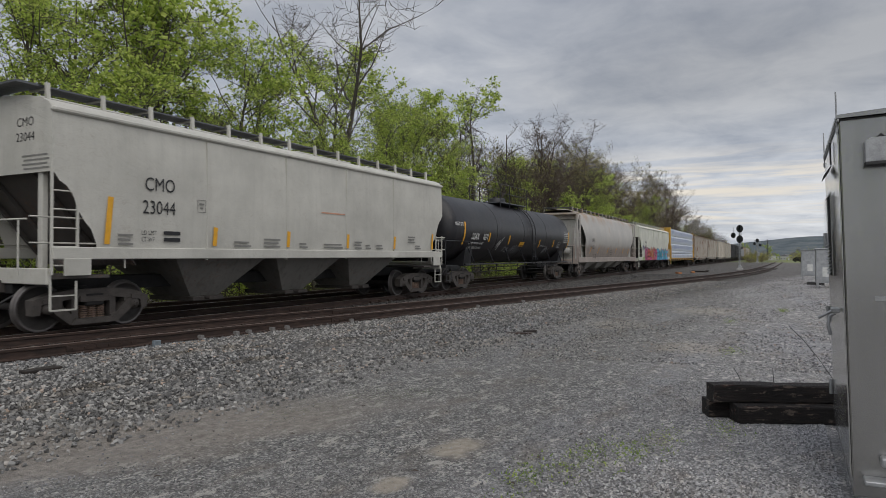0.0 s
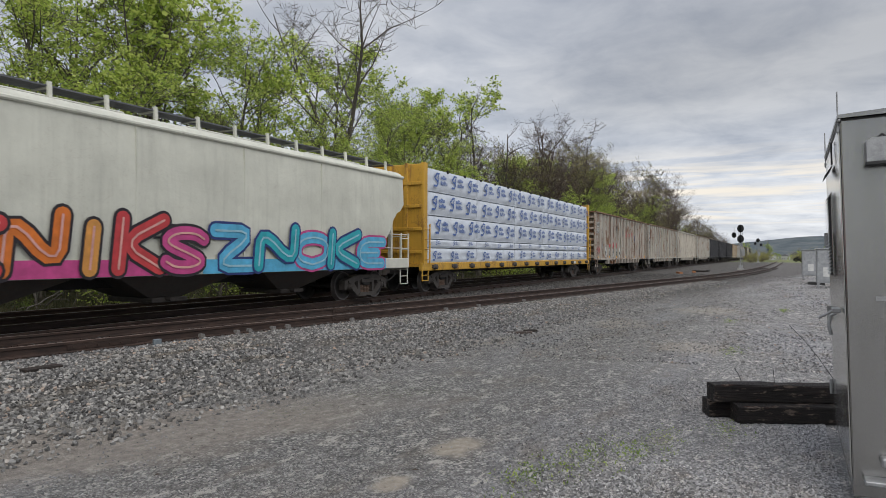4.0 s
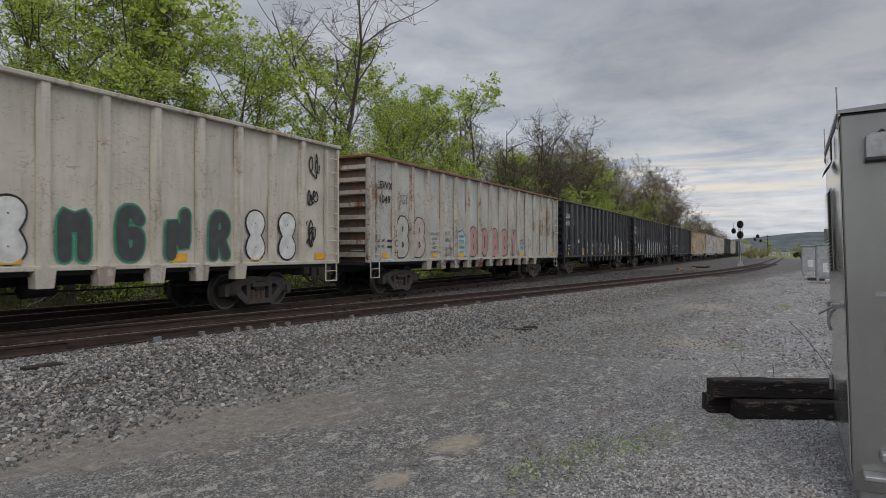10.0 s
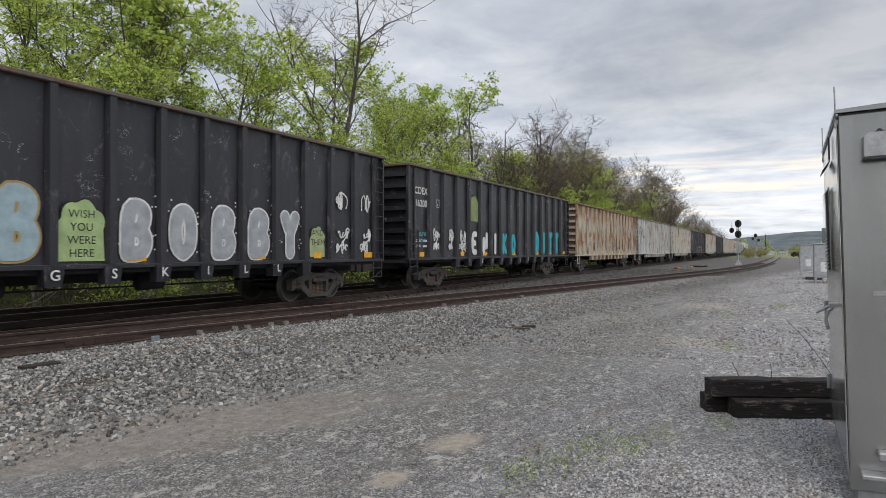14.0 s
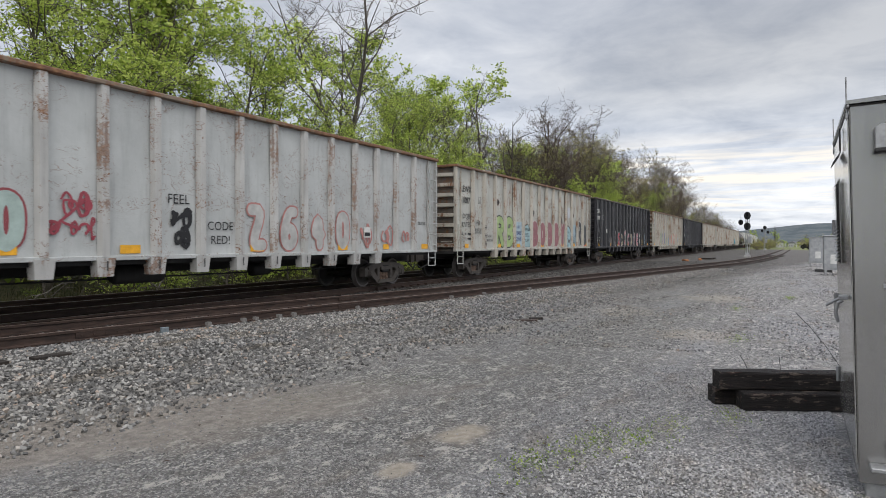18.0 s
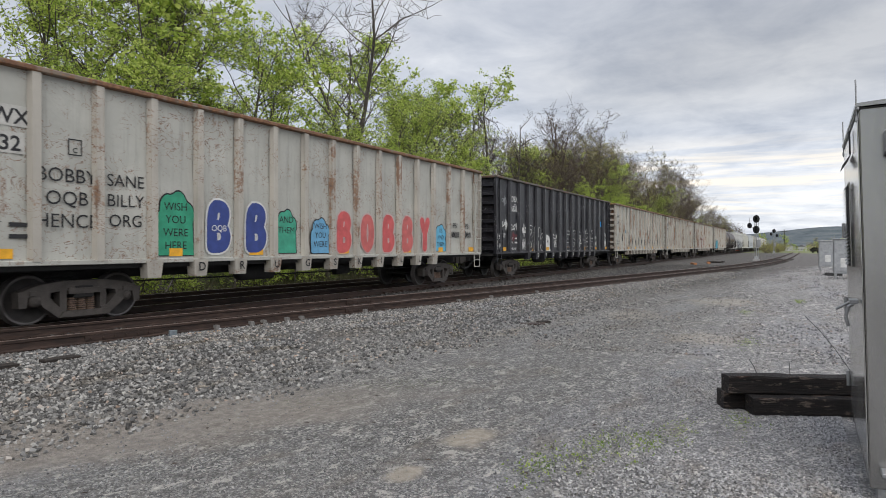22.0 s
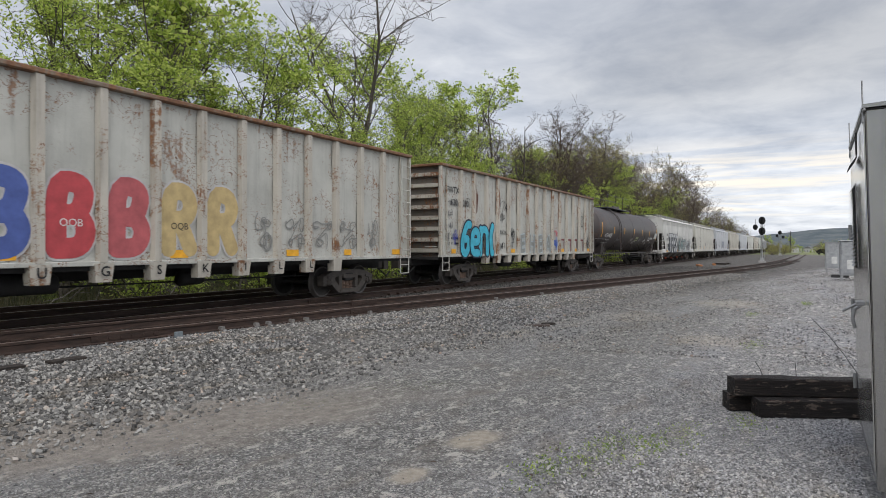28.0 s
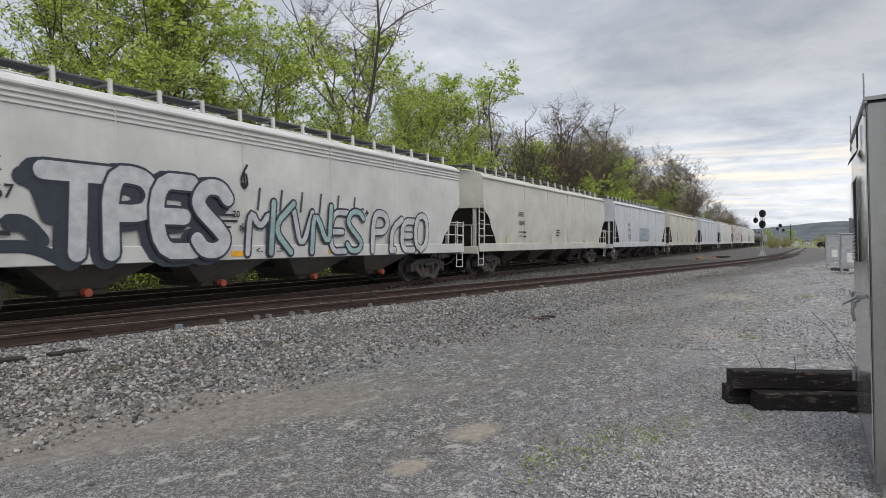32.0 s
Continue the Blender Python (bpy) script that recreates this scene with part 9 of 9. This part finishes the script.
    part("foot_plate", Shape().box(-0.14, 0.0, -0.52, -0.06, 0.22, 0.25, 0.006), M_GALV, c)
    part("name_plate", Shape().box(-0.006, 0.0, -0.30, -0.17, 1.44, 1.47), M_GALV, c)
    return c


build_case()


def far_case(x, y, w, d, h, label):
    c = thing("equipment_case", label, "cabinet", pose(x, y, ground_z(x, y)))
    part("body", Shape().box(0, d, -w / 2, w / 2, 0.28, h, 0.02), M_CASE_OLD, c)
    part("roof", Shape().box(-0.06, d + 0.06, -w / 2 - 0.05, w / 2 + 0.05, h, h + 0.06, 0.02), M_GALV, c)
    part("door", Shape().box(-0.02, -0.002, -w / 2 + 0.06, w / 2 - 0.06, 0.4, h - 0.1, 0.006), M_CASE_OLD, c)
    part("notice", Shape().box(-0.03, -0.021, -0.2, 0.16, 0.62, 1.12), M_WHITE_PAINT, c, "white notice on the door")
    for k in (-1, 1):
        for e in (0.08, d - 0.08):
            part("leg", Shape().box(e - 0.05, e + 0.05, k * (w / 2 - 0.1) - 0.05, k * (w / 2 - 0.1) + 0.05, -0.05, 0.28), M_GALV, c)
    return c


far_case(54.0, -1.95, 1.1, 1.0, 2.12, "grey metal equipment case on legs across the gravel")
far_case(40.2, -2.2, 0.95, 0.9, 2.1, "grey metal equipment case standing beside another")


def block_on_ground(x, y, sx, sy, sz, m, name, label, category, turn=0):
    ob = new(name, Shape().box(-sx / 2, sx / 2, -sy / 2, sy / 2, 0, sz, min(sz, sx, sy) * 0.1).mesh(name, m))
    ob.matrix_basis = pose(x, y, ground_z(x, y) - 0.01, 0, 0, turn)
    return tagged(ob, label, category)


block_on_ground(44.5, -1.9, 0.5, 0.9, 0.18, M_CASE_DARK, "cable_box", "low dark cable box on the gravel", "box")

# ---- the stack of old ties ----


def make_old_tie():
    n = Nodes("weathered_tie", 0.9)
    g = n.noise(2.2, 7, 0.7, n.shifted((16, 1.1, 16)))
    c = n.noise(5.0, 5, 0.7, n.shifted((3, 0.6, 3)))
    col = n.ramp(g, (0.34, (0.006, 0.005, 0.005)), (0.56, (0.016, 0.012, 0.011)), (0.70, (0.036, 0.025, 0.020)), (0.86, (0.09, 0.062, 0.046)))
    col = n.mix(n.math("MULTIPLY", n.step(c, 0.60, 0.70), 0.8), col, (0.085, 0.030, 0.018))
    crust = n.noise(11.0, 6, 0.75, n.shifted((0.7, 0.35, 1.0)))
    col = n.mix(n.math("MULTIPLY", n.step(crust, 0.50, 0.56), n.step(c, 0.50, 0.60)), col, (0.15, 0.115, 0.095))
    return n.done(col, bump=n.math("ADD", g, n.math("MULTIPLY", c, 0.6)), height=0.035, strength=0.9)


M_OLD_TIE = make_old_tie()


def old_tie(x, y, z, turn, length, w=0.225, h=0.185, seed=0):
    """A worn timber lying along y."""
    r = random.Random(seed)
    s = Shape()
    n = 14
    rings = []
    for i in range(n + 1):
        t = -length / 2 + length * i / n
        j = [r.uniform(-0.007, 0.007) for _ in range(8)]

        def ring(u, v, t=t, j=j):
            k = int(u)
            px = (-w / 2 + 0.014, w / 2 - 0.014, w / 2, w / 2, w / 2 - 0.014, -w / 2 + 0.014, -w / 2, -w / 2)[k] + j[k]
            pz = (0, 0, 0.014, h - 0.014, h, h, h - 0.014, 0.014)[k] + (j[(k + 3) % 8] if k in (3, 4, 5, 6) else 0)
            return (px, t, pz)
        rings.append(ring)
    s.sweep([(k, 0) for k in range(8)], rings)
    ob = new("railway_tie", s.mesh("railway_tie", M_OLD_TIE))
    ob.matrix_basis = pose(x, y, z, 0, 0, turn)
    return tagged(ob, "old creosoted timber tie in a stack on the gravel", "railway tie", "stack of old ties")


old_tie(7.98, -0.74, 0.005, 25.5, 2.60, seed=1)
old_tie(8.10, -0.46, 0.005, 24.0, 2.60, seed=2)
old_tie(8.02, -0.52, 0.192, 25.0, 2.62, seed=3)

# ---- wire ends sticking out of the gravel ----
wires = thing("loose_wires", "thin stiff wires sticking up from the gravel by the ties", "wire")
for k, (p, q) in enumerate((((10.5, -0.67, 0.0), (10.6, -0.11, 0.74)), ((8.6, 0.35, 0.0), (8.9, 0.52, 0.33)), ((8.4, 0.05, 0.0), (8.8, 0.08, 0.36)))):
    mid_p = [tuple(Vector(p).lerp(Vector(q), u) + Vector((0, 0, 0.05 * math.sin(u * 3.1)))) for u in (0, 0.33, 0.66, 1)]
    part("wire", Shape().bar(mid_p, 0.0045, 5), M_CASE_DARK, wires)

# ---- small things by the track ----
block_on_ground(13.5, 5.15, 0.22, 0.55, 0.035, M_RAIL, "tie_plate", "rusty loose tie plate lying on the gravel", "metal plate", 35)
block_on_ground(13.9, 5.05, 0.16, 0.3, 0.05, M_TIE, "wood_scrap", "dark scrap of timber on the gravel", "wood", 60)
M_PALE_BLUE = plain("pale_blue_paint", (0.16, 0.19, 0.21), 0.6, 0.0, 0.3, 14)
pb = block_on_ground(7.85, 9.95, 0.14, 0.06, 0.13, M_PALE_BLUE, "marker_block", "pale blue marker block against the rail", "marker", -9)
M_RUST_BOARD = plain("rusty_orange_board", (0.40, 0.17, 0.07), 0.8, 0.0, 0.4, 9)
block_on_ground(8.5, 9.85, 0.75, 0.14, 0.03, plain("tan_splinter", (0.36, 0.24, 0.15), 0.8), "splintered_board", "splintered tan board lying by the rail", "board", -12)
for k, (x, y, t) in enumerate(((66.0, 7.4, 10), (69.0, 7.2, 60), (62.0, 8.2, 20), (71.0, 6.6, 0))):
    block_on_ground(x, y, 1.5, 0.25, 0.16, M_RUST_BOARD if k % 2 == 0 else M_TIE, "scrap_timber", "scrap timber lying between the tracks", "timber", t)
for x, y, tn in ((4.6, 9.35, 80), (5.4, 9.25, 84)):
    block_on_ground(x, y, 0.5, 0.20, 0.07, M_TIE, "tie_end", "dark broken tie end in the ballast", "timber", tn - 85)
r9 = random.Random(14)
for k in range(26):
    x, y = r9.uniform(2.6, 10), r9.uniform(0.4, 6.0)
    s = Shape().add([(0, 0, 0.002), (0.035, 0.012, 0.012), (0.07, 0, 0.004), (0.035, -0.014, 0.010)], [(0, 1, 2, 3)])
    ob = new("dead_leaf", s.mesh("dead_leaf", M_VINE))
    ob.matrix_basis = pose(x, y, ground_z(x, y) + 0.012, r9.uniform(-20, 20), 0, r9.uniform(0, 360))
    tagged(ob, "small brown dead leaf on the gravel", "leaf", "dead leaves")

# ---- signals ----
M_SIGNAL = plain("signal_black", (0.012, 0.012, 0.013), 0.6)
M_LENS = plain("dark_signal_lens", (0.02, 0.02, 0.025), 0.15)


def signal_head(mast, y, z, r=0.42):
    """An oval target with three hooded lenses."""
    s = Shape()
    prof = [(r * math.cos(a) * 0.85, r * 1.05 * math.sin(a)) for a in [2 * math.pi * k / 20 for k in range(20)]]
    s.prism_x([(y + u, z + w) for u, w in prof], -0.16, -0.13)
    s.box(-0.13, 0.12, y - 0.14, y + 0.14, z - 0.3, z + 0.3, 0.02)
    head = part("signal_head", s, M_SIGNAL, mast, "black target with hooded lenses")
    for k in (-0.2, 0.0, 0.2):
        h = Shape().lathe([(-0.38, 0.085), (-0.17, 0.095), (-0.17, 0.0)], 12)
        h.v = [(yy, xx + y, zz + z + k) for xx, yy, zz in h.v]
        part("hood", h, M_SIGNAL, head)


def build_signal(x, y, top, heads, label):
    z0 = ground_z(x, y)
    m = thing("signal_mast", label, "railway signal", pose(x, y, z0))
    part("foundation", Shape().box(-0.35, 0.35, -0.35, 0.35, -0.1, 0.22, 0.03), M_CONCRETE, m)
    part("mast", Shape().tube((0, 0, 0.2), (0, 0, top), 0.065, 10), M_GALV, m, "galvanised steel mast")
    part("mast_base", Shape().box(-0.2, 0.2, -0.2, 0.2, 0.2, 0.5, 0.03), M_GALV, m)
    lad = Shape()
    for yy in (-0.2, 0.2):
        lad.tube((0.55, yy, 0.1), (0.32, yy, top - 0.2), 0.022, 5)
    for k in range(int(top / 0.3)):
        u = (k + 0.5) / int(top / 0.3)
        xx = 0.55 + (0.32 - 0.55) * u
        lad.tube((xx, -0.2, 0.1 + (top - 0.3) * u), (xx, 0.2, 0.1 + (top - 0.3) * u), 0.014, 5)
    part("ladder", lad, M_GALV, m)
    part("case", Shape().box(-0.2, 0.16, -0.45, -0.1, 1.6, 2.4, 0.02), M_GALV, m)
    for hy, hz in heads:
        if abs(hy) > 0.3:
            part("bracket", Shape().bar([(0, 0, hz - 0.2), (0, hy, hz - 0.2)], 0.03, 6).bar([(0, hy, hz - 0.25), (0, hy, hz + 0.9)], 0.025, 6), M_GALV, m)
        signal_head(m, hy, hz, 0.42 if abs(hy) < 0.3 else 0.30)
    return m


build_signal(81.0, 4.05, 4.75, ((0.0, 4.75), (0.0, 3.55), (0.68, 4.0)), "railway signal mast with black targets and a ladder")
build_signal(158.0, 4.4, 5.2, ((0.55, 4.3), (0.0, 5.0), (-0.6, 4.0)), "distant railway signal mast with black targets")

# ---- distance ----
# distance haze is mixed into the forest colour as pale grey-blue
M_FOREST = Nodes("far_forest", 0.95)
ff = M_FOREST.noise(0.012, 6, 0.7)
M_FOREST = M_FOREST.done(M_FOREST.ramp(ff, (0.38, (0.055, 0.075, 0.088)), (0.52, (0.092, 0.112, 0.122)), (0.66, (0.14, 0.155, 0.155))), bump=ff, height=12.0, strength=1.0)


def ridge(name, label, far, head0, head1, heights, seed):
    """A wooded ridge as a broad strip of hillside."""
    s = Shape()
    n, rows = 90, 10
    vs = []
    for i in range(n + 1):
        u = i / n
        a = radians(head0 + (head1 - head0) * u)
        k = u * (len(heights) - 1)
        j = min(len(heights) - 2, int(k))
        w = k - j
        w = w * w * (3 - 2 * w)
        top = heights[j] * (1 - w) + heights[j + 1] * w
        for q in range(rows + 1):
            v = q / rows
            d = far * (0.86 + 0.34 * v)
            z = top * (v * v * (3 - 2 * v)) + far * 0.0011 * noise.noise(Vector((i * 0.55, q * 0.7, seed))) * (0.3 + v) - 6 * (1 - v)
            vs.append((d * math.cos(a), d * math.sin(a), z))
    k = rows + 1
    s.add(vs, [(a * k + b, (a + 1) * k + b, (a + 1) * k + b + 1, a * k + b + 1) for a in range(n) for b in range(rows)], True)
    tagged(new(name, s.mesh(name, M_FOREST)), label, "hill", kind="structure")


ridge("backdrop", "long wooded ridge in the distance", 2600.0, 12.0, -62.0, (24, 52, 84, 96, 100, 108, 116, 116, 118, 108, 94), 2.0)
ridge("backdrop_near", "low wooded rise before the ridge", 1150.0, 6.0, -50.0, (4, 6, 9, 7, 10, 9, 12, 12, 9), 6.0)


def house(x, y, w, d, h, wall, roof, turn, label):
    z = ground_z(x, y) - min(4.0, max(0.0, (x - 260) * 0.01))
    b = thing("house", label, "house", pose(x, y, z, 0, 0, turn), "houses in the distance")
    part("wall", Shape().box(-d / 2, d / 2, -w / 2, w / 2, -0.5, h), wall, b)
    part("roof", Shape().prism_x([(-w / 2 - 0.4, h), (w / 2 + 0.4, h), (0, h + w * 0.32)], -d / 2 - 0.3, d / 2 + 0.3), roof, b)
    for k in range(3):
        yy = -w / 2 + w * (k + 0.5) / 3
        part("window", Shape().box(-d / 2 - 0.06, -d / 2 - 0.02, yy - 0.5, yy + 0.5, 1.2, 2.5), M_LENS, b)
    return b


M_SIDING = plain("white_siding", (0.45, 0.45, 0.44), 0.7)
M_SHINGLE = plain("grey_shingle", (0.16, 0.16, 0.17), 0.9)
for x, y, w, d, h, tn in ((900, 8.0, 11, 9, 5.5, 20), (930, -6.0, 9, 8, 5.0, -15), (980, -16.0, 14, 9, 6.0, 10), (860, 19.0, 8, 7, 4.5, 0), (1020, 34.0, 12, 9, 5.5, 30), (880, -34.0, 10, 9, 5.5, 5), (1050, -52, 18, 10, 6.5, 0)):
    house(x, y, w, d, h, M_SIDING, M_SHINGLE, tn, "white house with a grey roof far beyond the tracks")


def far_tree(kind, x, y, scale, turn):
    z = ground_z(x, y) - min(4.0, max(0.0, (x - 260) * 0.01))
    return copy_thing(kind, Matrix.LocRotScale((x, y, z), Euler((0, 0, turn)), (scale, scale, scale)))


r5 = random.Random(23)
for k in range(46):
    x = r5.uniform(330, 720)
    y = x * math.tan(radians(r5.uniform(-8.0, 4.0)))
    far_tree(LEAFY[r5.randrange(4)] if k % 3 else BARE[2], x, y, r5.uniform(0.45, 0.9), r5.random() * 6)

r6 = random.Random(31)
for k in range(60):                # olive brush beyond the turnout
    x = r6.uniform(165, 300)
    y = r6.choice((r6.uniform(-16, -4.5), r6.uniform(4.5, 8.5)))
    far_tree(SHRUBS[(1, 2, 2, 2)[k % 4]], x, y, r6.uniform(0.8, 1.6), r6.random() * 6)
for k in range(9):                 # unseen trees added behind the camera to darken the steel case's reflection
    far_tree(LEAFY[k % 4], -34.0 - 5 * (k % 2), -26.0 + 6.5 * k, 0.85 + 0.06 * (k % 3), 1.3 * k)

pole = thing("utility_pole", "wooden utility pole far beyond the tracks", "pole", pose(300.0, 4.6, -0.4))
part("pole", Shape().tube((0, 0, -0.3), (0, 0, 9.0), 0.16, 8, 0.11), M_TIE, pole)
part("crossarm", Shape().box(-0.06, 0.06, -1.2, 1.2, 8.2, 8.35), M_TIE, pole)

# ---- a dark vehicle parked far off by the tracks ----
def build_parked_car(x, y, turn):
    z = ground_z(x, y)
    c = thing("parked_car", "dark car parked far off beside the tracks", "car", pose(x, y, z, 0, 0, turn))
    prof = [(-2.2, 0.35), (-2.25, 0.8), (-1.9, 1.0), (-1.2, 1.08), (-0.7, 1.5), (1.2, 1.52), (1.9, 1.05), (2.25, 0.95), (2.25, 0.35)]
    part("body", Shape().prism(prof, -0.88, 0.88), M_SIGNAL, c)
    part("window_glass", Shape().prism([(-0.95, 1.1), (-0.62, 1.44), (1.1, 1.46), (1.6, 1.1)], -0.89, 0.89), M_LENS, c)
    for wx in (-1.4, 1.4):
        for wy in (-0.8, 0.8):
            w = Shape().lathe([(-0.1, 0.0), (-0.1, 0.3), (-0.07, 0.34), (0.07, 0.34), (0.1, 0.3), (0.1, 0.0)], 16)
            part("wheel", w, M_HOSE, c, m=pose(wx, wy, 0.34))
    return c


build_parked_car(195.0, -5.2, 40)


# ---- what moves ----
def motions():
    for car, middle, half in TRAIN:
        walk(car, [(float(t), car_pose(middle, half, t)) for t in range(33)])
        # the wheels turn while the car passes the camera
        t0 = max(0.0, (middle - 48.0) / SPEED)
        t1 = min(32.0, (middle + 9.0) / SPEED)
        for o in car.children_recursive:
            if o.name.split(".")[0] != "wheel_set":
                continue
            base = o.matrix_basis.translation.copy()
            frames_ = list(range(int(t0 * FPS), int(t1 * FPS) + 1))
            times = sorted({0.0, 32.0} | {f / FPS for f in frames_})
            walk(o, [(t, Matrix.Translation(base) @ Matrix.Rotation((run(middle, min(max(t, t0), t1)) / 0.457) % (2 * math.pi), 4, "Y")) for t in times])


motions()
